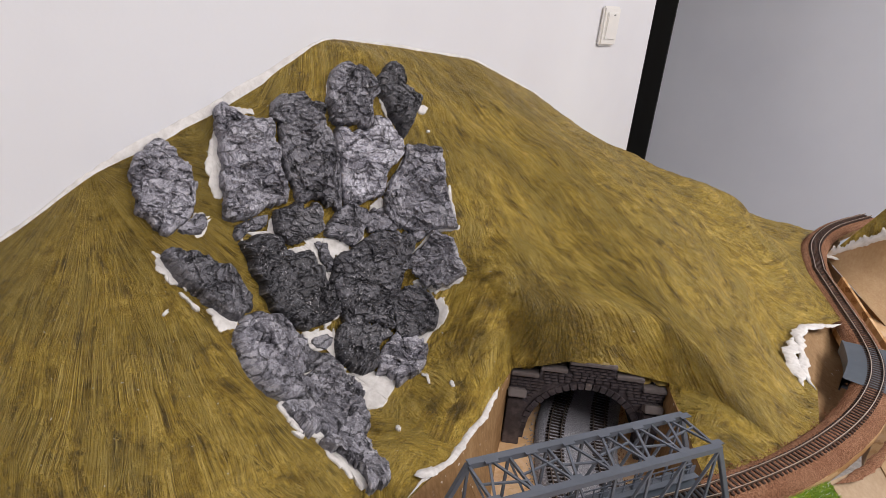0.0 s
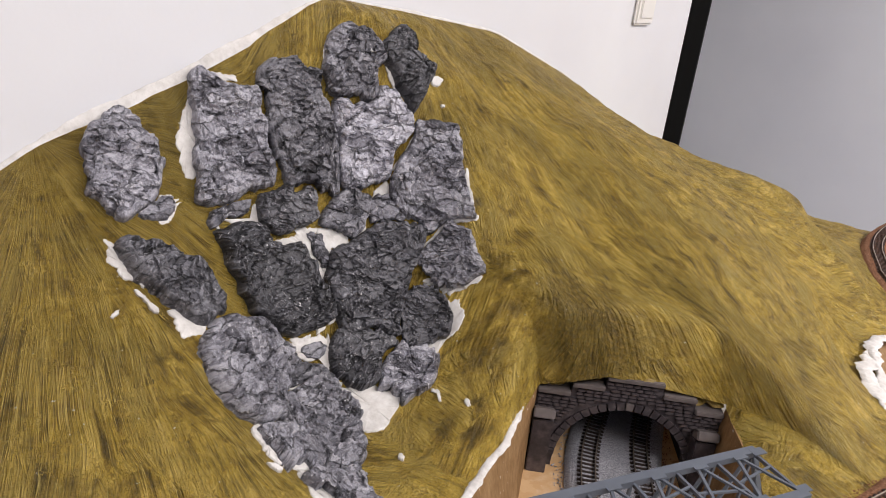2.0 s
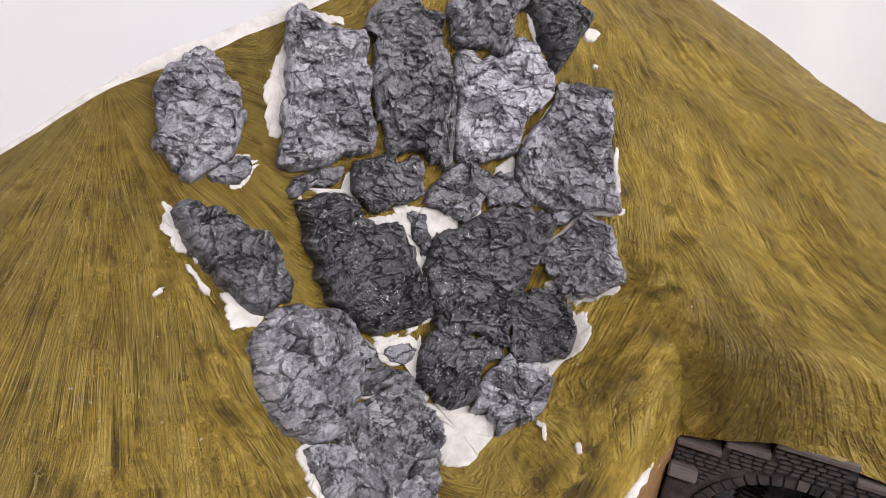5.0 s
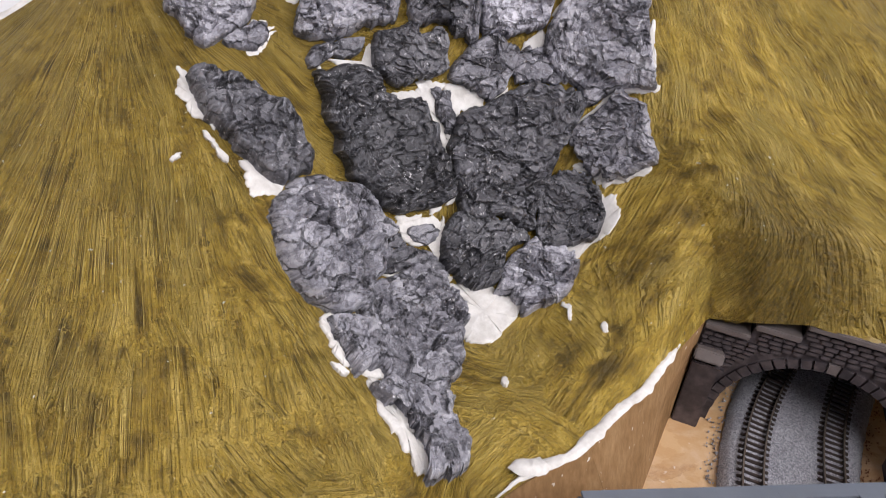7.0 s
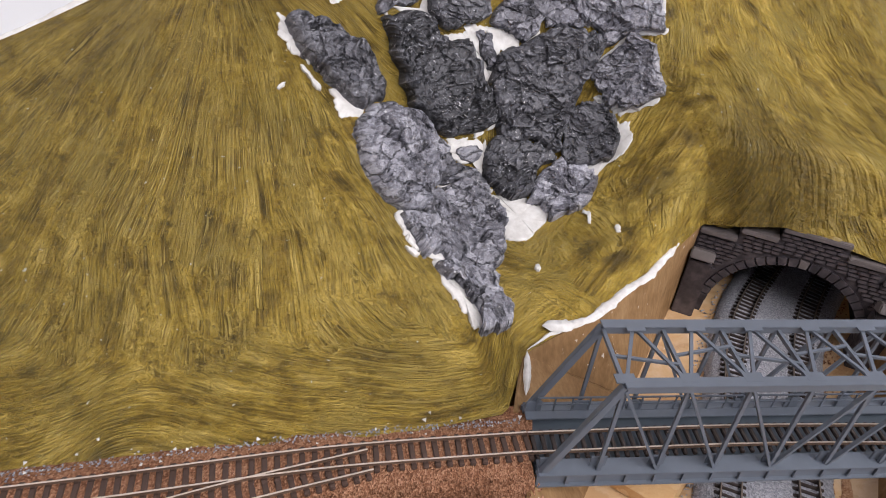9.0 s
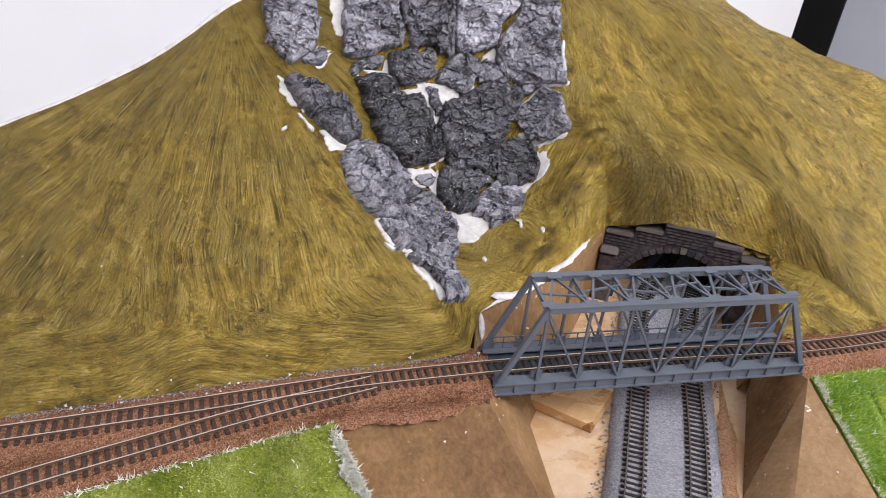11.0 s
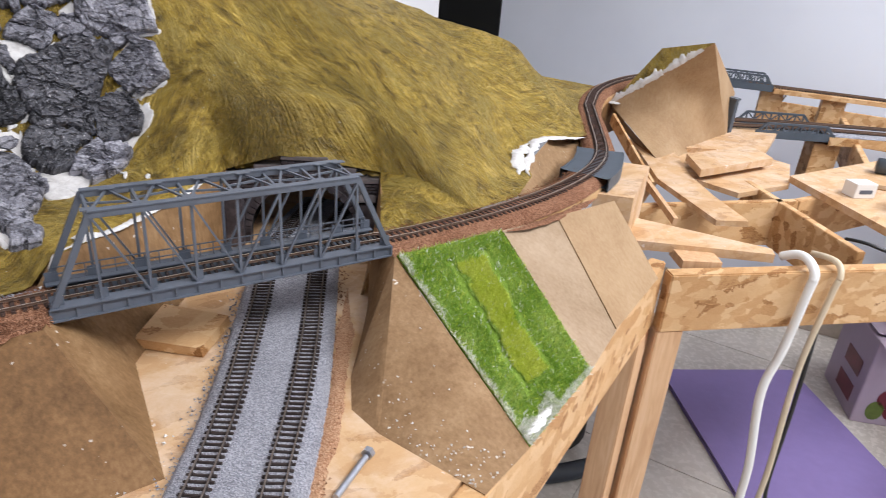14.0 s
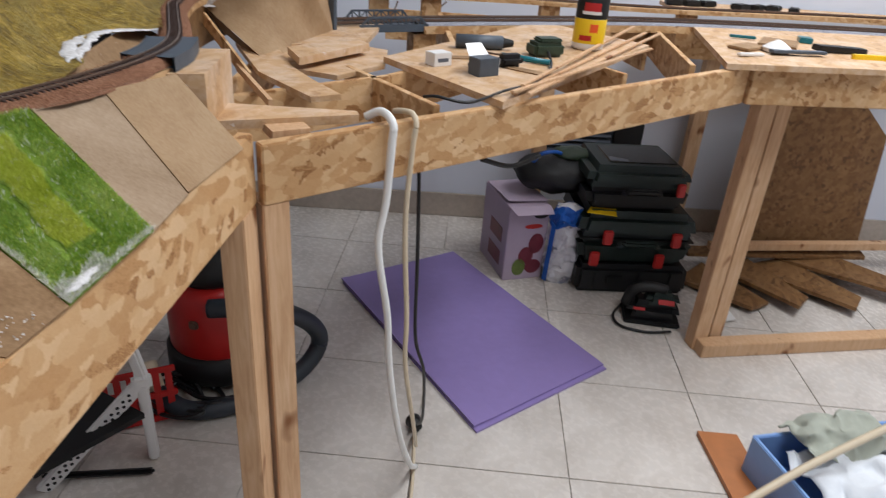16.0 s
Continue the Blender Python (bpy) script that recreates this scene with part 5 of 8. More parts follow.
# a block of board and a steel bolt on the base
tagged(put("board_offcut", slab([(-0.110, 0.417, 0.822), (-0.060, 0.436, 0.8205), (-0.070, 0.477, 0.826), (-0.118, 0.455, 0.832)], 0.0085, (0.15, 0.1, -1)), M_OSB), "small OSB offcut leaning in the cutting under the bridge", "board")
bolt = thing("machine_bolt", "loose zinc-plated steel bolt lying on the base board", "bolt")
M_ZINC = simple("zinc_plated_steel", srgb(176, 180, 190), 0.32, 0.85, 0.15, 200, 0.1)
bm = bmesh.new()
cylinder(bm, frame_of((0.1085, 0.410, 0.8152), (0.112, 0.372, 0.8152)) @ pose(0, 0, 0, 0, 90, 0), 0.0022, 0.038, 14)
part("shank", bm, M_ZINC, bolt, smooth=False)
bm = bmesh.new()
cylinder(bm, frame_of((0.1078, 0.4165, 0.8158), (0.1085, 0.4095, 0.8158)) @ pose(0, 0, 0, 0, 90, 0), 0.0042, 0.0042, 6)
part("head", bm, M_ZINC, bolt)


def wall_smear():
    """Filler smeared up the wall along the mountain's crest, torn along its upper edge."""
    verts, faces = [], []
    n = 780
    for i in range(n + 1):
        u = -0.12 + 1.42 * i / n
        c = crest(u)
        big = 0.55 + 0.9 * noise.noise(Vector((u * 9, 3.1, 0)))
        up = max(0.0004, (0.55 if u < 0.62 else 0.32) * (0.006 + 0.006 * noise.noise(Vector((u * 30, 0, 0))) + 0.003 * noise.noise(Vector((u * 140, 7, 0)))) * max(0.0, big))
        for z, d in ((c.z - 0.006, 0.0050), (c.z + up * 0.5, 0.0016), (c.z + up, 0.0003)):
            verts.append((c.x + d, u, z))
    for i in range(n):
        for k in range(2):
            a = i * 3 + k
            faces.append((a, a + 3, a + 4, a + 1))
    me = bpy.data.meshes.new("filler_plaster")
    me.from_pydata(verts, [], faces)
    me.materials.append(M_PLASTER)
    return tagged(new("filler_plaster", me), "white filler smeared on the wall along the crest", "plaster", "filler on the mountain")


wall_smear()

# ---- rocks cast in plaster, and the filler round them ----
def outline(points, n, jitter, seed):
    """A closed, slightly ragged line through the points, in n steps, as (u, s)."""
    P = [Vector((u, s)) for u, s in points]
    out = []
    for k in range(n):
        f = k / n * len(P)
        i, t = int(f), f - int(f)
        a, b, c, d = P[i - 1], P[i % len(P)], P[(i + 1) % len(P)], P[(i + 2) % len(P)]
        q = cubic(a, b, c, d, t).lerp(b.lerp(c, t), 0.45)
        w = noise.noise_vector(Vector((q.x * 90, q.y * 45, seed))) * jitter + noise.noise_vector(Vector((q.x * 260, q.y * 130, seed + 7))) * jitter * 0.4 + noise.noise_vector(Vector((q.x * 800, q.y * 400, seed))) * jitter * 0.3
        out.append(Vector((q.x + w.x * 0.5, q.y + w.y)))
    return out


def terrace(x, sharp):
    """Flat treads with short steep risers."""
    f = x - math.floor(x)
    return math.floor(x) + max(0.0, (f - sharp) / (1 - sharp))


def crag(a, b, seed):
    """Fractured relief and the facet's own tone: slate-like plates chipped off in flat layers, over large tilted faces. a, b: metres across and up the rock."""
    turn = noise.noise(Vector((seed, 1.7, 0.3))) * 0.7
    a, b = a * math.cos(turn) - b * math.sin(turn), a * math.sin(turn) + b * math.cos(turn)
    w = noise.noise_vector(Vector((a * 60, b * 60, seed))) * 0.003 + noise.noise_vector(Vector((a * 260, b * 260, seed))) * 0.0009
    q = Vector(((a + w.x) / 0.026, (b + w.y) / 0.020, seed * 1.3))
    cells = noise.voronoi(q)[1]
    r, off = noise.cell_vector(cells[0] * 37.7), q - cells[0]
    p = Vector(((a + w.x) * 0.85, (b + w.y) * 1.2, seed))
    n1 = noise.noise(p * 52 + r * 0.6) + 0.5 * noise.noise(p * 120) + 0.22 * noise.noise(p * 300)
    n2 = noise.noise(p * 150 + r) + 0.5 * noise.noise(p * 340)
    t1, t2 = terrace(n1 * 2.6 + r.z, 0.84), terrace(n2 * 1.7 + r.x, 0.80)
    h = (r.x - 0.5) * 0.55 + off.x * (r.y - 0.5) * 0.8 + off.y * (r.z - 0.4) * 0.8
    h += (t1 - r.z) / 2.6 * 0.85 + (t2 - r.x) / 1.7 * 0.22
    chip = noise.cell_vector(Vector((math.floor(t1) * 7.1 + 0.5, math.floor(t2) * 3.3 + 0.5, r.x * 91)))
    return h, 0.40 * r.y + 0.35 * chip.x + 0.25 * chip.y


def mound(points, height, jitter, seed, rings, n, edge, relief):
    """A raised piece on the slope: rings from its outline up to its middle. Gives its points, faces and the tone of each point's facet."""
    line = outline(points, n, jitter, seed)
    mid = sum(line, Vector((0, 0))) / n
    base = [hill(min(max(q.x, -0.14), 1.74), min(max(q.y, 0.002), 1.0)) for q in line]
    heart = hill(mid.x, mid.y)
    normal = Vector((0, 0, 0))
    for a, b in zip(base, base[1:] + base[:1]):
        normal += (a - heart).cross(b - heart)
    normal = normal.normalized()
    if normal.x + normal.z < 0:
        normal = -normal
    across = Vector((0, 0, 1)).cross(normal).normalized()
    upward = normal.cross(across)
    verts, faces, tones = [], [], []
    for k in range(rings):
        f = 1 - (k / rings) ** 1.6
        for b, q in zip(base, line):
            p = heart.lerp(b, f)
            if f < 0.999:
                s = mid.lerp(q, f)
                g = hill(min(max(s.x, -0.14), 1.74), min(max(s.y, 0.002), 1.0), False)
                p = p.lerp(g, 0.5)
            h, tone = height * (1 - f ** edge) ** 0.45, 0.5
            if relief:
                d = p - heart
                c, tone = crag(d.dot(across), d.dot(upward), seed)
                h += relief * c * min(1.0, 5 * (1 - f) + 0.15)
            verts.append(p + normal * (h - (0.0045 if k == 0 else 0)))
            tones.append(tone)
    verts.append(sum((Vector(v) for v in verts[-n:]), Vector()) / n)
    tones.append(tones[-1])
    last = len(verts) - 1
    for k in range(rings - 1):
        for i in range(n):
            j = (i + 1) % n
            faces.append((k * n + i, k * n + j, (k + 1) * n + j, (k + 1) * n + i))
    for i in range(n):
        faces.append(((rings - 1) * n + i, (rings - 1) * n + (i + 1) % n, last))
    faces.append(tuple(reversed(range(n))))
    return verts, faces, tones


def sculpt(name, geometry, mat, label, category, group="", colour=None, smooth=False):
    me = bpy.data.meshes.new(name)
    me.from_pydata([tuple(v) for v in geometry[0]], [], geometry[1])
    bm = bmesh.new()
    bm.from_mesh(me)
    bmesh.ops.recalc_face_normals(bm, faces=bm.faces)
    bm.to_mesh(me)
    bm.free()
    me.attributes.new("facet", "FLOAT", "POINT").data.foreach_set("value", geometry[2])
    me.materials.append(mat)
    if smooth:
        me.shade_smooth()
    ob = new(name, me)
    if colour:
        ob.color = colour
    return tagged(ob, label, category, group)


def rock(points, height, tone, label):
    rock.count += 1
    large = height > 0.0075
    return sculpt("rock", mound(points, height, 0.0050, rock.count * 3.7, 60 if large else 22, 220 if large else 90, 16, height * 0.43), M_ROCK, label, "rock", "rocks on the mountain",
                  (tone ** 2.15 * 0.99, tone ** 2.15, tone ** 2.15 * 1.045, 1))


rock.count = 0


def filler(points, label="white filler plaster smeared beside the rocks"):
    filler.count += 1
    return sculpt("filler_plaster", mound(points, 0.0017, 0.0055, 50 + filler.count * 2.3, 10, 190, 5, 0.0003), M_PLASTER, label, "plaster", "filler on the mountain", smooth=True)


filler.count = 0

rock([(0.3961, 0.9927), (0.4033, 0.9906), (0.4080, 0.9809), (0.4096, 0.9650), (0.4141, 0.9547), (0.4144, 0.9417), (0.4199, 0.9235), (0.4235, 0.9147), (0.4227, 0.8977), (0.4246, 0.8834), (0.4211, 0.8771), (0.4194, 0.8584), (0.4134, 0.8439), (0.4070, 0.8303), (0.3964, 0.8244), (0.3914, 0.8135), (0.3860, 0.8170), (0.3815, 0.8338), (0.3802, 0.8474), (0.3744, 0.8629), (0.3719, 0.8787), (0.3733, 0.9047), (0.3725, 0.9204), (0.3732, 0.9348), (0.3717, 0.9544), (0.3757, 0.9684), (0.3811, 0.9801), (0.3873, 0.9804), (0.3896, 0.9884)], 0.011, 0.95, "pale grey cast plaster rock set on the painted slope")
rock([(0.3982, 0.8175), (0.4051, 0.8254), (0.4160, 0.8390), (0.4225, 0.8327), (0.4214, 0.8163), (0.4192, 0.8067), (0.4130, 0.7928), (0.4061, 0.7993), (0.3998, 0.8074)], 0.005, 0.86, "small pale grey cast plaster rock set on the painted slope")
rock([(0.4581, 0.9898), (0.4650, 0.9970), (0.4668, 0.9927), (0.4708, 0.9831), (0.4795, 0.9547), (0.4902, 0.9317), (0.5019, 0.9089), (0.5024, 0.8984), (0.5038, 0.8868), (0.5000, 0.8694), (0.5016, 0.8509), (0.4991, 0.8308), (0.4978, 0.8120), (0.4990, 0.7940), (0.4979, 0.7803), (0.4916, 0.7835), (0.4786, 0.7961), (0.4711, 0.7945), (0.4598, 0.7949), (0.4481, 0.8008), (0.4382, 0.8089), (0.4362, 0.8189), (0.4399, 0.8353), (0.4422, 0.8588), (0.4434, 0.8812), (0.4490, 0.8983), (0.4523, 0.9469), (0.4539, 0.9662)], 0.015, 0.94, "tall pale grey cast plaster rock set on the painted slope")
rock([(0.5094, 0.9332), (0.5202, 0.9318), (0.5291, 0.9104), (0.5355, 0.8881), (0.5370, 0.8641), (0.5463, 0.8387), (0.5483, 0.8265), (0.5453, 0.8128), (0.5460, 0.7988), (0.5472, 0.7863), (0.5479, 0.7711), (0.5473, 0.7581), (0.5479, 0.7422), (0.5445, 0.7202), (0.5405, 0.6941), (0.5341, 0.6984), (0.5267, 0.7211), (0.5221, 0.7351), (0.5116, 0.7509), (0.5040, 0.7649), (0.5046, 0.7780), (0.5034, 0.7912), (0.5000, 0.8055), (0.4987, 0.8203), (0.5007, 0.8482), (0.5031, 0.8569), (0.5050, 0.8760), (0.5072, 0.8906), (0.5034, 0.9058)], 0.014, 0.72, "tall mid-grey cast plaster rock set on the painted slope")
rock([(0.5630, 0.8655), (0.5685, 0.8631), (0.5781, 0.8545), (0.5851, 0.8352), (0.5940, 0.8150), (0.5986, 0.8009), (0.6010, 0.7875), (0.6028, 0.7743), (0.6000, 0.7495), (0.5911, 0.7469), (0.5879, 0.7342), (0.5843, 0.7247), (0.5803, 0.7254), (0.5698, 0.7467), (0.5607, 0.7636), (0.5520, 0.7822), (0.5470, 0.7997), (0.5499, 0.8115), (0.5492, 0.8296), (0.5566, 0.8446)], 0.015, 0.82, "pale grey cast plaster rock set on the painted slope")
rock([(0.5514, 0.7835), (0.5611, 0.7608), (0.5783, 0.7264), (0.5840, 0.7256), (0.5903, 0.7242), (0.6010, 0.7009), (0.6042, 0.6755), (0.6072, 0.6532), (0.6086, 0.6331), (0.6054, 0.6189), (0.5971, 0.6230), (0.5886, 0.6300), (0.5835, 0.6286), (0.5787, 0.6204), (0.5739, 0.6262), (0.5629, 0.6533), (0.5567, 0.6613), (0.5487, 0.6810), (0.5416, 0.6952), (0.5431, 0.7146), (0.5480, 0.7421), (0.5488, 0.7640)], 0.013, 1.08, "tall pale grey cast plaster rock set on the painted slope")
rock([(0.6023, 0.7660), (0.6078, 0.7789), (0.6147, 0.7845), (0.6549, 0.8651), (0.6675, 0.8682), (0.6600, 0.8234), (0.6368, 0.7574), (0.6465, 0.7502), (0.6582, 0.7406), (0.6637, 0.7368), (0.6527, 0.7109), (0.6356, 0.6724), (0.6213, 0.6507), (0.6130, 0.6418), (0.6084, 0.6391), (0.6070, 0.6486), (0.6069, 0.6755), (0.6038, 0.6949), (0.6034, 0.7164), (0.6018, 0.7381)], 0.013, 0.5, "dark slate-grey cast plaster rock set on the painted slope")
rock([(0.6074, 0.6237), (0.6120, 0.6267), (0.6277, 0.6163), (0.6457, 0.6041), (0.6597, 0.5961), (0.6545, 0.5697), (0.6510, 0.5393), (0.6443, 0.5175), (0.6379, 0.4896), (0.6343, 0.4647), (0.6317, 0.4311), (0.6303, 0.4027), (0.6276, 0.3961), (0.6191, 0.4102), (0.6115, 0.4237), (0.6047, 0.4384), (0.5928, 0.4639), (0.5884, 0.4853), (0.5873, 0.5139), (0.5812, 0.5471), (0.5763, 0.5818), (0.5731, 0.6020), (0.5780, 0.6148), (0.5842, 0.6117), (0.5920, 0.6113), (0.6035, 0.6098)], 0.013, 0.9, "pale grey cast plaster rock set on the painted slope")
rock([(0.4418, 0.7892), (0.4476, 0.7970), (0.4596, 0.7951), (0.4705, 0.7905), (0.4769, 0.7825), (0.4757, 0.7726), (0.4698, 0.7712), (0.4581, 0.7772), (0.4478, 0.7756), (0.4415, 0.7772)], 0.006, 0.72, "small mid-grey cast plaster rock set on the painted slope")
rock([(0.4842, 0.7860), (0.4928, 0.7807), (0.5025, 0.7674), (0.5108, 0.7493), (0.5220, 0.7311), (0.5236, 0.7171), (0.5228, 0.6993), (0.5136, 0.7039), (0.5043, 0.7140), (0.4969, 0.7196), (0.4882, 0.7298), (0.4828, 0.7479), (0.4803, 0.7657)], 0.012, 0.58, "dark slate-grey cast plaster rock set on the painted slope")
rock([(0.5248, 0.6996), (0.5278, 0.7013), (0.5334, 0.6961), (0.5396, 0.6903), (0.5446, 0.6888), (0.5504, 0.6758), (0.5549, 0.6584), (0.5590, 0.6408), (0.5570, 0.6337), (0.5525, 0.6287), (0.5473, 0.6218), (0.5385, 0.6321), (0.5334, 0.6534), (0.5270, 0.6713), (0.5215, 0.6888)], 0.009, 0.8, "mid-grey cast plaster rock set on the painted slope")
rock([(0.5577, 0.6396), (0.5626, 0.6363), (0.5702, 0.6203), (0.5764, 0.5994), (0.5755, 0.5875), (0.5790, 0.5644), (0.5834, 0.5352), (0.5770, 0.5525), (0.5675, 0.5835), (0.5597, 0.6045), (0.5552, 0.6132), (0.5557, 0.6306)], 0.007, 0.88, "small pale grey cast plaster rock set on the painted slope")
rock([(0.4448, 0.7680), (0.4489, 0.7701), (0.4620, 0.7669), (0.4707, 0.7632), (0.4764, 0.7536), (0.4807, 0.7418), (0.4821, 0.7296), (0.4883, 0.7180), (0.4983, 0.7044), (0.5046, 0.6944), (0.5060, 0.6777), (0.5083, 0.6545), (0.5092, 0.6289), (0.5123, 0.6087), (0.5148, 0.5935), (0.5135, 0.5747), (0.5064, 0.5743), (0.4967, 0.5840), (0.4872, 0.5883), (0.4805, 0.5901), (0.4707, 0.5991), (0.4682, 0.6104), (0.4633, 0.6241), (0.4552, 0.6386), (0.4535, 0.6588), (0.4484, 0.6705), (0.4505, 0.6880), (0.4460, 0.7037), (0.4456, 0.7288), (0.4459, 0.7443), (0.4452, 0.7568)], 0.015, 0.44, "dark slate-grey cast plaster rock set on the painted slope")
rock([(0.5111, 0.6951), (0.5160, 0.6901), (0.5204, 0.6795), (0.5197, 0.6654), (0.5205, 0.6430), (0.5194, 0.6351), (0.5146, 0.6416), (0.5133, 0.6591), (0.5124, 0.6779)], 0.005, 0.8, "small mid-grey cast plaster rock set on the painted slope")
rock([(0.5232, 0.6508), (0.5305, 0.6364), (0.5368, 0.6296), (0.5489, 0.6188), (0.5558, 0.6113), (0.5649, 0.5886), (0.5766, 0.5531), (0.5842, 0.5234), (0.5891, 0.4930), (0.5861, 0.4838), (0.5803, 0.4845), (0.5752, 0.4823), (0.5698, 0.4875), (0.5665, 0.4834), (0.5620, 0.4827), (0.5556, 0.4756), (0.5530, 0.4635), (0.5498, 0.4540), (0.5471, 0.4376), (0.5397, 0.4636), (0.5349, 0.4919), (0.5277, 0.5101), (0.5157, 0.5431), (0.5152, 0.5599), (0.5141, 0.5847), (0.5138, 0.6057), (0.5128, 0.6268), (0.5170, 0.6404)], 0.015, 0.56, "dark slate-grey cast plaster rock set on the painted slope")
rock([(0.5790, 0.4807), (0.5843, 0.4689), (0.5912, 0.4520), (0.5998, 0.4375), (0.6071, 0.4353), (0.6118, 0.4126), (0.6178, 0.3847), (0.6178, 0.3658), (0.6145, 0.3418), (0.6098, 0.3010), (0.6065, 0.2739), (0.6008, 0.2580), (0.5970, 0.2794), (0.5921, 0.2982), (0.5874, 0.3297), (0.5833, 0.3667), (0.5795, 0.4105), (0.5779, 0.4357), (0.5785, 0.4565)], 0.011, 0.82, "mid-grey cast plaster rock set on the painted slope")
rock([(0.5572, 0.4701), (0.5623, 0.4727), (0.5696, 0.4555), (0.5763, 0.4240), (0.5810, 0.3812), (0.5810, 0.3467), (0.5783, 0.3195), (0.5745, 0.3024), (0.5695, 0.2962), (0.5644, 0.3164), (0.5567, 0.3592), (0.5497, 0.3947), (0.5489, 0.4229), (0.5526, 0.4510)], 0.012, 0.54, "dark slate-grey cast plaster rock set on the painted slope")
rock([(0.5071, 0.5534), (0.5128, 0.5484), (0.5232, 0.5230), (0.5318, 0.5004), (0.5387, 0.4797), (0.5376, 0.4596), (0.5430, 0.4407), (0.5417, 0.4289), (0.5327, 0.4409), (0.5278, 0.4380), (0.5231, 0.4164), (0.5172, 0.4065), (0.5093, 0.4191), (0.5045, 0.4486), (0.4999, 0.4822), (0.4984, 0.5026), (0.5011, 0.5281)], 0.012, 0.52, "dark slate-grey cast plaster rock set on the painted slope")
rock([(0.5170, 0.3897), (0.5227, 0.4123), (0.5283, 0.4303), (0.5353, 0.4284), (0.5465, 0.4189), (0.5489, 0.3880), (0.5546, 0.3604), (0.5577, 0.3181), (0.5552, 0.2959), (0.5478, 0.2810), (0.5413, 0.2702), (0.5367, 0.2759), (0.5293, 0.2966), (0.5207, 0.3065), (0.5230, 0.3279), (0.5202, 0.3662)], 0.01, 0.95, "pale grey cast plaster rock set on the painted slope")
rock([(0.3782, 0.7693), (0.3826, 0.7728), (0.3874, 0.7696), (0.3920, 0.7590), (0.3980, 0.7583), (0.4019, 0.7491), (0.4051, 0.7392), (0.4113, 0.7355), (0.4150, 0.7167), (0.4246, 0.7156), (0.4287, 0.6992), (0.4307, 0.6822), (0.4321, 0.6587), (0.4349, 0.6482), (0.4323, 0.6313), (0.4283, 0.6258), (0.4218, 0.6110), (0.4149, 0.5981), (0.4109, 0.5989), (0.4061, 0.6085), (0.4031, 0.6287), (0.3971, 0.6406), (0.3933, 0.6586), (0.3896, 0.6781), (0.3855, 0.6913), (0.3818, 0.7137), (0.3817, 0.7303), (0.3788, 0.7418)], 0.013, 0.6, "dark slate-grey cast plaster rock set on the painted slope")
rock([(0.4060, 0.5537), (0.4094, 0.5732), (0.4154, 0.5908), (0.4223, 0.6115), (0.4283, 0.6246), (0.4356, 0.6259), (0.4409, 0.6254), (0.4526, 0.6301), (0.4638, 0.6228), (0.4688, 0.6057), (0.4706, 0.5917), (0.4753, 0.5734), (0.4747, 0.5639), (0.4697, 0.5476), (0.4674, 0.5240), (0.4611, 0.5015), (0.4469, 0.4780), (0.4426, 0.4634), (0.4346, 0.4357), (0.4291, 0.4315), (0.4247, 0.4379), (0.4196, 0.4406), (0.4166, 0.4518), (0.4142, 0.4722), (0.4121, 0.4824), (0.4097, 0.4968), (0.4093, 0.5110), (0.4075, 0.5277), (0.4075, 0.5415)], 0.013, 0.84, "pale grey cast plaster rock set on the painted slope")
rock([(0.4419, 0.4437), (0.4433, 0.4664), (0.4504, 0.4804), (0.4636, 0.4924), (0.4735, 0.5047), (0.4828, 0.5075), (0.4904, 0.4986), (0.4965, 0.4727), (0.4982, 0.4455), (0.4995, 0.4065), (0.4979, 0.3783), (0.4926, 0.3482), (0.4864, 0.3145), (0.4798, 0.2590), (0.4763, 0.2329), (0.4698, 0.2296), (0.4625, 0.2527), (0.4541, 0.2920), (0.4451, 0.3189), (0.4441, 0.3409), (0.4373, 0.3462), (0.4378, 0.3792), (0.4405, 0.4144)], 0.012, 0.8, "pale grey cast plaster rock set on the painted slope")
rock([(0.4243, 0.4161), (0.4313, 0.4299), (0.4375, 0.4378), (0.4420, 0.4253), (0.4406, 0.3944), (0.4386, 0.3593), (0.4359, 0.3412), (0.4321, 0.3317), (0.4304, 0.3405), (0.4293, 0.3582), (0.4278, 0.3798), (0.4256, 0.3915)], 0.008, 0.84, "small pale grey cast plaster rock set on the painted slope")
rock([(0.4377, 0.3157), (0.4474, 0.3116), (0.4562, 0.2810), (0.4655, 0.2413), (0.4718, 0.2380), (0.4702, 0.2068), (0.4703, 0.1672), (0.4688, 0.1332), (0.4687, 0.1087), (0.4657, 0.0728), (0.4625, 0.0774), (0.4563, 0.1029), (0.4509, 0.1257), (0.4471, 0.1471), (0.4510, 0.1463), (0.4510, 0.1721), (0.4494, 0.2095), (0.4501, 0.2339), (0.4447, 0.2686), (0.4398, 0.2900)], 0.01, 0.82, "pale grey cast plaster rock set on the painted slope")
rock([(0.4830, 0.5636), (0.4894, 0.5702), (0.4988, 0.5648), (0.5025, 0.5525), (0.5017, 0.5443), (0.4945, 0.5410), (0.4861, 0.5496)], 0.005, 0.75, "small mid-grey cast plaster rock set on the painted slope")
rock([(0.4654, 0.5190), (0.4695, 0.5394), (0.4763, 0.5462), (0.4835, 0.5467), (0.4919, 0.5336), (0.4952, 0.5147), (0.5004, 0.4946), (0.5000, 0.4812), (0.4974, 0.4769), (0.4910, 0.5017), (0.4856, 0.5235), (0.4756, 0.5122), (0.4687, 0.5078)], 0.006, 0.66, "small mid-grey cast plaster rock set on the painted slope")
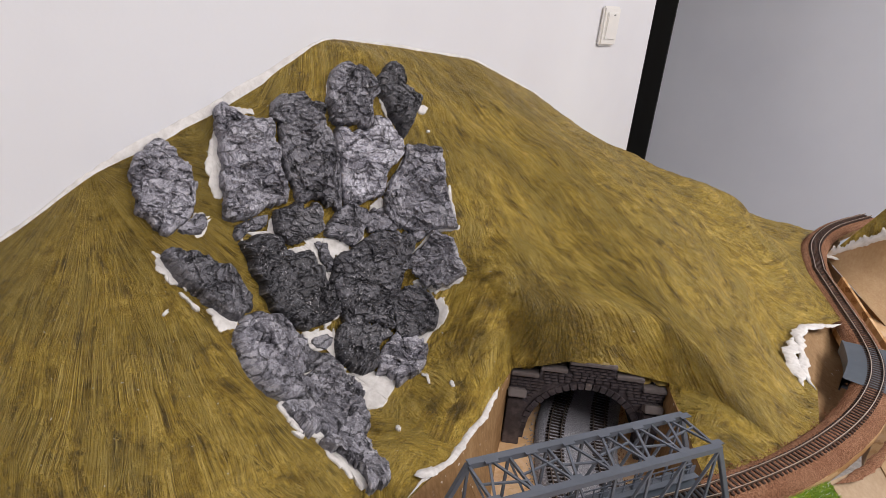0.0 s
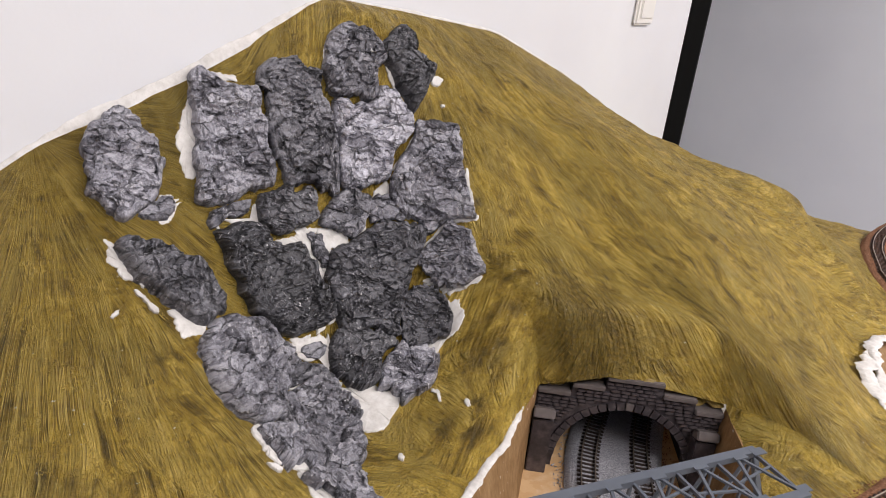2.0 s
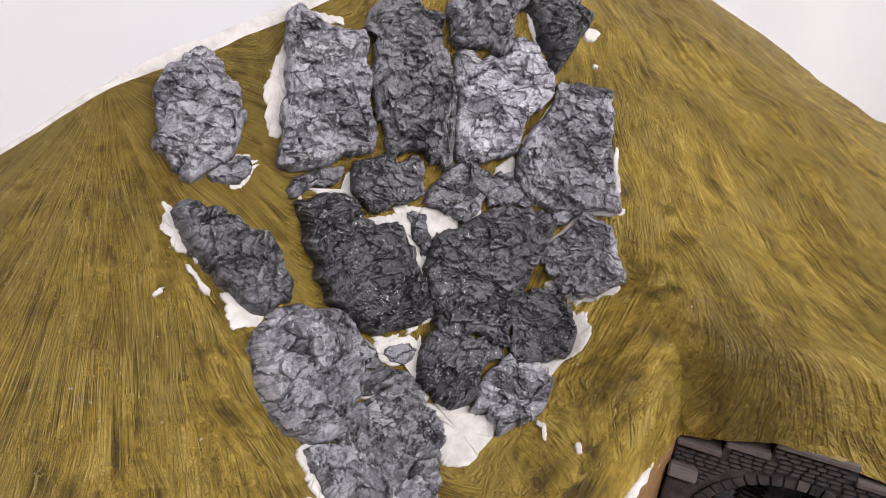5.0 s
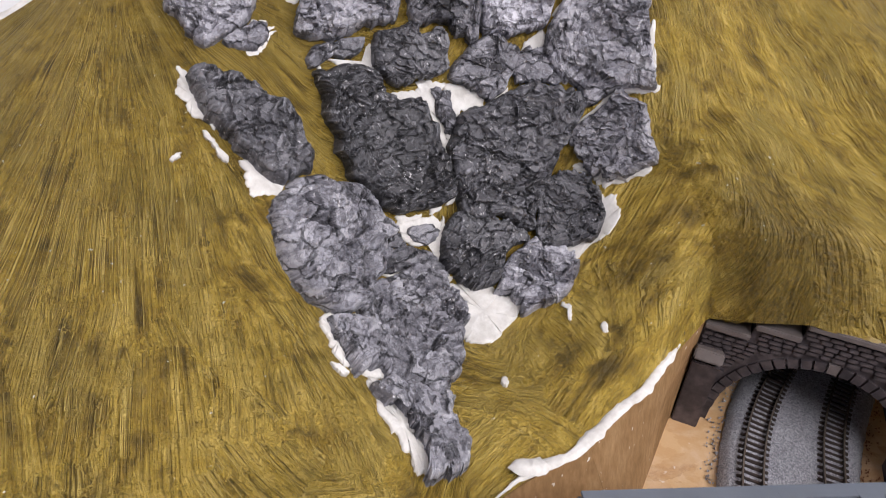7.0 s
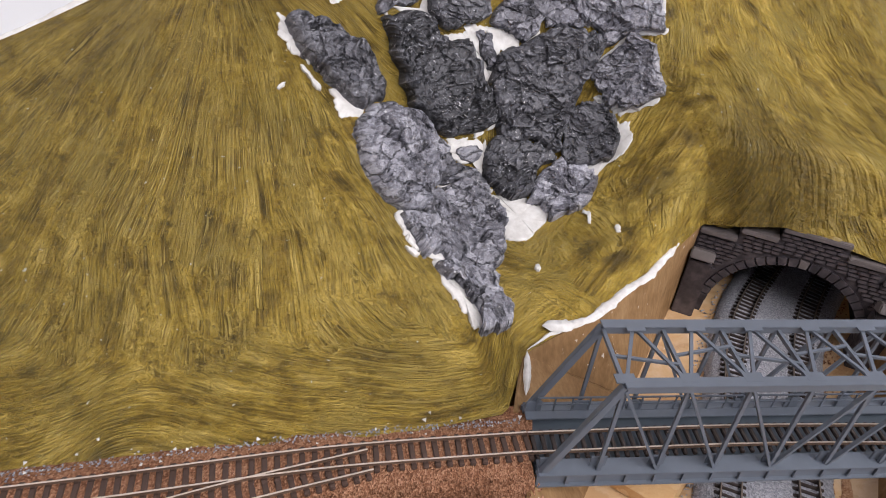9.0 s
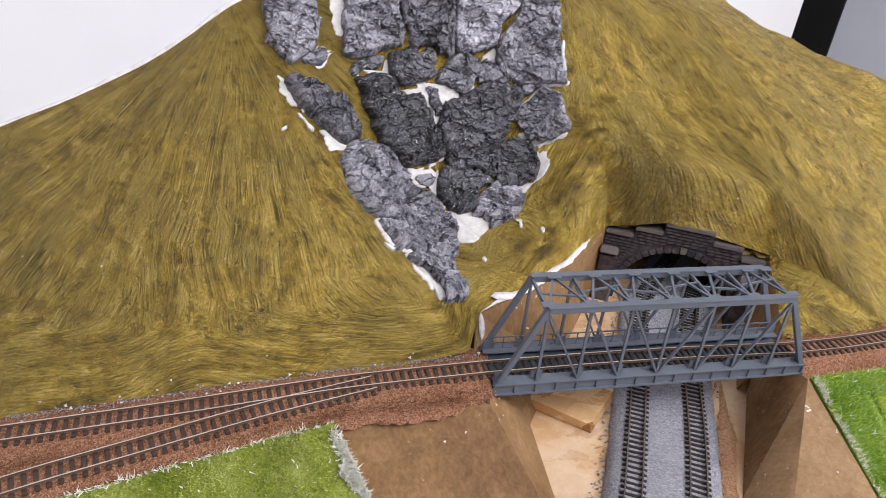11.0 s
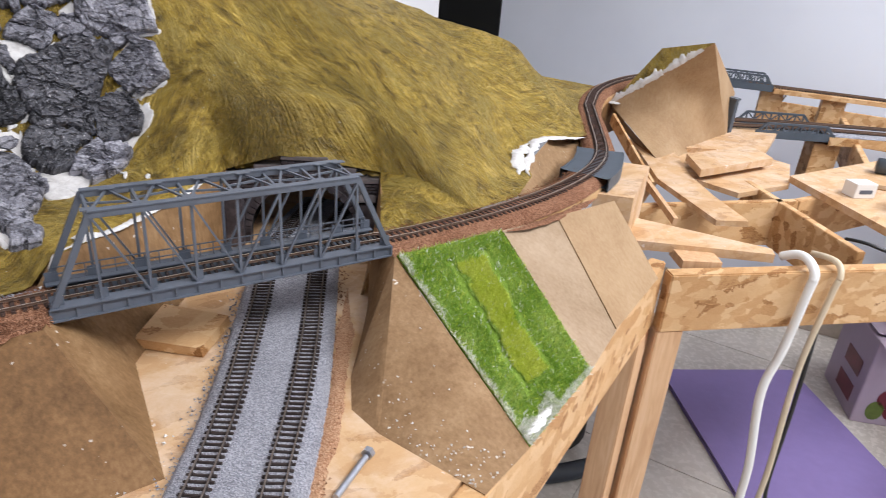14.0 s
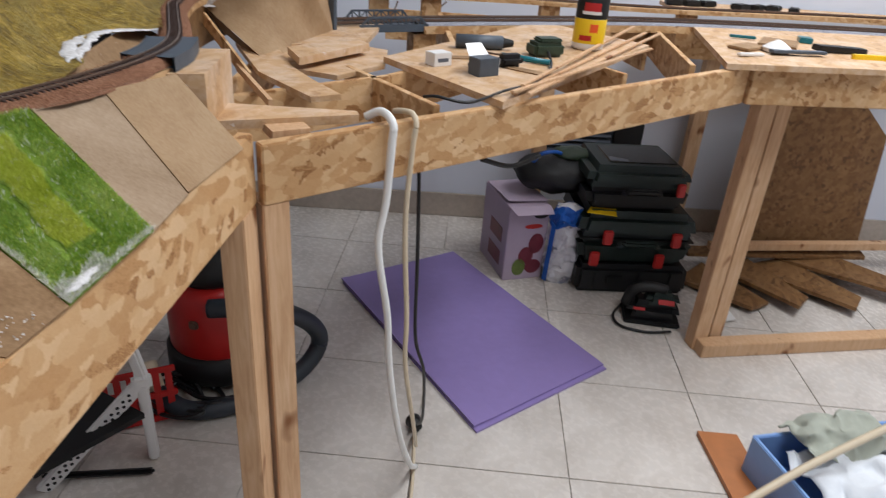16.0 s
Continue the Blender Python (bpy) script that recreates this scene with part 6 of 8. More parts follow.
rock([(0.4722, 0.5605), (0.4777, 0.5655), (0.4821, 0.5520), (0.4798, 0.5447), (0.4732, 0.5452), (0.4715, 0.5518)], 0.005, 0.66, "small mid-grey cast plaster rock set on the painted slope")
filler([(0.3978, 0.8218), (0.4080, 0.8342), (0.4157, 0.8435), (0.4240, 0.8383), (0.4247, 0.8302), (0.4291, 0.8297), (0.4248, 0.8233), (0.4292, 0.8230), (0.4242, 0.8172), (0.4223, 0.8060), (0.4177, 0.7936), (0.4123, 0.7875), (0.4070, 0.7965), (0.4007, 0.8089)])
filler([(0.4582, 0.9911), (0.4565, 0.9669), (0.4549, 0.9463), (0.4533, 0.9221), (0.4500, 0.8937), (0.4449, 0.8509), (0.4351, 0.8580), (0.4339, 0.8742), (0.4337, 0.8847), (0.4371, 0.8903), (0.4347, 0.9064), (0.4371, 0.9208), (0.4414, 0.9323), (0.4445, 0.9435), (0.4505, 0.9577), (0.4539, 0.9732)])
filler([(0.4740, 0.9852), (0.4819, 0.9693), (0.4926, 0.9498), (0.4934, 0.9408), (0.4843, 0.9545), (0.4777, 0.9712)])
filler([(0.6548, 0.7090), (0.6622, 0.7229), (0.6700, 0.7281), (0.6728, 0.7204), (0.6681, 0.7047), (0.6606, 0.6954), (0.6555, 0.6971)])
filler([(0.6498, 0.6462), (0.6541, 0.6496), (0.6539, 0.6435), (0.6494, 0.6392)])
filler([(0.6078, 0.7671), (0.6039, 0.7399), (0.6051, 0.7143), (0.6056, 0.6940), (0.6071, 0.6845), (0.6038, 0.6880), (0.6021, 0.7095), (0.6012, 0.7321), (0.6037, 0.7562)])
filler([(0.5545, 0.8422), (0.5603, 0.8585), (0.5633, 0.8628), (0.5592, 0.8432), (0.5542, 0.8323)])
filler([(0.5821, 0.6148), (0.5892, 0.6110), (0.5990, 0.6108), (0.6067, 0.6113), (0.6049, 0.6036), (0.5969, 0.6056), (0.5895, 0.6043), (0.5825, 0.6081)])
filler([(0.6428, 0.5009), (0.6451, 0.4965), (0.6403, 0.4665), (0.6323, 0.4248), (0.6285, 0.4256), (0.6334, 0.4584)])
filler([(0.6050, 0.4511), (0.6134, 0.4328), (0.6209, 0.4146), (0.6316, 0.3969), (0.6276, 0.3910), (0.6188, 0.3983), (0.6112, 0.4172), (0.6063, 0.4394)])
filler([(0.5755, 0.4441), (0.5785, 0.4278), (0.5839, 0.3746), (0.5887, 0.3319), (0.5952, 0.2988), (0.6042, 0.2759), (0.5991, 0.2560), (0.5941, 0.2667), (0.5910, 0.2893), (0.5865, 0.3204), (0.5827, 0.3409), (0.5809, 0.3707), (0.5791, 0.4086), (0.5758, 0.4312)])
filler([(0.5820, 0.3589), (0.5805, 0.3364), (0.5833, 0.3161), (0.5826, 0.2844), (0.5781, 0.2679), (0.5734, 0.2696), (0.5717, 0.2767), (0.5680, 0.2877), (0.5629, 0.3038), (0.5579, 0.3159), (0.5545, 0.3541), (0.5576, 0.3612), (0.5643, 0.3253), (0.5693, 0.3058), (0.5741, 0.3123), (0.5777, 0.3306)])
filler([(0.5556, 0.3481), (0.5580, 0.3168), (0.5565, 0.2975), (0.5497, 0.2871), (0.5425, 0.2758), (0.5370, 0.2798), (0.5293, 0.2990), (0.5219, 0.3093), (0.5251, 0.3189), (0.5368, 0.3002), (0.5450, 0.2914), (0.5543, 0.3087)])
filler([(0.5820, 0.4768), (0.5845, 0.4737), (0.5889, 0.4666), (0.5952, 0.4516), (0.6046, 0.4412), (0.6056, 0.4325), (0.5976, 0.4380), (0.5896, 0.4549)])
filler([(0.5628, 0.6316), (0.5678, 0.6335), (0.5748, 0.6253), (0.5773, 0.6150), (0.5760, 0.6079), (0.5722, 0.6134), (0.5717, 0.6034), (0.5685, 0.6040), (0.5744, 0.5817), (0.5764, 0.5612), (0.5716, 0.5767), (0.5672, 0.6025), (0.5614, 0.6239)])
filler([(0.5799, 0.5736), (0.5821, 0.5570), (0.5848, 0.5346), (0.5827, 0.5358), (0.5800, 0.5529), (0.5783, 0.5667)])
filler([(0.5501, 0.6784), (0.5555, 0.6604), (0.5607, 0.6396), (0.5613, 0.6339), (0.5586, 0.6427), (0.5536, 0.6601)])
filler([(0.5397, 0.6245), (0.5456, 0.6247), (0.5524, 0.6191), (0.5528, 0.6146), (0.5477, 0.6184), (0.5420, 0.6204), (0.5372, 0.6229), (0.5309, 0.6371)])
filler([(0.5208, 0.6895), (0.5287, 0.6723), (0.5350, 0.6544), (0.5382, 0.6393), (0.5376, 0.6269), (0.5306, 0.6344), (0.5244, 0.6469), (0.5201, 0.6428), (0.5164, 0.6298), (0.5129, 0.6497), (0.5148, 0.6670), (0.5179, 0.6802)])
filler([(0.5059, 0.5637), (0.5070, 0.5455), (0.5041, 0.5276), (0.5015, 0.5371), (0.5021, 0.5499)])
filler([(0.3743, 0.7868), (0.3774, 0.7782), (0.3790, 0.7572), (0.3823, 0.7365), (0.3826, 0.7198), (0.3862, 0.7015), (0.3900, 0.6828), (0.3900, 0.6722), (0.3877, 0.6746), (0.3834, 0.6928), (0.3773, 0.7143), (0.3738, 0.7297), (0.3737, 0.7554), (0.3760, 0.7691)])
filler([(0.3853, 0.6735), (0.3868, 0.6623), (0.3907, 0.6454), (0.3947, 0.6370), (0.3933, 0.6287), (0.3893, 0.6399), (0.3863, 0.6569), (0.3841, 0.6692)])
filler([(0.3976, 0.6266), (0.4021, 0.6298), (0.4058, 0.6289), (0.4114, 0.6201), (0.4186, 0.6151), (0.4233, 0.6171), (0.4173, 0.5959), (0.4127, 0.5759), (0.4079, 0.5776), (0.4031, 0.5752), (0.4019, 0.5870), (0.4000, 0.5966), (0.3989, 0.6086)])
filler([(0.3700, 0.6388), (0.3725, 0.6467), (0.3740, 0.6474), (0.3736, 0.6419), (0.3712, 0.6362)])
filler([(0.4554, 0.7769), (0.4653, 0.7715), (0.4730, 0.7661), (0.4783, 0.7645), (0.4779, 0.7727), (0.4797, 0.7797), (0.4828, 0.7756), (0.4813, 0.7606), (0.4828, 0.7520), (0.4825, 0.7432), (0.4790, 0.7514), (0.4728, 0.7629), (0.4632, 0.7690)])
filler([(0.4820, 0.7311), (0.4901, 0.7209), (0.5010, 0.7107), (0.5060, 0.7082), (0.5033, 0.7161), (0.5066, 0.7144), (0.5173, 0.6966), (0.5206, 0.6917), (0.5167, 0.6907), (0.5132, 0.6909), (0.5129, 0.6775), (0.5139, 0.6586), (0.5162, 0.6345), (0.5147, 0.6212), (0.5129, 0.6204), (0.5125, 0.6341), (0.5125, 0.6544), (0.5108, 0.6751), (0.5091, 0.6900), (0.5005, 0.7048), (0.4913, 0.7159)])
filler([(0.4472, 0.7706), (0.4488, 0.7747), (0.4510, 0.7722), (0.4493, 0.7595), (0.4477, 0.7593)])
filler([(0.4492, 0.7302), (0.4507, 0.7237), (0.4523, 0.7106), (0.4511, 0.7082), (0.4493, 0.7170)])
filler([(0.4983, 0.5866), (0.5039, 0.5824), (0.5074, 0.5758), (0.5054, 0.5716), (0.5005, 0.5724), (0.4993, 0.5788)])
filler([(0.5144, 0.5866), (0.5177, 0.5842), (0.5178, 0.5723), (0.5134, 0.5677), (0.5087, 0.5711), (0.5107, 0.5744), (0.5155, 0.5746)])
filler([(0.4784, 0.5783), (0.4853, 0.5798), (0.4948, 0.5782), (0.5045, 0.5581), (0.5038, 0.5294), (0.5008, 0.5003), (0.4969, 0.5164), (0.4953, 0.5352), (0.4862, 0.5436), (0.4805, 0.5561)])
filler([(0.4673, 0.5076), (0.4756, 0.5198), (0.4830, 0.5282), (0.4894, 0.5206), (0.4910, 0.5072), (0.4853, 0.5146), (0.4761, 0.5059), (0.4694, 0.5036)])
filler([(0.4787, 0.5812), (0.4788, 0.5875), (0.4841, 0.5860), (0.4950, 0.5806), (0.4955, 0.5740), (0.4869, 0.5779), (0.4804, 0.5759)])
filler([(0.4140, 0.4897), (0.4162, 0.4933), (0.4181, 0.4779), (0.4207, 0.4643), (0.4233, 0.4505), (0.4188, 0.4473), (0.4156, 0.4605), (0.4145, 0.4746)])
filler([(0.4229, 0.4153), (0.4271, 0.4333), (0.4337, 0.4447), (0.4328, 0.4312), (0.4287, 0.4226), (0.4292, 0.3981), (0.4306, 0.3820), (0.4324, 0.3543), (0.4343, 0.3363), (0.4304, 0.3409), (0.4265, 0.3583), (0.4246, 0.3774), (0.4226, 0.4000)])
filler([(0.4340, 0.3396), (0.4392, 0.3481), (0.4417, 0.3528), (0.4484, 0.3391), (0.4520, 0.3597), (0.4548, 0.3578), (0.4504, 0.3256), (0.4465, 0.3191), (0.4390, 0.3304)])
filler([(0.4242, 0.3508), (0.4265, 0.3469), (0.4287, 0.3330), (0.4266, 0.3342), (0.4244, 0.3432)])
filler([(0.4371, 0.3335), (0.4438, 0.3256), (0.4434, 0.2954), (0.4488, 0.2661), (0.4538, 0.2303), (0.4536, 0.2040), (0.4541, 0.1625), (0.4534, 0.1418), (0.4496, 0.1435), (0.4466, 0.1719), (0.4430, 0.2265), (0.4387, 0.2634), (0.4372, 0.2971)])
filler([(0.4971, 0.4880), (0.5014, 0.4885), (0.5007, 0.4687), (0.4983, 0.4681)])
filler([(0.5005, 0.4674), (0.5088, 0.4424), (0.5175, 0.4184), (0.5180, 0.3870), (0.5259, 0.3433), (0.5204, 0.3145), (0.5122, 0.3056), (0.5018, 0.2945), (0.4956, 0.3042), (0.4906, 0.3426), (0.4972, 0.3872), (0.5017, 0.4207)])
filler([(0.5385, 0.2685), (0.5393, 0.2509), (0.5371, 0.2221), (0.5339, 0.2127), (0.5359, 0.2308), (0.5369, 0.2528)])
filler([(0.5394, 0.1546), (0.5414, 0.1471), (0.5388, 0.1271), (0.5370, 0.1349)])
filler([(0.4934, 0.1973), (0.4953, 0.1881), (0.4931, 0.1757), (0.4913, 0.1805)])
filler([(0.4241, 0.3483), (0.4274, 0.3433), (0.4295, 0.3341), (0.4268, 0.3337)])

# ---- the unfinished far part of the layout ----
def osb(name, pts, depth, label, direction=(0, 0, -1), mat=None, category="board"):
    return tagged(put(name, slab(pts, depth, direction), mat or M_OSBPALE), label, category)


def joist(p, q, h=0.07, w=0.012, z=TABLE, label="OSB joist of the open table frame"):
    return tagged(put("joist", barred((p[0], p[1], z - h / 2), (q[0], q[1], z - h / 2), w, h, 0.001), M_OSB), label, "joist", "joists of the table frame")


joist((0.425, 1.05), (0.272, 1.262))
joist((0.765, 1.345), (0.60, 1.60))
joist((0.115, 1.008), (0.345, 1.212))
joist((0.345, 1.212), (0.60, 1.60))
joist((0.118, 0.99), (0.115, 1.60), z=TABLE - 0.004)
joist((0.93, 1.47), (0.99, 1.99))
joist((0.46, 1.44), (0.425, 1.93))
joist((0.425, 1.93), (0.40, 2.296), z=0.748)
joist((0.26, 2.305), (2.6, 2.36), 0.09, 0.012, 0.748, "long OSB rail at the back of the table")
joist((0.60, 1.60), (0.99, 1.99))
joist((0.99, 1.99), (0.93, 2.31), z=0.748)
joist((1.30, 1.60), (1.325, 2.02))
joist((1.325, 2.02), (1.34, 2.32), z=0.748)
joist((0.70, 1.74), (0.66, 2.30), z=0.746)
osb("board_strip", [(0.160, 0.872, 0.812), (0.150, 0.952, 0.812), (0.322, 0.962, 0.810), (0.327, 0.946, 0.810)], 0.011, "tapering OSB offcut across the table corner")
osb("board_strip", [(0.235, 0.872, 0.805), (0.215, 0.905, 0.805), (0.262, 0.918, 0.805), (0.275, 0.895, 0.805)], 0.011, "small pale plywood offcut in the frame corner", mat=M_PINE)
osb("plywood_sheet", [(0.06, 1.36, 0.806), (0.151, 1.152, 0.806), (0.252, 1.028, 0.806), (0.290, 1.052, 0.806), (0.235, 1.13, 0.806), (0.19, 1.206, 0.806), (0.13, 1.37, 0.806)], 0.008, "jagged pale plywood sheet lying on the joists")
osb("plywood_sheet", [(0.172, 1.268, 0.822), (0.262, 1.415, 0.820), (0.300, 1.352, 0.820), (0.206, 1.192, 0.822)], 0.012, "loose OSB offcut lying on the plywood")
osb("plywood_sheet", [(0.16, 1.36, 0.808), (0.12, 1.62, 0.808), (0.30, 1.66, 0.808), (0.285, 1.43, 0.808)], 0.010, "broad plywood offcut under the far bridge")
tagged(put("timber_strip", barred((0.046, 1.245, 0.862), (0.150, 1.105, 0.806), 0.004, 0.020), M_OSB), "thin plywood strip leaning on the frame", "strip")
tagged(put("timber_strip", barred((0.125, 1.135, 0.815), (0.205, 0.995, 0.803), 0.006, 0.010), M_PINE), "thin pale batten leaning across the frame corner", "strip")
osb("support_block", [(0.128, 0.838, 0.872), (0.170, 0.850, 0.872), (0.160, 0.985, 0.872), (0.118, 0.975, 0.872)], 0.075, "OSB block carrying the curved trackbed", category="block")


def track_plate():
    """The short dark plastic bridge plate with upturned sides under the curved track."""
    line = [(0.1115, 0.848, 0.8866), (0.1125, 0.87, 0.8866), (0.112, 0.90, 0.8866), (0.105, 0.938, 0.8866), (0.0995, 0.958, 0.8866)]
    pl = thing("track_bridge_plate", "short dark blue-grey plastic bridge under the curved track", "model bridge")
    part("deck", ribbon(line, [(-0.0270, -0.010), (-0.0270, 0.0010), (0.0270, 0.0010), (0.0270, -0.010), (-0.0270, -0.010)], 10), M_DECK, pl)
    for s in (-1, 1):
        part("side", ribbon(line, [(s * 0.0270, -0.014), (s * 0.0270, 0.0018), (s * 0.0292, 0.0018), (s * 0.0292, -0.014), (s * 0.0270, -0.014)], 10), M_DECK, pl)


track_plate()
# Browner card than pale card, putting the hollow's inner shade into its colour.
card("card_bank", [(0.052, 0.770, 0.884), (0.022, 1.035, 0.888), (0.108, 1.035, 0.846), (0.114, 0.770, 0.846)], M_CARD, "brown card hollow under the little bridge", sag=0.012)

mound2 = thing("card_mound", "bare brown card mound with a grass-painted back beside the track", "model hill")
L2, T2, B2, R2, RB2, G2 = (0.012, 1.362, 0.860), (0.168, 1.336, 0.991), (0.139, 1.250, 0.800), (0.202, 1.582, 0.877), (0.212, 1.535, 0.787), (0.0765, 1.402, 0.9630)


def facet(a, b, c, d, lump=0.003):
    bm = bmesh.new()
    a, b, c, d = map(Vector, (a, b, c, d))
    k, rows = 16, []
    uv = bm.loops.layers.uv.new("UVMap")
    for i in range(k + 1):
        row = []
        for j in range(k + 1):
            p = a.lerp(b, i / k).lerp(d.lerp(c, i / k), j / k)
            e = min(1, 6 * i / k, 6 * (1 - i / k), 6 * j / k, 6 * (1 - j / k))
            row.append(bm.verts.new(p + Vector((1, -1, 0.3)) * e * lump * noise.noise(p * 16)))
        rows.append(row)
    for i in range(k):
        for j in range(k):
            f = bm.faces.new((rows[i][j], rows[i + 1][j], rows[i + 1][j + 1], rows[i][j + 1]))
            for l in f.loops:
                l[uv].uv = (l.vert.co.y, l.vert.co.z + l.vert.co.x)
    bmesh.ops.remove_doubles(bm, verts=bm.verts, dist=1e-6)
    bmesh.ops.recalc_face_normals(bm, faces=bm.faces)
    return bm


part("card_face", facet(L2, T2, RB2, B2, 0.007), M_CARDMOUND, mound2, "bare brown card", True)
part("card_face", facet(T2, R2, RB2, RB2), M_CARDMOUND, mound2, "bare brown card", True)
part("grass_face", facet(L2, T2, G2, G2), M_GRASS, mound2, "olive painted grass slope", True)
part("grass_face", facet(L2, G2, (0.09, 1.52, 0.93), (0.03, 1.46, 0.862)), M_GRASS, mound2, "olive painted grass slope", True)
part("grass_face", facet(G2, T2, (0.16, 1.47, 0.945), (0.09, 1.52, 0.93)), M_GRASS, mound2, "olive painted grass slope", True)
part("grass_face", facet(T2, R2, (0.12, 1.66, 0.86), (0.09, 1.52, 0.93)), M_GRASS, mound2, "olive painted grass slope", True)
# Inner face takes the darker card, so its shade sits in the colour.
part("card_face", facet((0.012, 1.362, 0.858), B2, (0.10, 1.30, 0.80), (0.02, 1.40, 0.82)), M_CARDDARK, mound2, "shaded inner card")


def edge_filler(a, b, inner, half, seed, label):
    """A torn band of white filler lying on a slope along its upper edge a to b."""
    a, b, inner = Vector(a), Vector(b), Vector(inner)
    run = (b - a).normalized()
    inward = inner - a
    inward = (inward - run * inward.dot(run)).normalized()
    up = run.cross(inward)
    up = up if up.z > 0 else -up
    bm, rows, n = bmesh.new(), [], 130
    for i in range(n + 1):
        f = i / n
        p = a.lerp(b, f)
        q = Vector((f * 9, seed, 0))
        width = half * min(1, 12 * f, 10 * (1 - f)) * max(0.12, 0.85 + 1.0 * noise.noise(q) + 0.9 * noise.noise(q * 4.3))
        row = []
        for k in (-0.12, 0.0, 0.25, 0.55, 0.8, 1.0):
            lift = 0.0015 + 0.0022 * math.sqrt(max(0.0, 1 - k * k)) + 0.0012 * noise.noise(q * 7 + Vector((0, 0, 4 * k)))
            row.append(bm.verts.new(p + inward * width * k + up * (lift if 0 <= k < 1 else -0.003)))
        rows.append(row)
    for r, t in zip(rows, rows[1:]):
        for k in range(5):
            bm.faces.new((r[k], t[k], t[k + 1], r[k + 1]))
    bmesh.ops.recalc_face_normals(bm, faces=bm.faces)
    return tagged(put("filler_plaster", bm, M_PLASTER, smooth=True), label, "plaster", "filler on the mountain")


edge_filler(L2, Vector(L2).lerp(Vector(T2), 0.90), G2, 0.014, 2.7, "ragged white filler along the card mound's edge")
blot([(0.0, 1.352, 0.862), (0.014, 1.356, 0.864), (0.034, 1.348, 0.866)], 0.008, 0.002, 79.0, "white filler at the card mound's corner", ragged=0.9)


def small_portal():
    po = thing("tunnel_portal", "narrow grey plastic tunnel portal behind the card mound", "tunnel portal", m=pose(0.186, 1.500, 0.787, 0, 0, 65))
    part("wall_face", boxed(pose(0.045, 0, 0.042), (0.012, 0.020, 0.084), 0.001), M_DECK, po)
    part("coping", boxed(pose(0.045, 0, 0.0855), (0.016, 0.024, 0.004), 0.0008), M_STEEL, po)


small_portal()


def deck(points, half, z_thick, label):
    return tagged(put("trackbed_board", ribbon(points, [(-half, -z_thick), (-half, 0), (half, 0), (half, -z_thick), (-half, -z_thick)], 14), M_OSB), label, "board")


UPPER = [(0.20, 1.98, 0.834), (0.262, 1.985, 0.834), (0.60, 2.03, 0.835), (1.0, 2.03, 0.837), (1.6, 2.12, 0.84), (2.6, 2.25, 0.84)]
LOWER = [(0.20, 1.60, 0.806), (0.372, 1.695, 0.808), (0.69, 1.83, 0.810), (1.06, 1.95, 0.812), (1.75, 2.05, 0.812), (2.6, 2.1, 0.812)]
deck(UPPER[1:], 0.024, 0.010, "raised OSB trackbed along the wall")
deck(LOWER[1:], 0.050, 0.016, "OSB trackbed of the lower double line")
for off in (-0.023, 0.023):
    line = [(x - off * 0.4, y + off * 0.9, z + 0.0105) for x, y, z in LOWER]
    ob = thing("model_track", "grey double track running along the far trackbed", "model track", "tracks of the layout")
    for s in (-1, 1):
        part("rail", ribbon(line, [(s * GAUGE / 2 - 0.0009, -0.003), (s * GAUGE / 2 - 0.0009, 0), (s * GAUGE / 2 + 0.0009, 0), (s * GAUGE / 2 + 0.0009, -0.003)], 10), M_RAIL, ob)
    bm = bmesh.new()
    for p, d in evenly(spline(line, 12), 0.0065):
        box(bm, Matrix.Translation(p - Vector((0, 0, 0.0042))) @ pose(0, 0, 0, 0, 0, math.degrees(math.atan2(d.y, d.x))), (0.0028, 0.019, 0.0022))
    tagged(part("sleeper_strip", bm, M_SLEEPER, ob), kind="stuff")
tagged(put("ballast", ribbon([(x, y, z + 0.006) for x, y, z in LOWER[1:]], [(-0.046, -0.005), (-0.040, 0), (0, 0), (0.040, 0), (0.046, -0.005)], 14), M_STONES), "pale grey ballast on the far double trackbed", "trackbed")
ob = thing("model_track", "single track along the raised trackbed by the wall", "model track", "tracks of the layout")
for s in (-1, 1):
    part("rail", ribbon([(x, y, z + 0.006) for x, y, z in UPPER], [(s * GAUGE / 2 - 0.0009, -0.003), (s * GAUGE / 2 - 0.0009, 0), (s * GAUGE / 2 + 0.0009, 0), (s * GAUGE / 2 + 0.0009, -0.003)], 10), M_RAIL, ob)
bm = bmesh.new()
for p, d in evenly(spline([(x, y, z + 0.0018) for x, y, z in UPPER], 12), 0.0065):
    box(bm, Matrix.Translation(p) @ pose(0, 0, 0, 0, 0, math.degrees(math.atan2(d.y, d.x))), (0.0028, 0.019, 0.0022))
tagged(part("sleeper_strip", bm, M_SLEEPER, ob), kind="stuff")

for x, y, z in ((0.262, 2.0, 0.824), (0.40, 2.012, 0.824), (0.72, 2.035, 0.825), (1.1, 2.05, 0.827)):
    tagged(put("support_pier", boxed(pose(x, y, z - 0.045, 0, 0, 8), (0.052, 0.03, 0.09), 0.001), M_OSB), "OSB pier carrying the raised trackbed", "pier", "piers under the trackbeds")
tagged(put("support_pier", boxed(pose(0.385, 1.69, 0.745, 0, 0, 20), (0.052, 0.05, 0.09), 0.001), M_OSB), "OSB pier carrying the lower trackbed", "pier", "piers under the trackbeds")


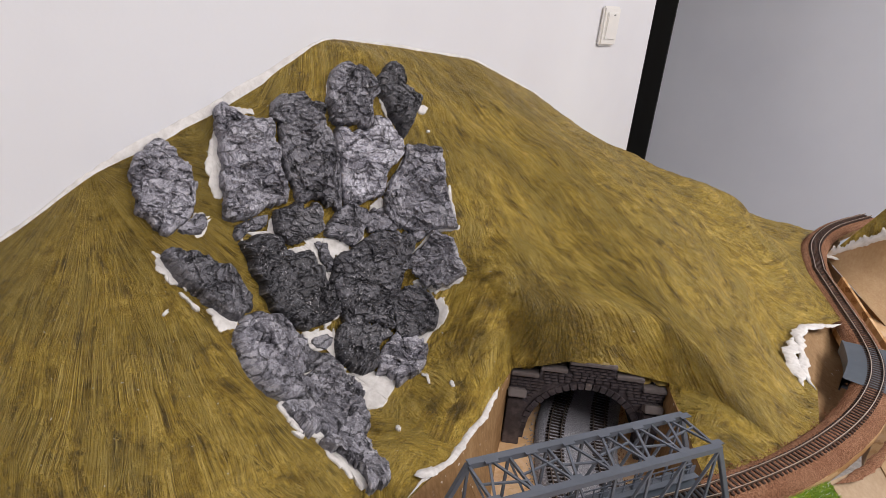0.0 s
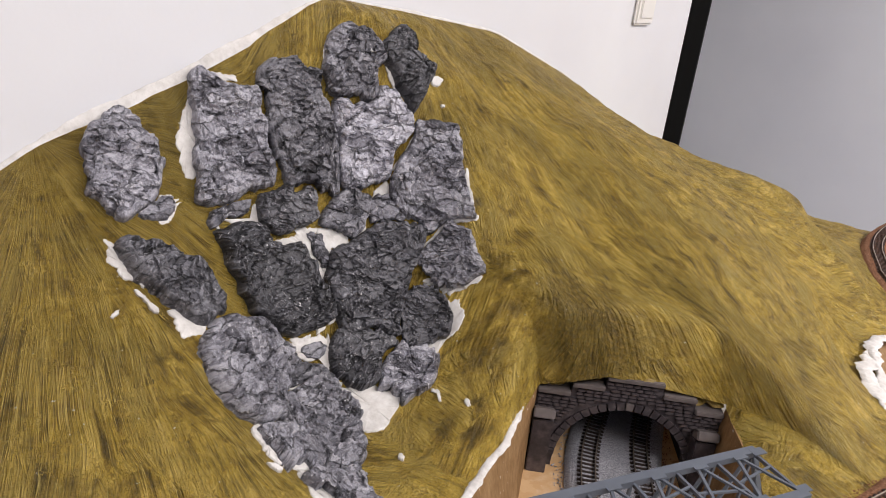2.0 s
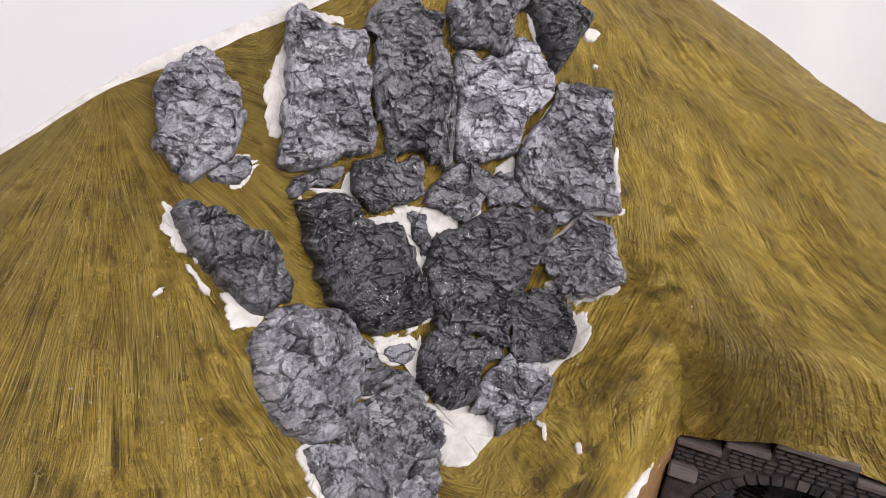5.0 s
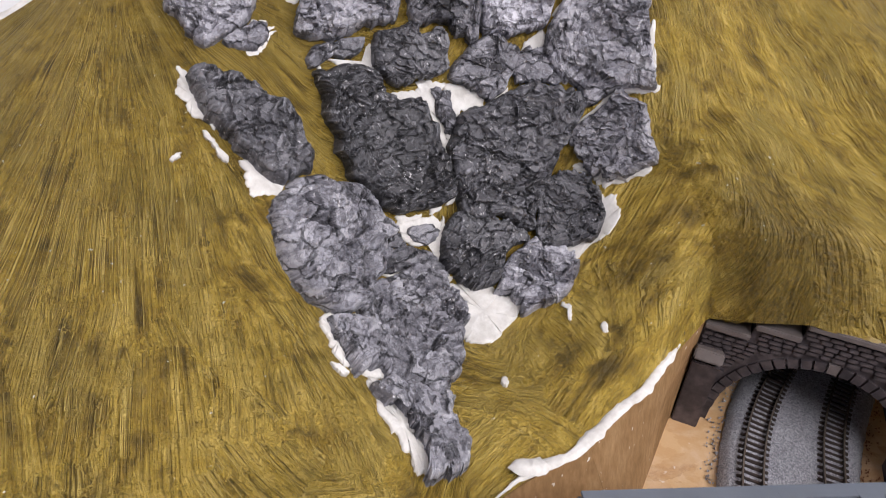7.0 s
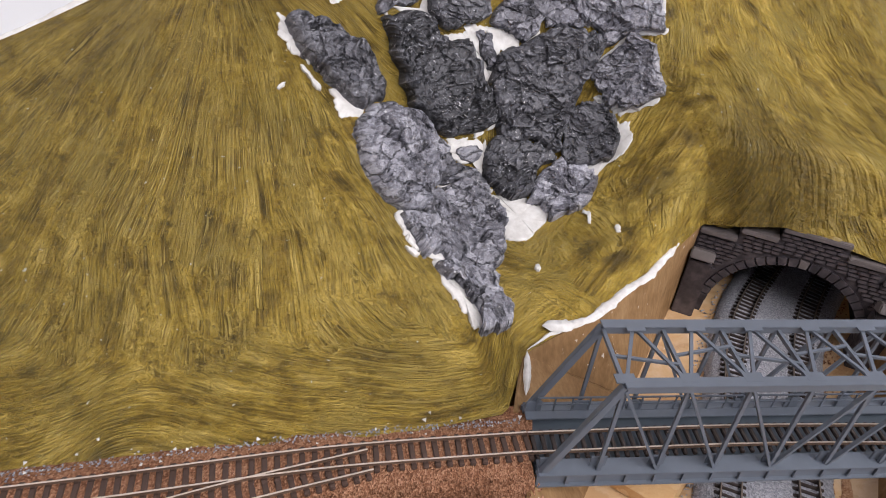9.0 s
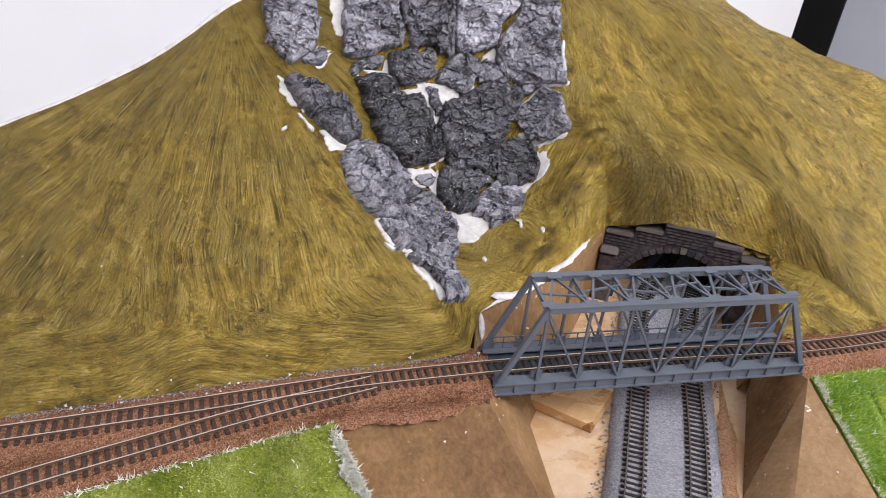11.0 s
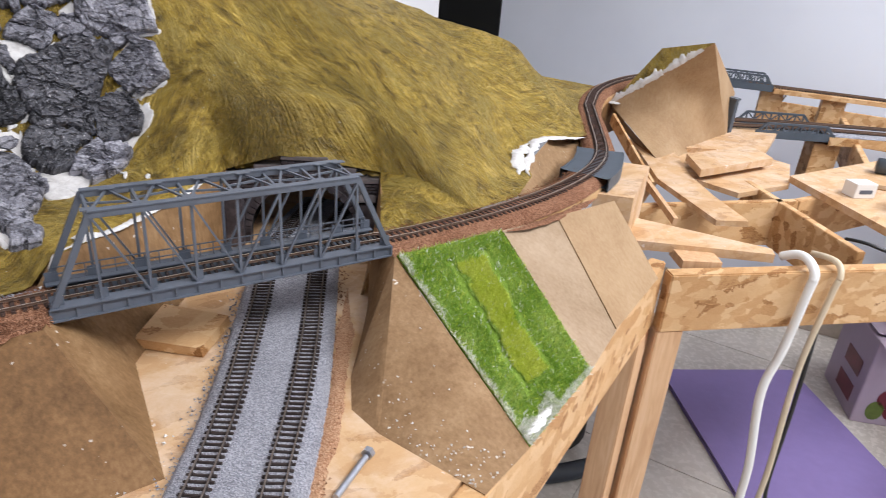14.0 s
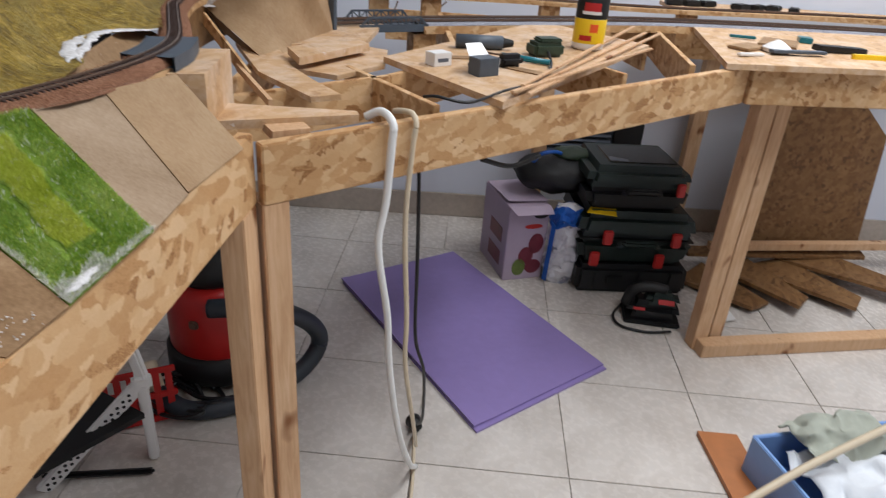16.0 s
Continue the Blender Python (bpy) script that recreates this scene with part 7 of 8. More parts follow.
def girder_bridge(p, q, width, height, label):
    """A short low girder bridge with lattice sides."""
    p, q = Vector(p), Vector(q)
    yaw = math.degrees(math.atan2(q.y - p.y, q.x - p.x))
    L = (q - p).length
    br = thing("girder_bridge", label, "model bridge", m=Matrix.Translation(p) @ pose(0, 0, 0, 0, 0, yaw))
    part("deck", boxed(pose(L / 2, 0, 0), (L, width, 0.006), 0.0006), M_DECK, br)
    for s in (-1, 1):
        y = s * width / 2
        part("top_chord", barred((0.02, y, height), (L - 0.02, y, height), 0.004, 0.004), M_DECK, br)
        part("plate_girder", boxed(pose(L / 2, y, 0.002), (L, 0.003, 0.016), 0.0005), M_DECK, br)
        for a, b in ((0.002, 0.02), (L - 0.002, L - 0.02)):
            part("end_post", barred((a, y, 0.004), (b, y, height), 0.004, 0.004, 0, (0, 1, 0)), M_DECK, br)
        n = 7
        for k in range(n + 1):
            x = 0.02 + (L - 0.04) * k / n
            part("vertical", barred((x, y, 0.006), (x, y, height), 0.0028, 0.0028, 0, (1, 0, 0)), M_DECK, br)
            if k < n:
                x1 = 0.02 + (L - 0.04) * (k + 1) / n
                part("diagonal", barred((x, y, 0.008 if k % 2 else height), (x1, y, height if k % 2 else 0.008), 0.0022, 0.0022, 0, (0, 1, 0)), M_DECK, br)


girder_bridge((0.128, 1.956, 0.832), (0.258, 1.985, 0.832), 0.040, 0.030, "small dark grey lattice bridge on the raised line")
girder_bridge((0.235, 1.625, 0.803), (0.378, 1.70, 0.803), 0.096, 0.024, "low dark grey girder bridge carrying the double line")


def tool_board():
    osb("work_board", [(0.33, 1.298, 0.811), (0.517, 1.050, 0.811), (0.875, 1.60, 0.811), (0.67, 1.83, 0.811)], 0.0105, "pale OSB work board strewn with tools")
    top = 0.811

    def box_thing(name, x, y, sx, sy, sz, yaw, mat, label, cat):
        ob = thing(name, label, cat, m=pose(x, y, top, 0, 0, yaw))
        part("carton", boxed(pose(0, 0, sz / 2), (sx, sy, sz), 0.0008), mat, ob)
        return ob

    b1 = box_thing("small_carton", 0.424, 1.262, 0.036, 0.026, 0.022, 38, M_PLASTIC_W, "small white carton lying on the work board", "carton")
    part("label_bar", boxed(pose(0, -0.0132, 0.010), (0.022, 0.0004, 0.006)), M_STEEL, b1, "grey printed bar")
    b2 = box_thing("small_carton", 0.497, 1.212, 0.040, 0.030, 0.028, 35, M_DECK, "open grey and white carton on the work board", "carton")
    part("flap", slab([(-0.02, 0.015, 0.028), (0.02, 0.015, 0.028), (0.016, 0.032, 0.044), (-0.016, 0.032, 0.044)], 0.0006), M_PLASTIC_W, b2, "raised white flap")
    part("label_panel", boxed(pose(0.0205, 0, 0.014), (0.0006, 0.028, 0.026)), M_PLASTIC_W, b2, "white end panel")
    tool = thing("glue_gun", "dark grey cylindrical tool lying on the work board", "tool", m=pose(0.50, 1.425, top + 0.013, 0, 90, 6))
    bm = bmesh.new()
    cylinder(bm, pose(0, 0, 0), 0.013, 0.088, 20)
    barrel = part("barrel", bm, M_DECK, tool, "", True)
    bm = bmesh.new()
    cylinder(bm, pose(0, 0, 0.054), 0.010, 0.022, 18, 0.006)
    part("nozzle", bm, M_BLACK, barrel, "black nozzle")
    tool = thing("cordless_tool", "dark green tool battery lying on the work board", "tool", m=pose(0.622, 1.405, top, 0, 0, 20))
    part("body", boxed(pose(0, 0, 0.013), (0.062, 0.044, 0.026), 0.006), M_GREENPL, tool)
    part("top_cover", boxed(pose(0.004, 0, 0.029), (0.046, 0.034, 0.008), 0.003), M_GREENPL, tool)
    pen = thing("screwdriver", "teal handled screwdriver on the work board", "screwdriver", m=frame_of((0.535, 1.352, top + 0.006), (0.622, 1.312, top + 0.006)))
    bm = bmesh.new()
    cylinder(bm, pose(0, 0, 0, 0, 90, 0), 0.005, 0.09, 12)
    part("handle", bm, M_TEAL, pen, "", True)
    bm = bmesh.new()
    cylinder(bm, pose(-0.066, 0, 0, 0, 90, 0), 0.002, 0.042, 8)
    part("shaft", bm, M_RAIL, pen, "steel shaft")
    pl = thing("pliers", "black handled tool lying on the work board", "tool", m=pose(0.545, 1.285, top + 0.011, 0, 0, 30))
    part("body", boxed(pose(0, 0, 0), (0.050, 0.028, 0.022), 0.008), M_BLACKPL, pl)
    part("handle", barred((-0.02, 0, 0), (-0.075, 0.012, -0.006), 0.008, 0.008, 0.002), M_BLACKPL, pl)
    for a, b, c in ((0.47, 1.33, 12), (0.575, 1.255, -35)):
        tagged(put("card_scrap", boxed(pose(a, b, top + 0.0012, 0, 0, c), (0.075, 0.022, 0.0018)), M_CARD), "torn strip of brown card on the work board", "card scrap")
    for k, (a, b, h) in enumerate((((0.535, 1.085), (0.905, 1.74), 0.004), ((0.555, 1.080), (0.93, 1.72), 0.006), ((0.548, 1.10), (0.880, 1.76), 0.013), ((0.53, 1.07), (0.85, 1.50), 0.010))):
        tagged(put("timber_batten", barred((*a, top + h), (*b, top + h), 0.0065, 0.004, 0.0006), M_PINE), "thin pale wooden batten lying on the work board", "batten", "battens on the work board")


M_GREENPL = simple("dark_green_plastic", srgb(48, 62, 46), 0.5, 0, 0.1, 70, 0.1)
M_TEAL = simple("teal_plastic", srgb(20, 104, 116), 0.35, 0, 0.1, 70, 0.05)
M_BLACKPL = simple("black_plastic", srgb(11, 11, 13), 0.55, 0, 0.15, 70, 0.15)
M_YELLOW = simple("yellow_label", srgb(236, 196, 20), 0.35, 0, 0.05, 40, 0)
M_ORANGE = simple("orange_plastic", srgb(232, 88, 30), 0.35, 0, 0.06, 40, 0)
M_RED = simple("red_plastic", srgb(178, 30, 28), 0.35, 0, 0.08, 40, 0.05)
tool_board()


def glue_bottle():
    b = thing("glue_bottle", "white wood glue bottle with black and yellow label and orange cap", "glue bottle", m=pose(0.721, 1.504, 0.811) @ Matrix.Diagonal((0.84, 0.72, 0.98, 1)))
    part("body", lathe([(0.030, 0), (0.036, 0.003), (0.037, 0.010), (0.0365, 0.080), (0.0365, 0.105), (0.034, 0.114), (0.020, 0.124), (0.016, 0.126)]), M_PLASTIC_W, b, "", True)
    part("label_lower", lathe([(0.0374, 0.014), (0.0377, 0.015), (0.0374, 0.060), (0.0371, 0.061)]), M_YELLOW, b, "yellow label", True)
    upper = part("label_upper", lathe([(0.0372, 0.0615), (0.0374, 0.062), (0.0374, 0.106), (0.0368, 0.107)]), M_BLACKPL, b, "black label", True)
    for x0, x1, z0, z1, mt, nm in ((-70, -10, 0.076, 0.092, M_RED, "red emblem"), (-75, -5, 0.070, 0.076, M_PLASTIC_W, "white emblem"), (-75, -30, 0.020, 0.030, M_RED, "red printed bar"), (-40, -10, 0.036, 0.052, M_ORANGE, "orange emblem")):
        bm = bmesh.new()
        rows = [[bm.verts.new((0.0379 * math.cos(radians(a)), 0.0379 * math.sin(radians(a)), z)) for a in np.linspace(x0 - 60, x1 - 60, 9)] for z in (z0, z1)]
        for k in range(8):
            bm.faces.new((rows[0][k], rows[0][k + 1], rows[1][k + 1], rows[1][k]))
        part("emblem", bm, mt, upper, nm)
    collar = part("collar", lathe([(0.018, 0.124), (0.019, 0.126), (0.018, 0.140), (0.012, 0.143)]), M_ORANGE, b, "orange screw collar", True)
    part("spout", lathe([(0.011, 0.142), (0.010, 0.146), (0.006, 0.164), (0.006, 0.168)]), M_ORANGE, collar, "orange spout", True)
    part("tip_cap", lathe([(0.0065, 0.166), (0.007, 0.168), (0.005, 0.184), (0.003, 0.190)]), M_DECK, collar, "grey tip cap", True)


glue_bottle()
osb("work_board", [(0.985, 1.442, 0.813), (1.335, 1.492, 0.813), (1.75, 2.02, 0.813), (1.075, 1.915, 0.813)], 0.0115, "second OSB work board on the far table strewn with offcuts")
for k, (x, y, sx, sy, yaw, mat, lab) in enumerate(((1.10, 1.63, 0.09, 0.05, 40, M_CARD, "torn brown card offcut"), (1.20, 1.70, 0.15, 0.08, 62, M_CARD, "torn brown card offcut"), (1.19, 1.585, 0.13, 0.02, 10, M_DECK, "dark grey plastic strip"),
                                                   (1.07, 1.54, 0.07, 0.012, 25, M_PLASTIC_W, "white plastic strip"), (1.14, 1.76, 0.06, 0.012, -10, M_TEAL, "blue plastic strip"), (1.32, 1.66, 0.12, 0.03, 8, M_BLACKPL, "black handled tool"),
                                                   (1.36, 1.60, 0.09, 0.012, 5, M_YELLOW, "yellow pencil"), (1.30, 1.78, 0.05, 0.03, 70, M_TEAL, "blue handled tool"))):
    tagged(put("offcut", boxed(pose(x, y, 0.813 + 0.004 + 0.002 * (k % 3), 0, 2 * (k % 2), yaw), (sx, sy, 0.006 + 0.006 * (k > 4)), 0.0015), mat), lab + " on the far work board", "offcut")
tagged(put("plastic_bag", lathe([(0.001, 0), (0.028, 0.002), (0.03, 0.010), (0.016, 0.020), (0.004, 0.026)], 14), M_PLASTIC_W), "crumpled clear parts bag on the far work board", "bag").matrix_world = pose(1.155, 1.61, 0.813)
osb("work_board", [(1.12, 2.17, 0.822), (1.9, 2.25, 0.822), (1.9, 2.42, 0.822), (1.12, 2.38, 0.822)], 0.011, "shelf-like OSB strip along the wall")
for k in range(7):
    tagged(put("model_part", boxed(pose(1.13 + 0.055 * k + 0.04 * (k > 2), 2.27 + 0.01 * (k % 3), 0.831, 0, 0, 10 * k), (0.05, 0.03 + 0.01 * (k % 2), 0.016), 0.003), M_BLACKPL), "small black model part on the wall strip", "model part", "model parts on the strip")
for p, q in (((0.282, 2.285, 0.736), (0.297, 2.285, 0.774)), ((0.417, 2.285, 0.757), (0.445, 2.285, 0.783))):
    tagged(put("steel_bracket", barred(p, q, 0.004, 0.004), M_RAIL), "thin steel bracket on the table back", "bracket")

# Added board; its dark OSB stands for the dark void under the track.
tagged(put("gap_board", ribbon([(x, y, 0.876) for x, y, _ in MAIN_E[6:11]], [(0.010, -0.075), (0.010, 0.0), (0.019, 0.0), (0.019, -0.075), (0.010, -0.075)], 12), M_OSBDARK), "dark OSB board added in the gap under the curved trackbed", "riser")
osb("plywood_sheet", [(0.231, 1.46, 0.7995), (0.329, 1.414, 0.7995), (0.333, 1.289, 0.7995), (0.266, 1.187, 0.7995), (0.169, 1.223, 0.7995), (0.14, 1.36, 0.7995)], 0.008, "thin plywood sheet under the loose offcuts beside the card mound")

# ---- table legs, floor and what stands under the table ----
def post(x, y, sx, sy, yaw, top=0.727, label="planed pine table leg post"):
    return tagged(put("table_leg", boxed(pose(x, y, top / 2, 0, 0, yaw), (sx, sy, top), 0.0015), M_PINE), label, "table leg", "legs of the table")


post(0.203, 0.819, 0.030, 0.046, -4)
post(0.229, 0.863, 0.034, 0.042, 37)
post(1.193, 1.672, 0.040, 0.044, 8)
post(1.240, 1.690, 0.036, 0.044, 8)
post(0.80, 2.36, 0.045, 0.045, 0, 0.72)
post(1.33, 2.37, 0.045, 0.045, 0, 0.72)
post(0.15, -0.62, 0.045, 0.045, -4)


def floor_tiles():
    size, gap = 0.33, 0.0022
    ang = math.degrees(math.atan(-0.068))
    me = bpy.data.meshes.new("floor_tile")
    bm = boxed(pose(0, 0, -0.004), (size - gap, size - gap, 0.008), 0.0008)
    bm.to_mesh(me)
    bm.free()
    me.materials.append(M_TILE)
    turn = pose(0.775, 1.48, 0, 0, 0, ang)
    for i in range(-9, 9):
        for j in range(-11, 4):
            m = turn @ pose((i + 0.5) * size, (j + 0.5) * size, 0)
            if -0.75 < m.translation.x < 3.45 and -1.85 < m.translation.y < 2.6:
                t = new("floor_tile", me)
                t.parent = floor
                t.matrix_world = m


def mat_sheets():
    c = [(0.182, 1.893), (0.527, 2.118), (0.913, 1.533), (0.563, 1.270)]
    for dz, shift in ((0.0005, (0.0, 0.0)), (0.0065, (-0.006, 0.010))):
        bm = bmesh.new()
        k = 24
        P = [Vector((x + shift[0], y + shift[1], dz)) for x, y in c]
        rows = []
        for i in range(k + 1):
            row = []
            for j in range(k + 1):
                s, t = i / k, j / k
                p = P[0].lerp(P[1], s).lerp(P[3].lerp(P[2], s), t)
                if dz > 0.003:
                    p.z += 0.004 * max(0, 1 - 6 * s) * (0.5 + 0.5 * math.sin(3 * t)) + 0.0008 * noise.noise(p * 8)
                row.append((bm.verts.new(p + Vector((0, 0, 0.005))), bm.verts.new(p)))
            rows.append(row)
        for i in range(k):
            for j in range(k):
                bm.faces.new([rows[a][b][0] for a, b in ((i, j), (i + 1, j), (i + 1, j + 1), (i, j + 1))])
                bm.faces.new([rows[a][b][1] for a, b in ((i, j), (i, j + 1), (i + 1, j + 1), (i + 1, j))])
        for i in range(k):
            for (a, b), (e, f) in (((i, 0), (i + 1, 0)), ((i, k), (i + 1, k)), ((0, i), (0, i + 1)), ((k, i), (k, i + 1))):
                bm.faces.new((rows[a][b][0], rows[a][b][1], rows[e][f][1], rows[e][f][0]))
        bmesh.ops.recalc_face_normals(bm, faces=bm.faces)
        tagged(put("foam_sheet", bm, M_PURPLE), "purple foam underlay sheet lying on the tiles", "foam sheet", "foam sheets on the floor")


mat_sheets()
M_LAV = simple("lavender_carton", srgb(176, 160, 178), 0.5, 0, 0.05, 30, 0.1)
M_BURG = simple("burgundy_print", srgb(108, 34, 52), 0.4, 0, 0.25, 40, 0)
M_LEAF = simple("green_print", srgb(96, 112, 50), 0.4, 0, 0.25, 60, 0)
M_BLUE = simple("blue_print", srgb(28, 88, 176), 0.45, 0, 0.1, 40, 0.1)
M_CLOTHW = simple("white_cloth", srgb(224, 228, 234), 0.85, 0, 0.06, 60, 0.3, 0.002)
M_CLOTHG = simple("grey_green_cloth", srgb(168, 172, 160), 0.9, 0, 0.1, 60, 0.3, 0.002)
M_CRATE = simple("pale_blue_plastic", srgb(126, 160, 212), 0.4, 0, 0.05, 40, 0.05)
M_HOSE = simple("dark_hose_rubber", srgb(44, 50, 58), 0.5, 0, 0.15, 60, 0.2)
M_CABLEW = simple("white_cable", srgb(226, 226, 224), 0.4, 0, 0.03, 60, 0)
M_CABLEB = simple("beige_cable", srgb(206, 190, 164), 0.45, 0, 0.05, 60, 0)
M_CABLEK = simple("black_cable", srgb(20, 20, 22), 0.45, 0, 0.1, 60, 0)
M_PLANK = simple("orange_brown_board", srgb(176, 112, 66), 0.5, 0, 0.18, 30, 0.15)


def appliance_carton():
    m = pose(0.674, 1.969, 0, 0, 0, 16.5)
    b = thing("appliance_carton", "lavender appliance carton with burgundy print standing on the floor", "carton", m=m)
    w, d, h = 0.133, 0.215, 0.252
    part("carton_body", boxed(pose(w / 2, d / 2, h / 2), (w, d, h), 0.002), M_LAV, b)
    part("flap", slab([(0, 0, h + 0.001), (w, 0, h + 0.001), (w * 0.98, -0.035, h - 0.012), (0.01, -0.038, h - 0.010)], 0.002), M_LAV, b)
    part("flap", slab([(0.004, d, h + 0.002), (w, d, h + 0.002), (w, 0.02, h + 0.008), (0.004, 0.03, h + 0.010)], 0.002), M_LAV, b)
    for x, z, sx, sz, mt in ((0.085, 0.185, 0.060, 0.016, M_RED), (0.100, 0.125, 0.050, 0.070, M_BURG), (0.070, 0.085, 0.050, 0.060, M_BURG), (0.098, 0.045, 0.055, 0.050, M_BURG), (0.050, 0.045, 0.045, 0.060, M_LEAF), (0.105, 0.225, 0.05, 0.030, M_BLACKPL)):
        bm = bmesh.new()
        bmesh.ops.create_circle(bm, cap_ends=True, segments=18, radius=0.5, matrix=pose(x, -0.0012, z, 90, 0, 0) @ Matrix.Diagonal((sx, sz, 1, 1)))
        part("print", bm, mt, b)
    for z, mt in ((0.06, M_BURG), (0.14, M_BURG)):
        part("print", boxed(pose(-0.0008, 0.09, z), (0.0008, 0.10, 0.05)), mt, b)


def crumple(profile, flat, big, fine, seg=40):
    """A turned sack squashed to an oval and creased all over."""
    bm = lathe(profile, seg)
    for v in bm.verts:
        v.co.y *= flat
        w = noise.noise_vector(v.co * 24) * big + noise.noise_vector(v.co * 75) * fine
        crease = abs(noise.noise(v.co * 42)) * big
        v.co += w * min(1.0, 0.25 + v.co.z * 9) - Vector((v.co.x, v.co.y, 0)).normalized() * crease
        v.co.z = max(v.co.z, 0)
    return bm


def filler_bag():
    b = thing("filler_bag", "half-empty crumpled white and blue powder bag", "bag", m=pose(0.858, 2.0, 0))
    heights = [0.27 * k / 22 for k in range(23)]
    wide = [steps(z, (0, 0.01, 0.07, 0.13, 0.18, 0.23, 0.262, 0.27), (0.046, 0.056, 0.058, 0.055, 0.057, 0.054, 0.040, 0.022)) for z in heights]
    part("sack", crumple(list(zip(wide, heights)), 0.62, 0.013, 0.006), M_BAG, b)
    part("blue_print", crumple([(r + 0.0012, z) for r, z in zip(wide, heights) if 0.19 < z < 0.262], 0.63, 0.013, 0.006), M_BLUE, b, "blue printed top")
    part("blue_print", slab([(-0.058, -0.022, 0.01), (-0.046, -0.033, 0.01), (-0.040, -0.036, 0.20), (-0.052, -0.026, 0.21)], 0.004, (0.3, 1, 0)), M_BLUE, b, "blue printed stripe")


def moulded(m, size, taper, bevel):
    """A box narrowing upwards, with well-rounded edges, standing on z = 0 of the pose."""
    bm = bmesh.new()
    sx, sy, sz = size
    made = bmesh.ops.create_cube(bm, size=1.0)
    for v in made["verts"]:
        k = 1 - taper * (v.co.z + 0.5)
        v.co = Vector((v.co.x * sx * k, v.co.y * sy * k, (v.co.z + 0.5) * sz))
    bmesh.ops.bevel(bm, geom=list(bm.edges), offset=bevel, segments=4, affect="EDGES", clamp_overlap=True)
    bmesh.ops.transform(bm, matrix=m, verts=bm.verts)
    return bm


def tool_cases():
    """Three stacked power tool cases, a soft bag beside the top one and a sander before them."""
    c = thing("tool_case", "black plastic tool case at the bottom of the stack", "tool case", "stacked tool cases", pose(1.065, 2.075, 0.0, 0, 0, 3))
    part("shell", moulded(pose(0, 0, 0), (0.36, 0.29, 0.094), 0.03, 0.016), M_BLACKPL, c)
    part("latch", boxed(pose(-0.06, -0.146, 0.05), (0.05, 0.008, 0.03), 0.003), M_BLACKPL, c)
    for x in (-0.12, 0.02, 0.12):
        part("rib", boxed(pose(x, -0.144, 0.045), (0.012, 0.008, 0.07), 0.003), M_BLACKPL, c)

    c = thing("tool_case", "dark green plastic tool case with red latches", "tool case", "stacked tool cases", pose(1.058, 2.07, 0.0955, 0, 0, 2))
    part("lower_shell", moulded(pose(0, 0, 0.088, 180, 0, 0), (0.365, 0.285, 0.088), 0.12, 0.020), M_GREENCASE, c)
    lid = part("lid", moulded(pose(0, 0, 0.090), (0.375, 0.29, 0.082), 0.10, 0.024), M_GREENCASE, c)
    part("seam", boxed(pose(0, 0, 0.089), (0.35, 0.27, 0.004)), M_BLACKPL, c)
    for a, b in (((-0.065, -0.150, 0.075), (-0.045, -0.162, 0.092)), ((0.065, -0.150, 0.075), (0.045, -0.162, 0.092)), ((-0.05, -0.162, 0.092), (0.05, -0.162, 0.092))):
        part("handle", barred(a, b, 0.018, 0.018, 0.006), M_GREENCASE, c)
    for x, z in ((-0.095, 0.100), (0.115, 0.100), (-0.125, 0.028), (0.075, 0.028)):
        part("latch", boxed(pose(x, -0.146, z), (0.030, 0.012, 0.048), 0.004), M_RED, lid, "red latch")
    part("sticker", slab([(-0.165, -0.118, 0.168), (-0.075, -0.128, 0.164), (-0.07, -0.096, 0.1735), (-0.145, -0.085, 0.1735)], 0.0015), M_YELLOW, lid, "yellow sticker")
    part("top_panel", moulded(pose(0.02, 0.02, 0.166), (0.24, 0.17, 0.010), 0.05, 0.004), M_BLACKPL, lid)

    c = thing("tool_case", "black and green tool case topping the stack, smoked lid", "tool case", "stacked tool cases", pose(1.035, 2.08, 0.2720, 0, 0, 4))
    part("shell", moulded(pose(0, 0, 0.075, 180, 0, 0), (0.325, 0.275, 0.075), 0.10, 0.022), M_BLACKPL, c)
    lid = part("lid", moulded(pose(0, 0, 0.072), (0.335, 0.28, 0.062), 0.14, 0.022), M_GREENCASE, c, "dark green lid")
    part("window", moulded(pose(0.015, 0.0, 0.131), (0.215, 0.165, 0.006), 0.05, 0.003), M_SMOKED, lid, "glossy smoked lid window")
    part("paper", slab([(-0.085, -0.065, 0.1375), (-0.03, -0.075, 0.1375), (-0.025, -0.055, 0.1375), (-0.08, -0.03, 0.1375)], 0.0008), M_STEEL, lid, "grey paper under the window")
    part("latch", boxed(pose(0.12, -0.138, 0.076), (0.026, 0.012, 0.042), 0.004), M_RED, c, "red latch")
    for a, b in (((-0.06, -0.142, 0.060), (-0.045, -0.156, 0.075)), ((0.06, -0.142, 0.060), (0.045, -0.156, 0.075)), ((-0.05, -0.156, 0.075), (0.05, -0.156, 0.075))):
        part("handle", barred(a, b, 0.016, 0.016, 0.005), M_BLACKPL, c)

    t = thing("tool_bag", "slumped soft black tool bag lying on the cases", "tool bag", "", pose(0.842, 2.12, 0.262, 0, 0, 8))
    bm = bmesh.new()
    bmesh.ops.create_uvsphere(bm, u_segments=28, v_segments=16, radius=1.0)
    for v in bm.verts:
        n = v.co.normalized()
        v.co = Vector((n.x * 0.155, n.y * 0.095, 0.062 + n.z * 0.062)) + noise.noise_vector(n * 3.1) * 0.014
    part("bag_body", bm, M_BLACKPL, t, "", True)
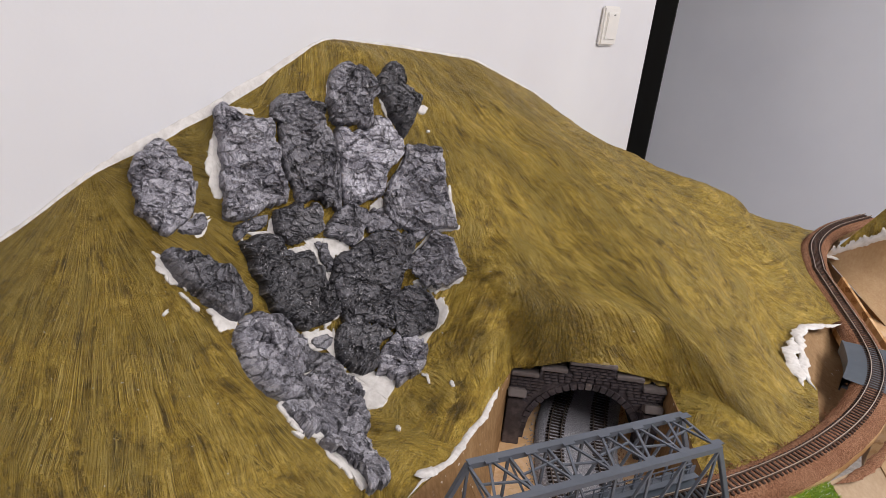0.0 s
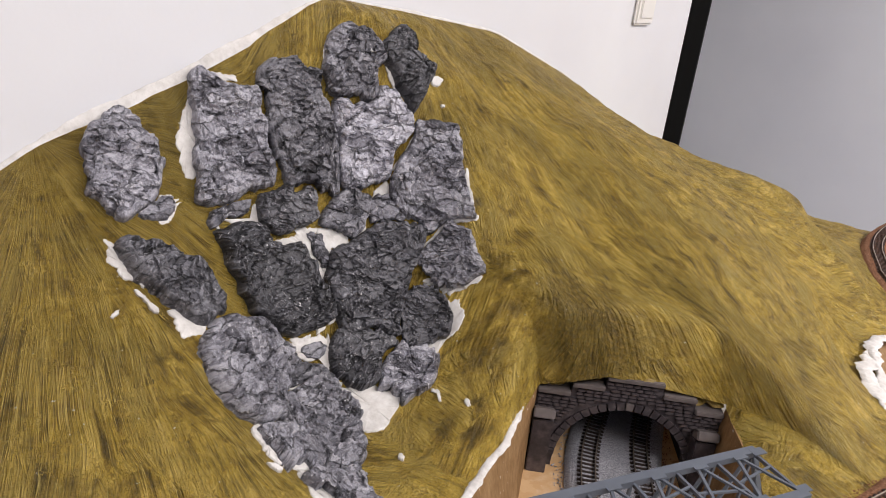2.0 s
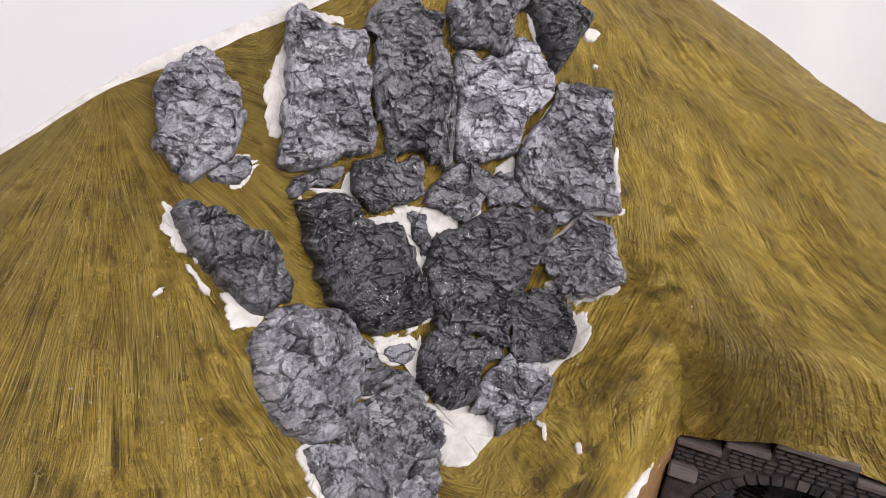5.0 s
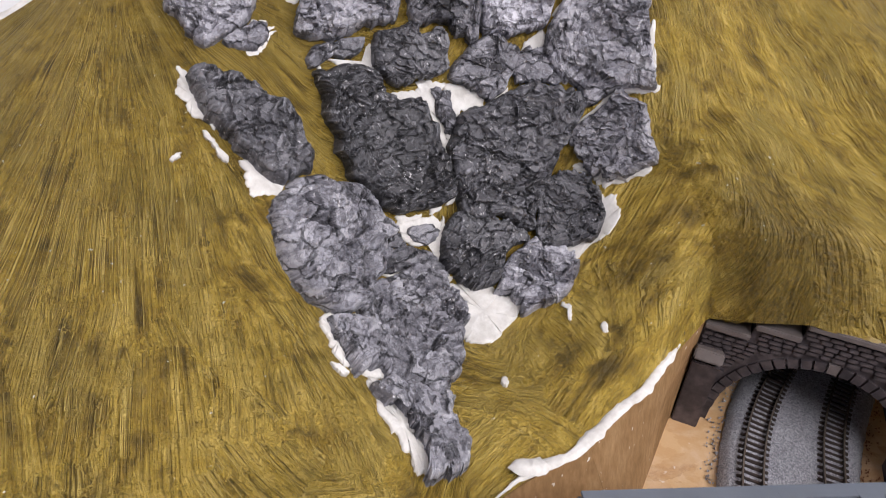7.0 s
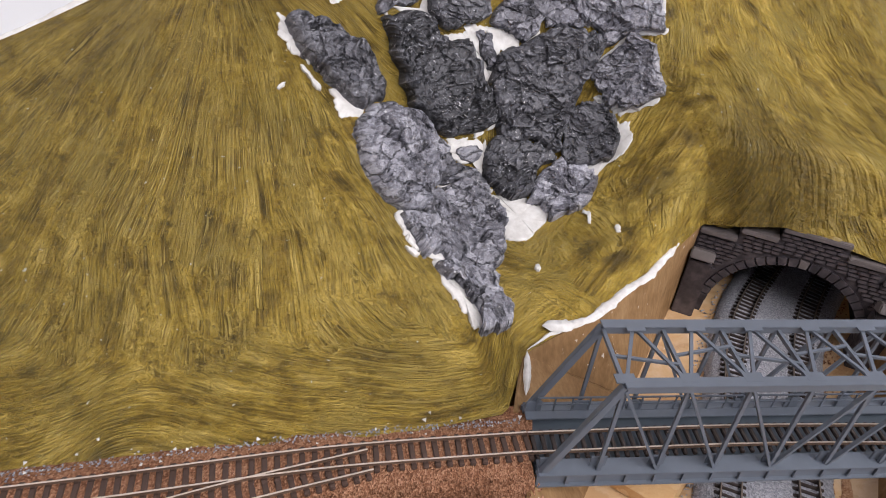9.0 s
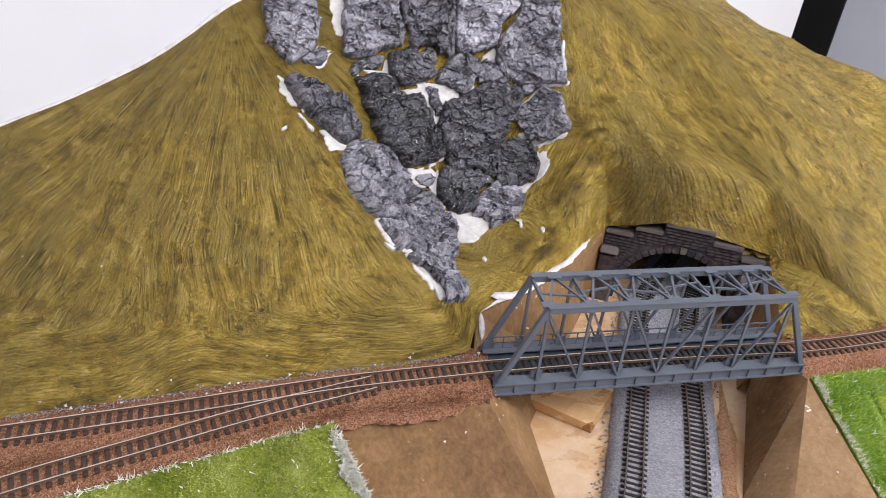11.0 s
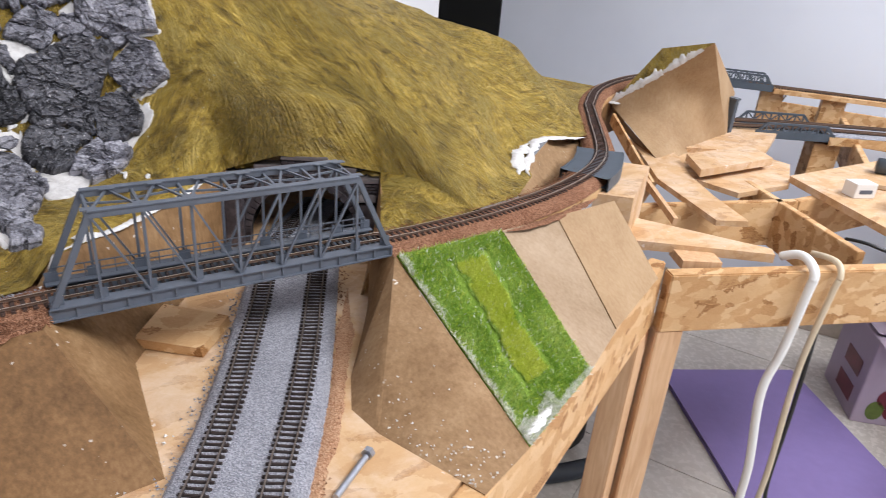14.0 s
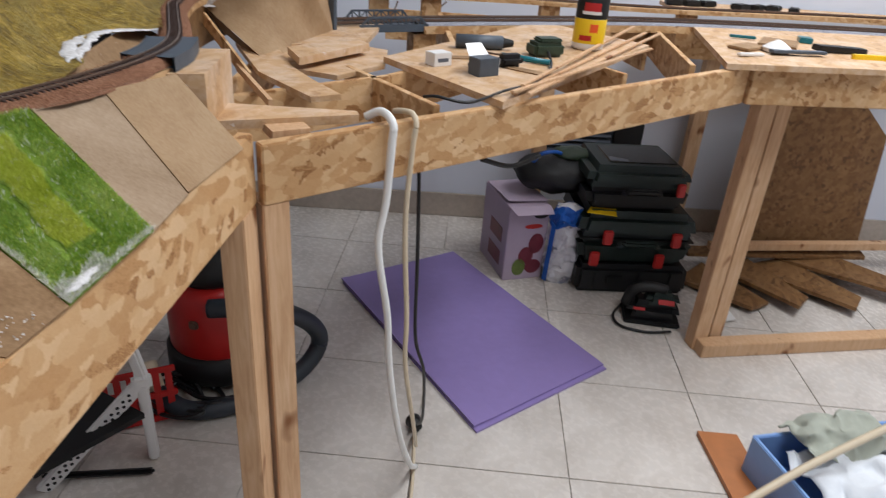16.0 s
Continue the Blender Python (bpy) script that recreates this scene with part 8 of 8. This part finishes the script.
    bm = bmesh.new()
    bmesh.ops.create_uvsphere(bm, u_segments=20, v_segments=10, radius=1.0)
    for v in bm.verts:
        n = v.co.normalized()
        v.co = Vector((0.02 + n.x * 0.062, -0.01 + n.y * 0.045, 0.125 + n.z * 0.020)) + noise.noise_vector(n * 4) * 0.006
    part("flap", bm, M_GREENPL, t, "dark olive flap", True)
    part("strap", tube([(-0.11, -0.02, 0.09), (-0.09, -0.05, 0.135), (-0.05, -0.05, 0.142), (-0.02, -0.03, 0.13)], 0.006, 8), M_BLUE, t, "blue strap", True)

    t = thing("power_tool", "dark green sander with black trim lying on the tiles", "power tool", "", pose(1.10, 1.80, 0, 0, 0, -8))
    part("base_plate", moulded(pose(0, 0, 0), (0.16, 0.095, 0.014), 0.0, 0.004), M_BLACKPL, t)
    part("body", moulded(pose(0, 0, 0.014), (0.165, 0.10, 0.055), 0.18, 0.022), M_BLACKPL, t)
    top_shell = part("top_shell", moulded(pose(0.022, -0.005, 0.058), (0.11, 0.074, 0.040), 0.30, 0.016), M_GREENCASE, t, "dark green top")
    part("grip", tube([(-0.075, 0.0, 0.04), (-0.062, 0.0, 0.088), (-0.02, 0.0, 0.104), (0.03, 0.0, 0.098)], 0.017, 12, 6), M_BLACKPL, t, "", True)
    part("badge", boxed(pose(0.028, -0.040, 0.080, -32, 0, 0), (0.046, 0.002, 0.015), 0.001), M_RED, top_shell, "small red badge")
    part("badge", boxed(pose(-0.045, -0.048, 0.055, -20, 0, 0), (0.034, 0.002, 0.010), 0.001), M_RED, t, "small red badge")
    part("power_cord", tube([(-0.08, 0.02, 0.03), (-0.11, -0.03, 0.012), (-0.09, -0.075, 0.006), (-0.02, -0.09, 0.006), (0.05, -0.075, 0.008)], 0.004, 8), M_BLACKPL, t, "black cord", True)


def make_bag():
    m = Mat("printed_paper_sack", 0.5, 0, 0.4)
    v = m.coords()
    f = m.noise(v, 26, 4, 0.6)
    col = m.ramp(f, [(0.42, srgb(216, 214, 218)), (0.60, srgb(196, 194, 200))])
    ink = m.ramp(m.noise(v, 17, 3, 0.55), [(0.59, (0, 0, 0)), (0.62, (1, 1, 1))])
    m.colour(m.mix(m.math("MULTIPLY", ink, 0.8), col, srgb(92, 92, 112)))
    m.bump(m.noise(v, 120, 4), 0.4, 0.002)
    return m.m


M_BAG = make_bag()
M_SMOKED = simple("smoked_clear_plastic", srgb(34, 38, 36), 0.12, 0, 0.1, 30, 0)
M_GREENCASE = simple("dark_green_case_plastic", srgb(20, 34, 30), 0.42, 0, 0.1, 60, 0.2)
appliance_carton()
filler_bag()
tool_cases()


def wall_vent():
    v = thing("ventilation_grille", "grey metal louvred grille standing against the wall", "grille", m=pose(0.935, 2.405, 0.20))
    part("frame", boxed(pose(0, 0.012, 0.10), (0.26, 0.01, 0.22), 0.002), M_DECK, v)
    for k in range(9):
        part("slat", boxed(pose(0, 0, 0.02 + 0.02 * k, 30, 0, 0), (0.24, 0.014, 0.003)), M_STEEL, v)
    tagged(put("dark_panel", boxed(pose(1.115, 2.41, 0.30), (0.10, 0.02, 0.22), 0.002), M_BLACKPL), "dark plastic panel beside the grille", "panel")


wall_vent()
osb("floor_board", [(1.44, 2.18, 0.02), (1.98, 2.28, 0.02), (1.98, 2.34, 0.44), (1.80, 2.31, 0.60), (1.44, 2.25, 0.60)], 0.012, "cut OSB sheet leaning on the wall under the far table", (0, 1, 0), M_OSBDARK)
tagged(put("floor_timber", barred((1.185, 1.630, 0.020), (2.2, 1.80, 0.020), 0.045, 0.040, 0.002), M_PINE), "planed pine batten lying on the tiles", "batten")
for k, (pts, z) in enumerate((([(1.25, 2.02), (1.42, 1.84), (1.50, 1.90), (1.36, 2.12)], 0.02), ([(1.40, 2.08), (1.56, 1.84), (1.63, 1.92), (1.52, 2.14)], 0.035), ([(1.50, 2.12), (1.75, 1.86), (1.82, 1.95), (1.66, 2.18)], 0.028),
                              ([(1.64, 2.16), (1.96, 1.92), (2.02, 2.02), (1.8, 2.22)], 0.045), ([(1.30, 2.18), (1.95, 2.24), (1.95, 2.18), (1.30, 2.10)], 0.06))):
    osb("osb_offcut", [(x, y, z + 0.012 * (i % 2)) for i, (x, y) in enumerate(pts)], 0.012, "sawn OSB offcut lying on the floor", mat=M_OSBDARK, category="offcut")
tagged(put("timber_batten", barred((1.38, 2.14, 0.085), (2.1, 2.22, 0.095), 0.03, 0.025, 0.001), M_PINE), "pine batten lying across the OSB offcuts", "batten")
tagged(put("paper_sheet", slab([(1.27, 1.78, 0.004), (1.36, 1.80, 0.012), (1.35, 1.86, 0.018), (1.26, 1.83, 0.006)], 0.002), M_PLASTIC_W), "crumpled white paper on the tiles", "paper")


def cables():
    tagged(put("cable", tube([(0.334, 0.964, 0.803), (0.350, 0.957, 0.8125), (0.362, 0.946, 0.8125), (0.371, 0.934, 0.802), (0.370, 0.931, 0.780), (0.365, 0.930, 0.700), (0.357, 0.923, 0.636), (0.372, 0.937, 0.517), (0.377, 0.945, 0.423), (0.394, 0.989, 0.258), (0.417, 1.080, 0.090), (0.430, 1.155, 0.007)], 0.0054, 12), M_CABLEW, smooth=True),
           "thick white cable hanging over the table beam", "cable")
    tagged(put("cable", tube([(0.368, 0.998, 0.803), (0.382, 0.980, 0.809), (0.394, 0.967, 0.809), (0.399, 0.957, 0.798), (0.396, 0.955, 0.770), (0.391, 0.956, 0.657), (0.399, 0.966, 0.501), (0.401, 0.975, 0.403), (0.419, 1.037, 0.231), (0.428, 1.150, 0.070), (0.424, 1.25, 0.006), (0.425, 1.12, 0.005), (0.42, 1.02, 0.005)], 0.0038, 10), M_CABLEB, smooth=True),
           "beige cable hanging over the table beam", "cable")
    tagged(put("cable", tube([(0.400, 1.060, 0.735), (0.405, 1.040, 0.70), (0.410, 1.030, 0.557), (0.414, 1.032, 0.418), (0.432, 1.052, 0.33), (0.436, 1.13, 0.16), (0.424, 1.255, 0.03)], 0.0029, 8), M_CABLEK, smooth=True),
           "thin black cable hanging below the table", "cable")
    p = thing("power_plug", "black plug lying on the tiles", "plug", m=pose(0.424, 1.272, 0.018, 80, 0, 20))
    bm = bmesh.new()
    cylinder(bm, pose(0, 0, 0), 0.018, 0.03, 16, 0.012)
    part("body", bm, M_BLACKPL, p, "", True)
    tagged(put("cable", tube([(0.405, 1.07, 0.806), (0.425, 1.052, 0.812), (0.47, 1.055, 0.806), (0.52, 1.085, 0.818), (0.565, 1.14, 0.818), (0.60, 1.22, 0.816), (0.62, 1.30, 0.818), (0.625, 1.385, 0.822)], 0.0022, 8), M_CABLEK, smooth=True),
           "thin black cable from the tool across the board", "cable")
    tagged(put("cable", tube([(0.50, 1.12, 0.70), (0.55, 1.14, 0.685), (0.60, 1.17, 0.695)], 0.004, 8), M_CABLEK, smooth=True), "black cable loop below the beam", "cable")


cables()


def vacuum_cleaner():
    v = thing("vacuum_cleaner", "red drum vacuum cleaner with dark hose under the table", "vacuum cleaner", m=pose(-0.055, 1.47, 0))
    part("base", lathe([(0.115, 0.02), (0.125, 0.03), (0.125, 0.085), (0.115, 0.095)]), M_BLACKPL, v, "black base", True)
    drum = part("drum", lathe([(0.112, 0.092), (0.115, 0.10), (0.115, 0.23), (0.108, 0.26), (0.09, 0.272)]), M_RED, v, "red drum", True)
    part("head", lathe([(0.092, 0.27), (0.10, 0.28), (0.10, 0.33), (0.07, 0.35)]), M_BLACKPL, v, "black motor head", True)
    for a in (-100, -35, 20):
        part("latch", boxed(pose(0.116 * math.cos(radians(a)), 0.116 * math.sin(radians(a)), 0.19, 0, 0, a), (0.012, 0.02, 0.02), 0.003), M_RAIL, v, "chrome latch")
    hose = part("hose", tube([(0.02, -0.12, 0.24), (0.14, -0.12, 0.25), (0.215, -0.03, 0.16), (0.235, 0.0, 0.08), (0.19, -0.06, 0.03), (0.08, -0.17, 0.025), (-0.02, -0.20, 0.025), (-0.10, -0.17, 0.045)], 0.021, 14, 14), M_HOSE, v, "dark ribbed hose", True)
    part("hose_cuff", tube([(-0.10, -0.17, 0.045), (-0.13, -0.13, 0.09)], 0.022, 14, 6), M_CABLEB, hose, "beige hose cuff", True)
    for k in range(4):
        a = radians(45 + 90 * k)
        bm = bmesh.new()
        cylinder(bm, pose(0.10 * math.cos(a), 0.10 * math.sin(a), 0.018, 0, 90, math.degrees(a)), 0.018, 0.02, 14)
        part("castor", bm, M_BLACKPL, v)


vacuum_cleaner()


def step_stool():
    s = thing("folding_stool", "white perforated plastic folding stool with black treads", "stool", m=pose(-0.104, 1.145, 0))
    joint, back, front = Vector((0, 0, 0.20)), Vector((-0.004, 0.010, 0.0)), Vector((-0.178, -0.094, 0.0))
    part("leg", barred(back, joint, 0.020, 0.026, 0.004), M_PLASTIC_W, s)
    leg = part("leg", barred(front, joint, 0.014, 0.030, 0.004), M_PLASTIC_W, s)
    out = Vector((0.094, -0.178, 0)).normalized()
    bm = bmesh.new()
    for k in range(15):
        p = front.lerp(joint, 0.06 + 0.058 * k) + out * 0.0072
        for lift in (-0.006, 0.006):
            cylinder(bm, frame_of(p + Vector((0, 0, lift)), p + Vector((0, 0, lift)) + out * 0.001) @ pose(0, 0, 0, 0, 90, 0), 0.0034, 0.001, 8)
    part("rail_hole", bm, M_BLACKPL, leg, "dark round perforations")
    part("hinge", boxed(pose(0, 0, 0.20, 0, 0, 28), (0.036, 0.024, 0.034), 0.006), M_PLASTIC_W, s)
    part("leg", barred((0.002, 0.004, 0.205), (-0.012, 0.004, 0.275), 0.018, 0.022, 0.004), M_PLASTIC_W, s)
    part("tread", slab([(0.010, -0.030, 0.150), (-0.165, -0.125, 0.075), (-0.25, -0.02, 0.075), (-0.16, 0.06, 0.150)], 0.012), M_BLACKPL, s, "black tread")
    part("foot_bar", barred((-0.19, -0.068, 0.010), (0.015, -0.038, 0.010), 0.014, 0.014, 0.005), M_BLACKPL, s, "black foot bar")
    crate = thing("plastic_basket", "small red slatted plastic basket beside the stool", "basket", m=pose(-0.20, 1.29, 0, 0, 0, 25))
    for k in range(7):
        part("slat", boxed(pose(-0.075 + 0.025 * k, -0.06, 0.075), (0.014, 0.004, 0.13), 0.001), M_RED, crate)
    for z in (0.012, 0.075, 0.138):
        part("rim", boxed(pose(0, -0.0605, z), (0.18, 0.006, 0.016), 0.002), M_RED, crate)
    part("basket_floor", boxed(pose(0, 0, 0.006), (0.18, 0.12, 0.008), 0.002), M_RED, crate)
    rnd = random.Random(5)
    for k in range(4):
        c = Vector((-0.13 + 0.03 * k, 1.30 + 0.02 * k, 0.0))
        pts = [c + Vector((0.08 * math.cos(a * 1.3 + k) + rnd.uniform(-.02, .02), 0.07 * math.sin(a * 1.1 + k), 0.008 + 0.035 * abs(math.sin(a + k)))) for a in (0, 1, 2, 3, 4, 5, 6)]
        tagged(put("cable", tube([tuple(p) for p in pts], 0.0048, 8), M_CABLEK, smooth=True), "black cable heaped in loops on the tiles", "cable")


step_stool()


def laundry():
    c = thing("laundry_crate", "pale blue plastic crate heaped with cloths", "crate", m=pose(1.33, 1.10, 0, 0, 0, 12))
    w, d, h, t = 0.34, 0.26, 0.105, 0.005
    part("crate_bottom", boxed(pose(0, 0, 0.004), (w, d, 0.008), 0.002), M_CRATE, c)
    for x, y, sx, sy in ((-w / 2, 0, t, d), (w / 2, 0, t, d), (0, -d / 2, w, t), (0, d / 2, w, t)):
        part("crate_side", boxed(pose(x, y, h / 2), (sx + t, sy + t, h), 0.002), M_CRATE, c)
    for nm, x, y, sx, sy, z, mt, lab in (("cloth", 0.02, -0.02, 0.30, 0.22, 0.09, M_CLOTHW, "crumpled white cloth heaped in the crate"), ("cloth", 0.0, 0.09, 0.22, 0.12, 0.125, M_CLOTHG, "crumpled grey-green cloth on the heap")):
        bm = bmesh.new()
        k, rows = 34, []
        for i in range(k + 1):
            row = []
            for j in range(k + 1):
                a, b = i / k * 2 - 1, j / k * 2 - 1
                p = Vector((a * sx / 2, b * sy / 2, z + 0.045 * max(0, 1 - a * a - b * b)))
                q = p * 17 + Vector((z * 50, 0, 0))
                p += noise.noise_vector(q) * 0.022 + noise.noise_vector(q * 2.6) * 0.010
                row.append(bm.verts.new(p))
            rows.append(row)
        for i in range(k):
            for j in range(k):
                bm.faces.new((rows[i][j], rows[i + 1][j], rows[i + 1][j + 1], rows[i][j + 1]))
        ob = tagged(put(nm, bm, mt, smooth=True), lab, "cloth")
        ob.matrix_world = pose(1.33, 1.10, 0, 0, 0, 12) @ pose(x, y, 0)
        sol = ob.modifiers.new("thickness", "SOLIDIFY")
        sol.thickness = 0.003
    tagged(put("floor_plank", slab([(1.075, 1.305, 0.012), (1.165, 1.30, 0.012), (1.17, 1.0, 0.012), (1.085, 1.0, 0.012)], 0.011), M_PLANK), "orange-brown chipboard piece lying on the tiles", "board")
    tagged(put("wooden_stick", tube([(1.02, 1.0, 0.10), (1.2, 1.08, 0.15), (1.52, 1.22, 0.20)], 0.008, 10, 6), M_CABLEB, smooth=True), "pale wooden stick lying over the crate", "stick")


laundry()
floor_tiles()
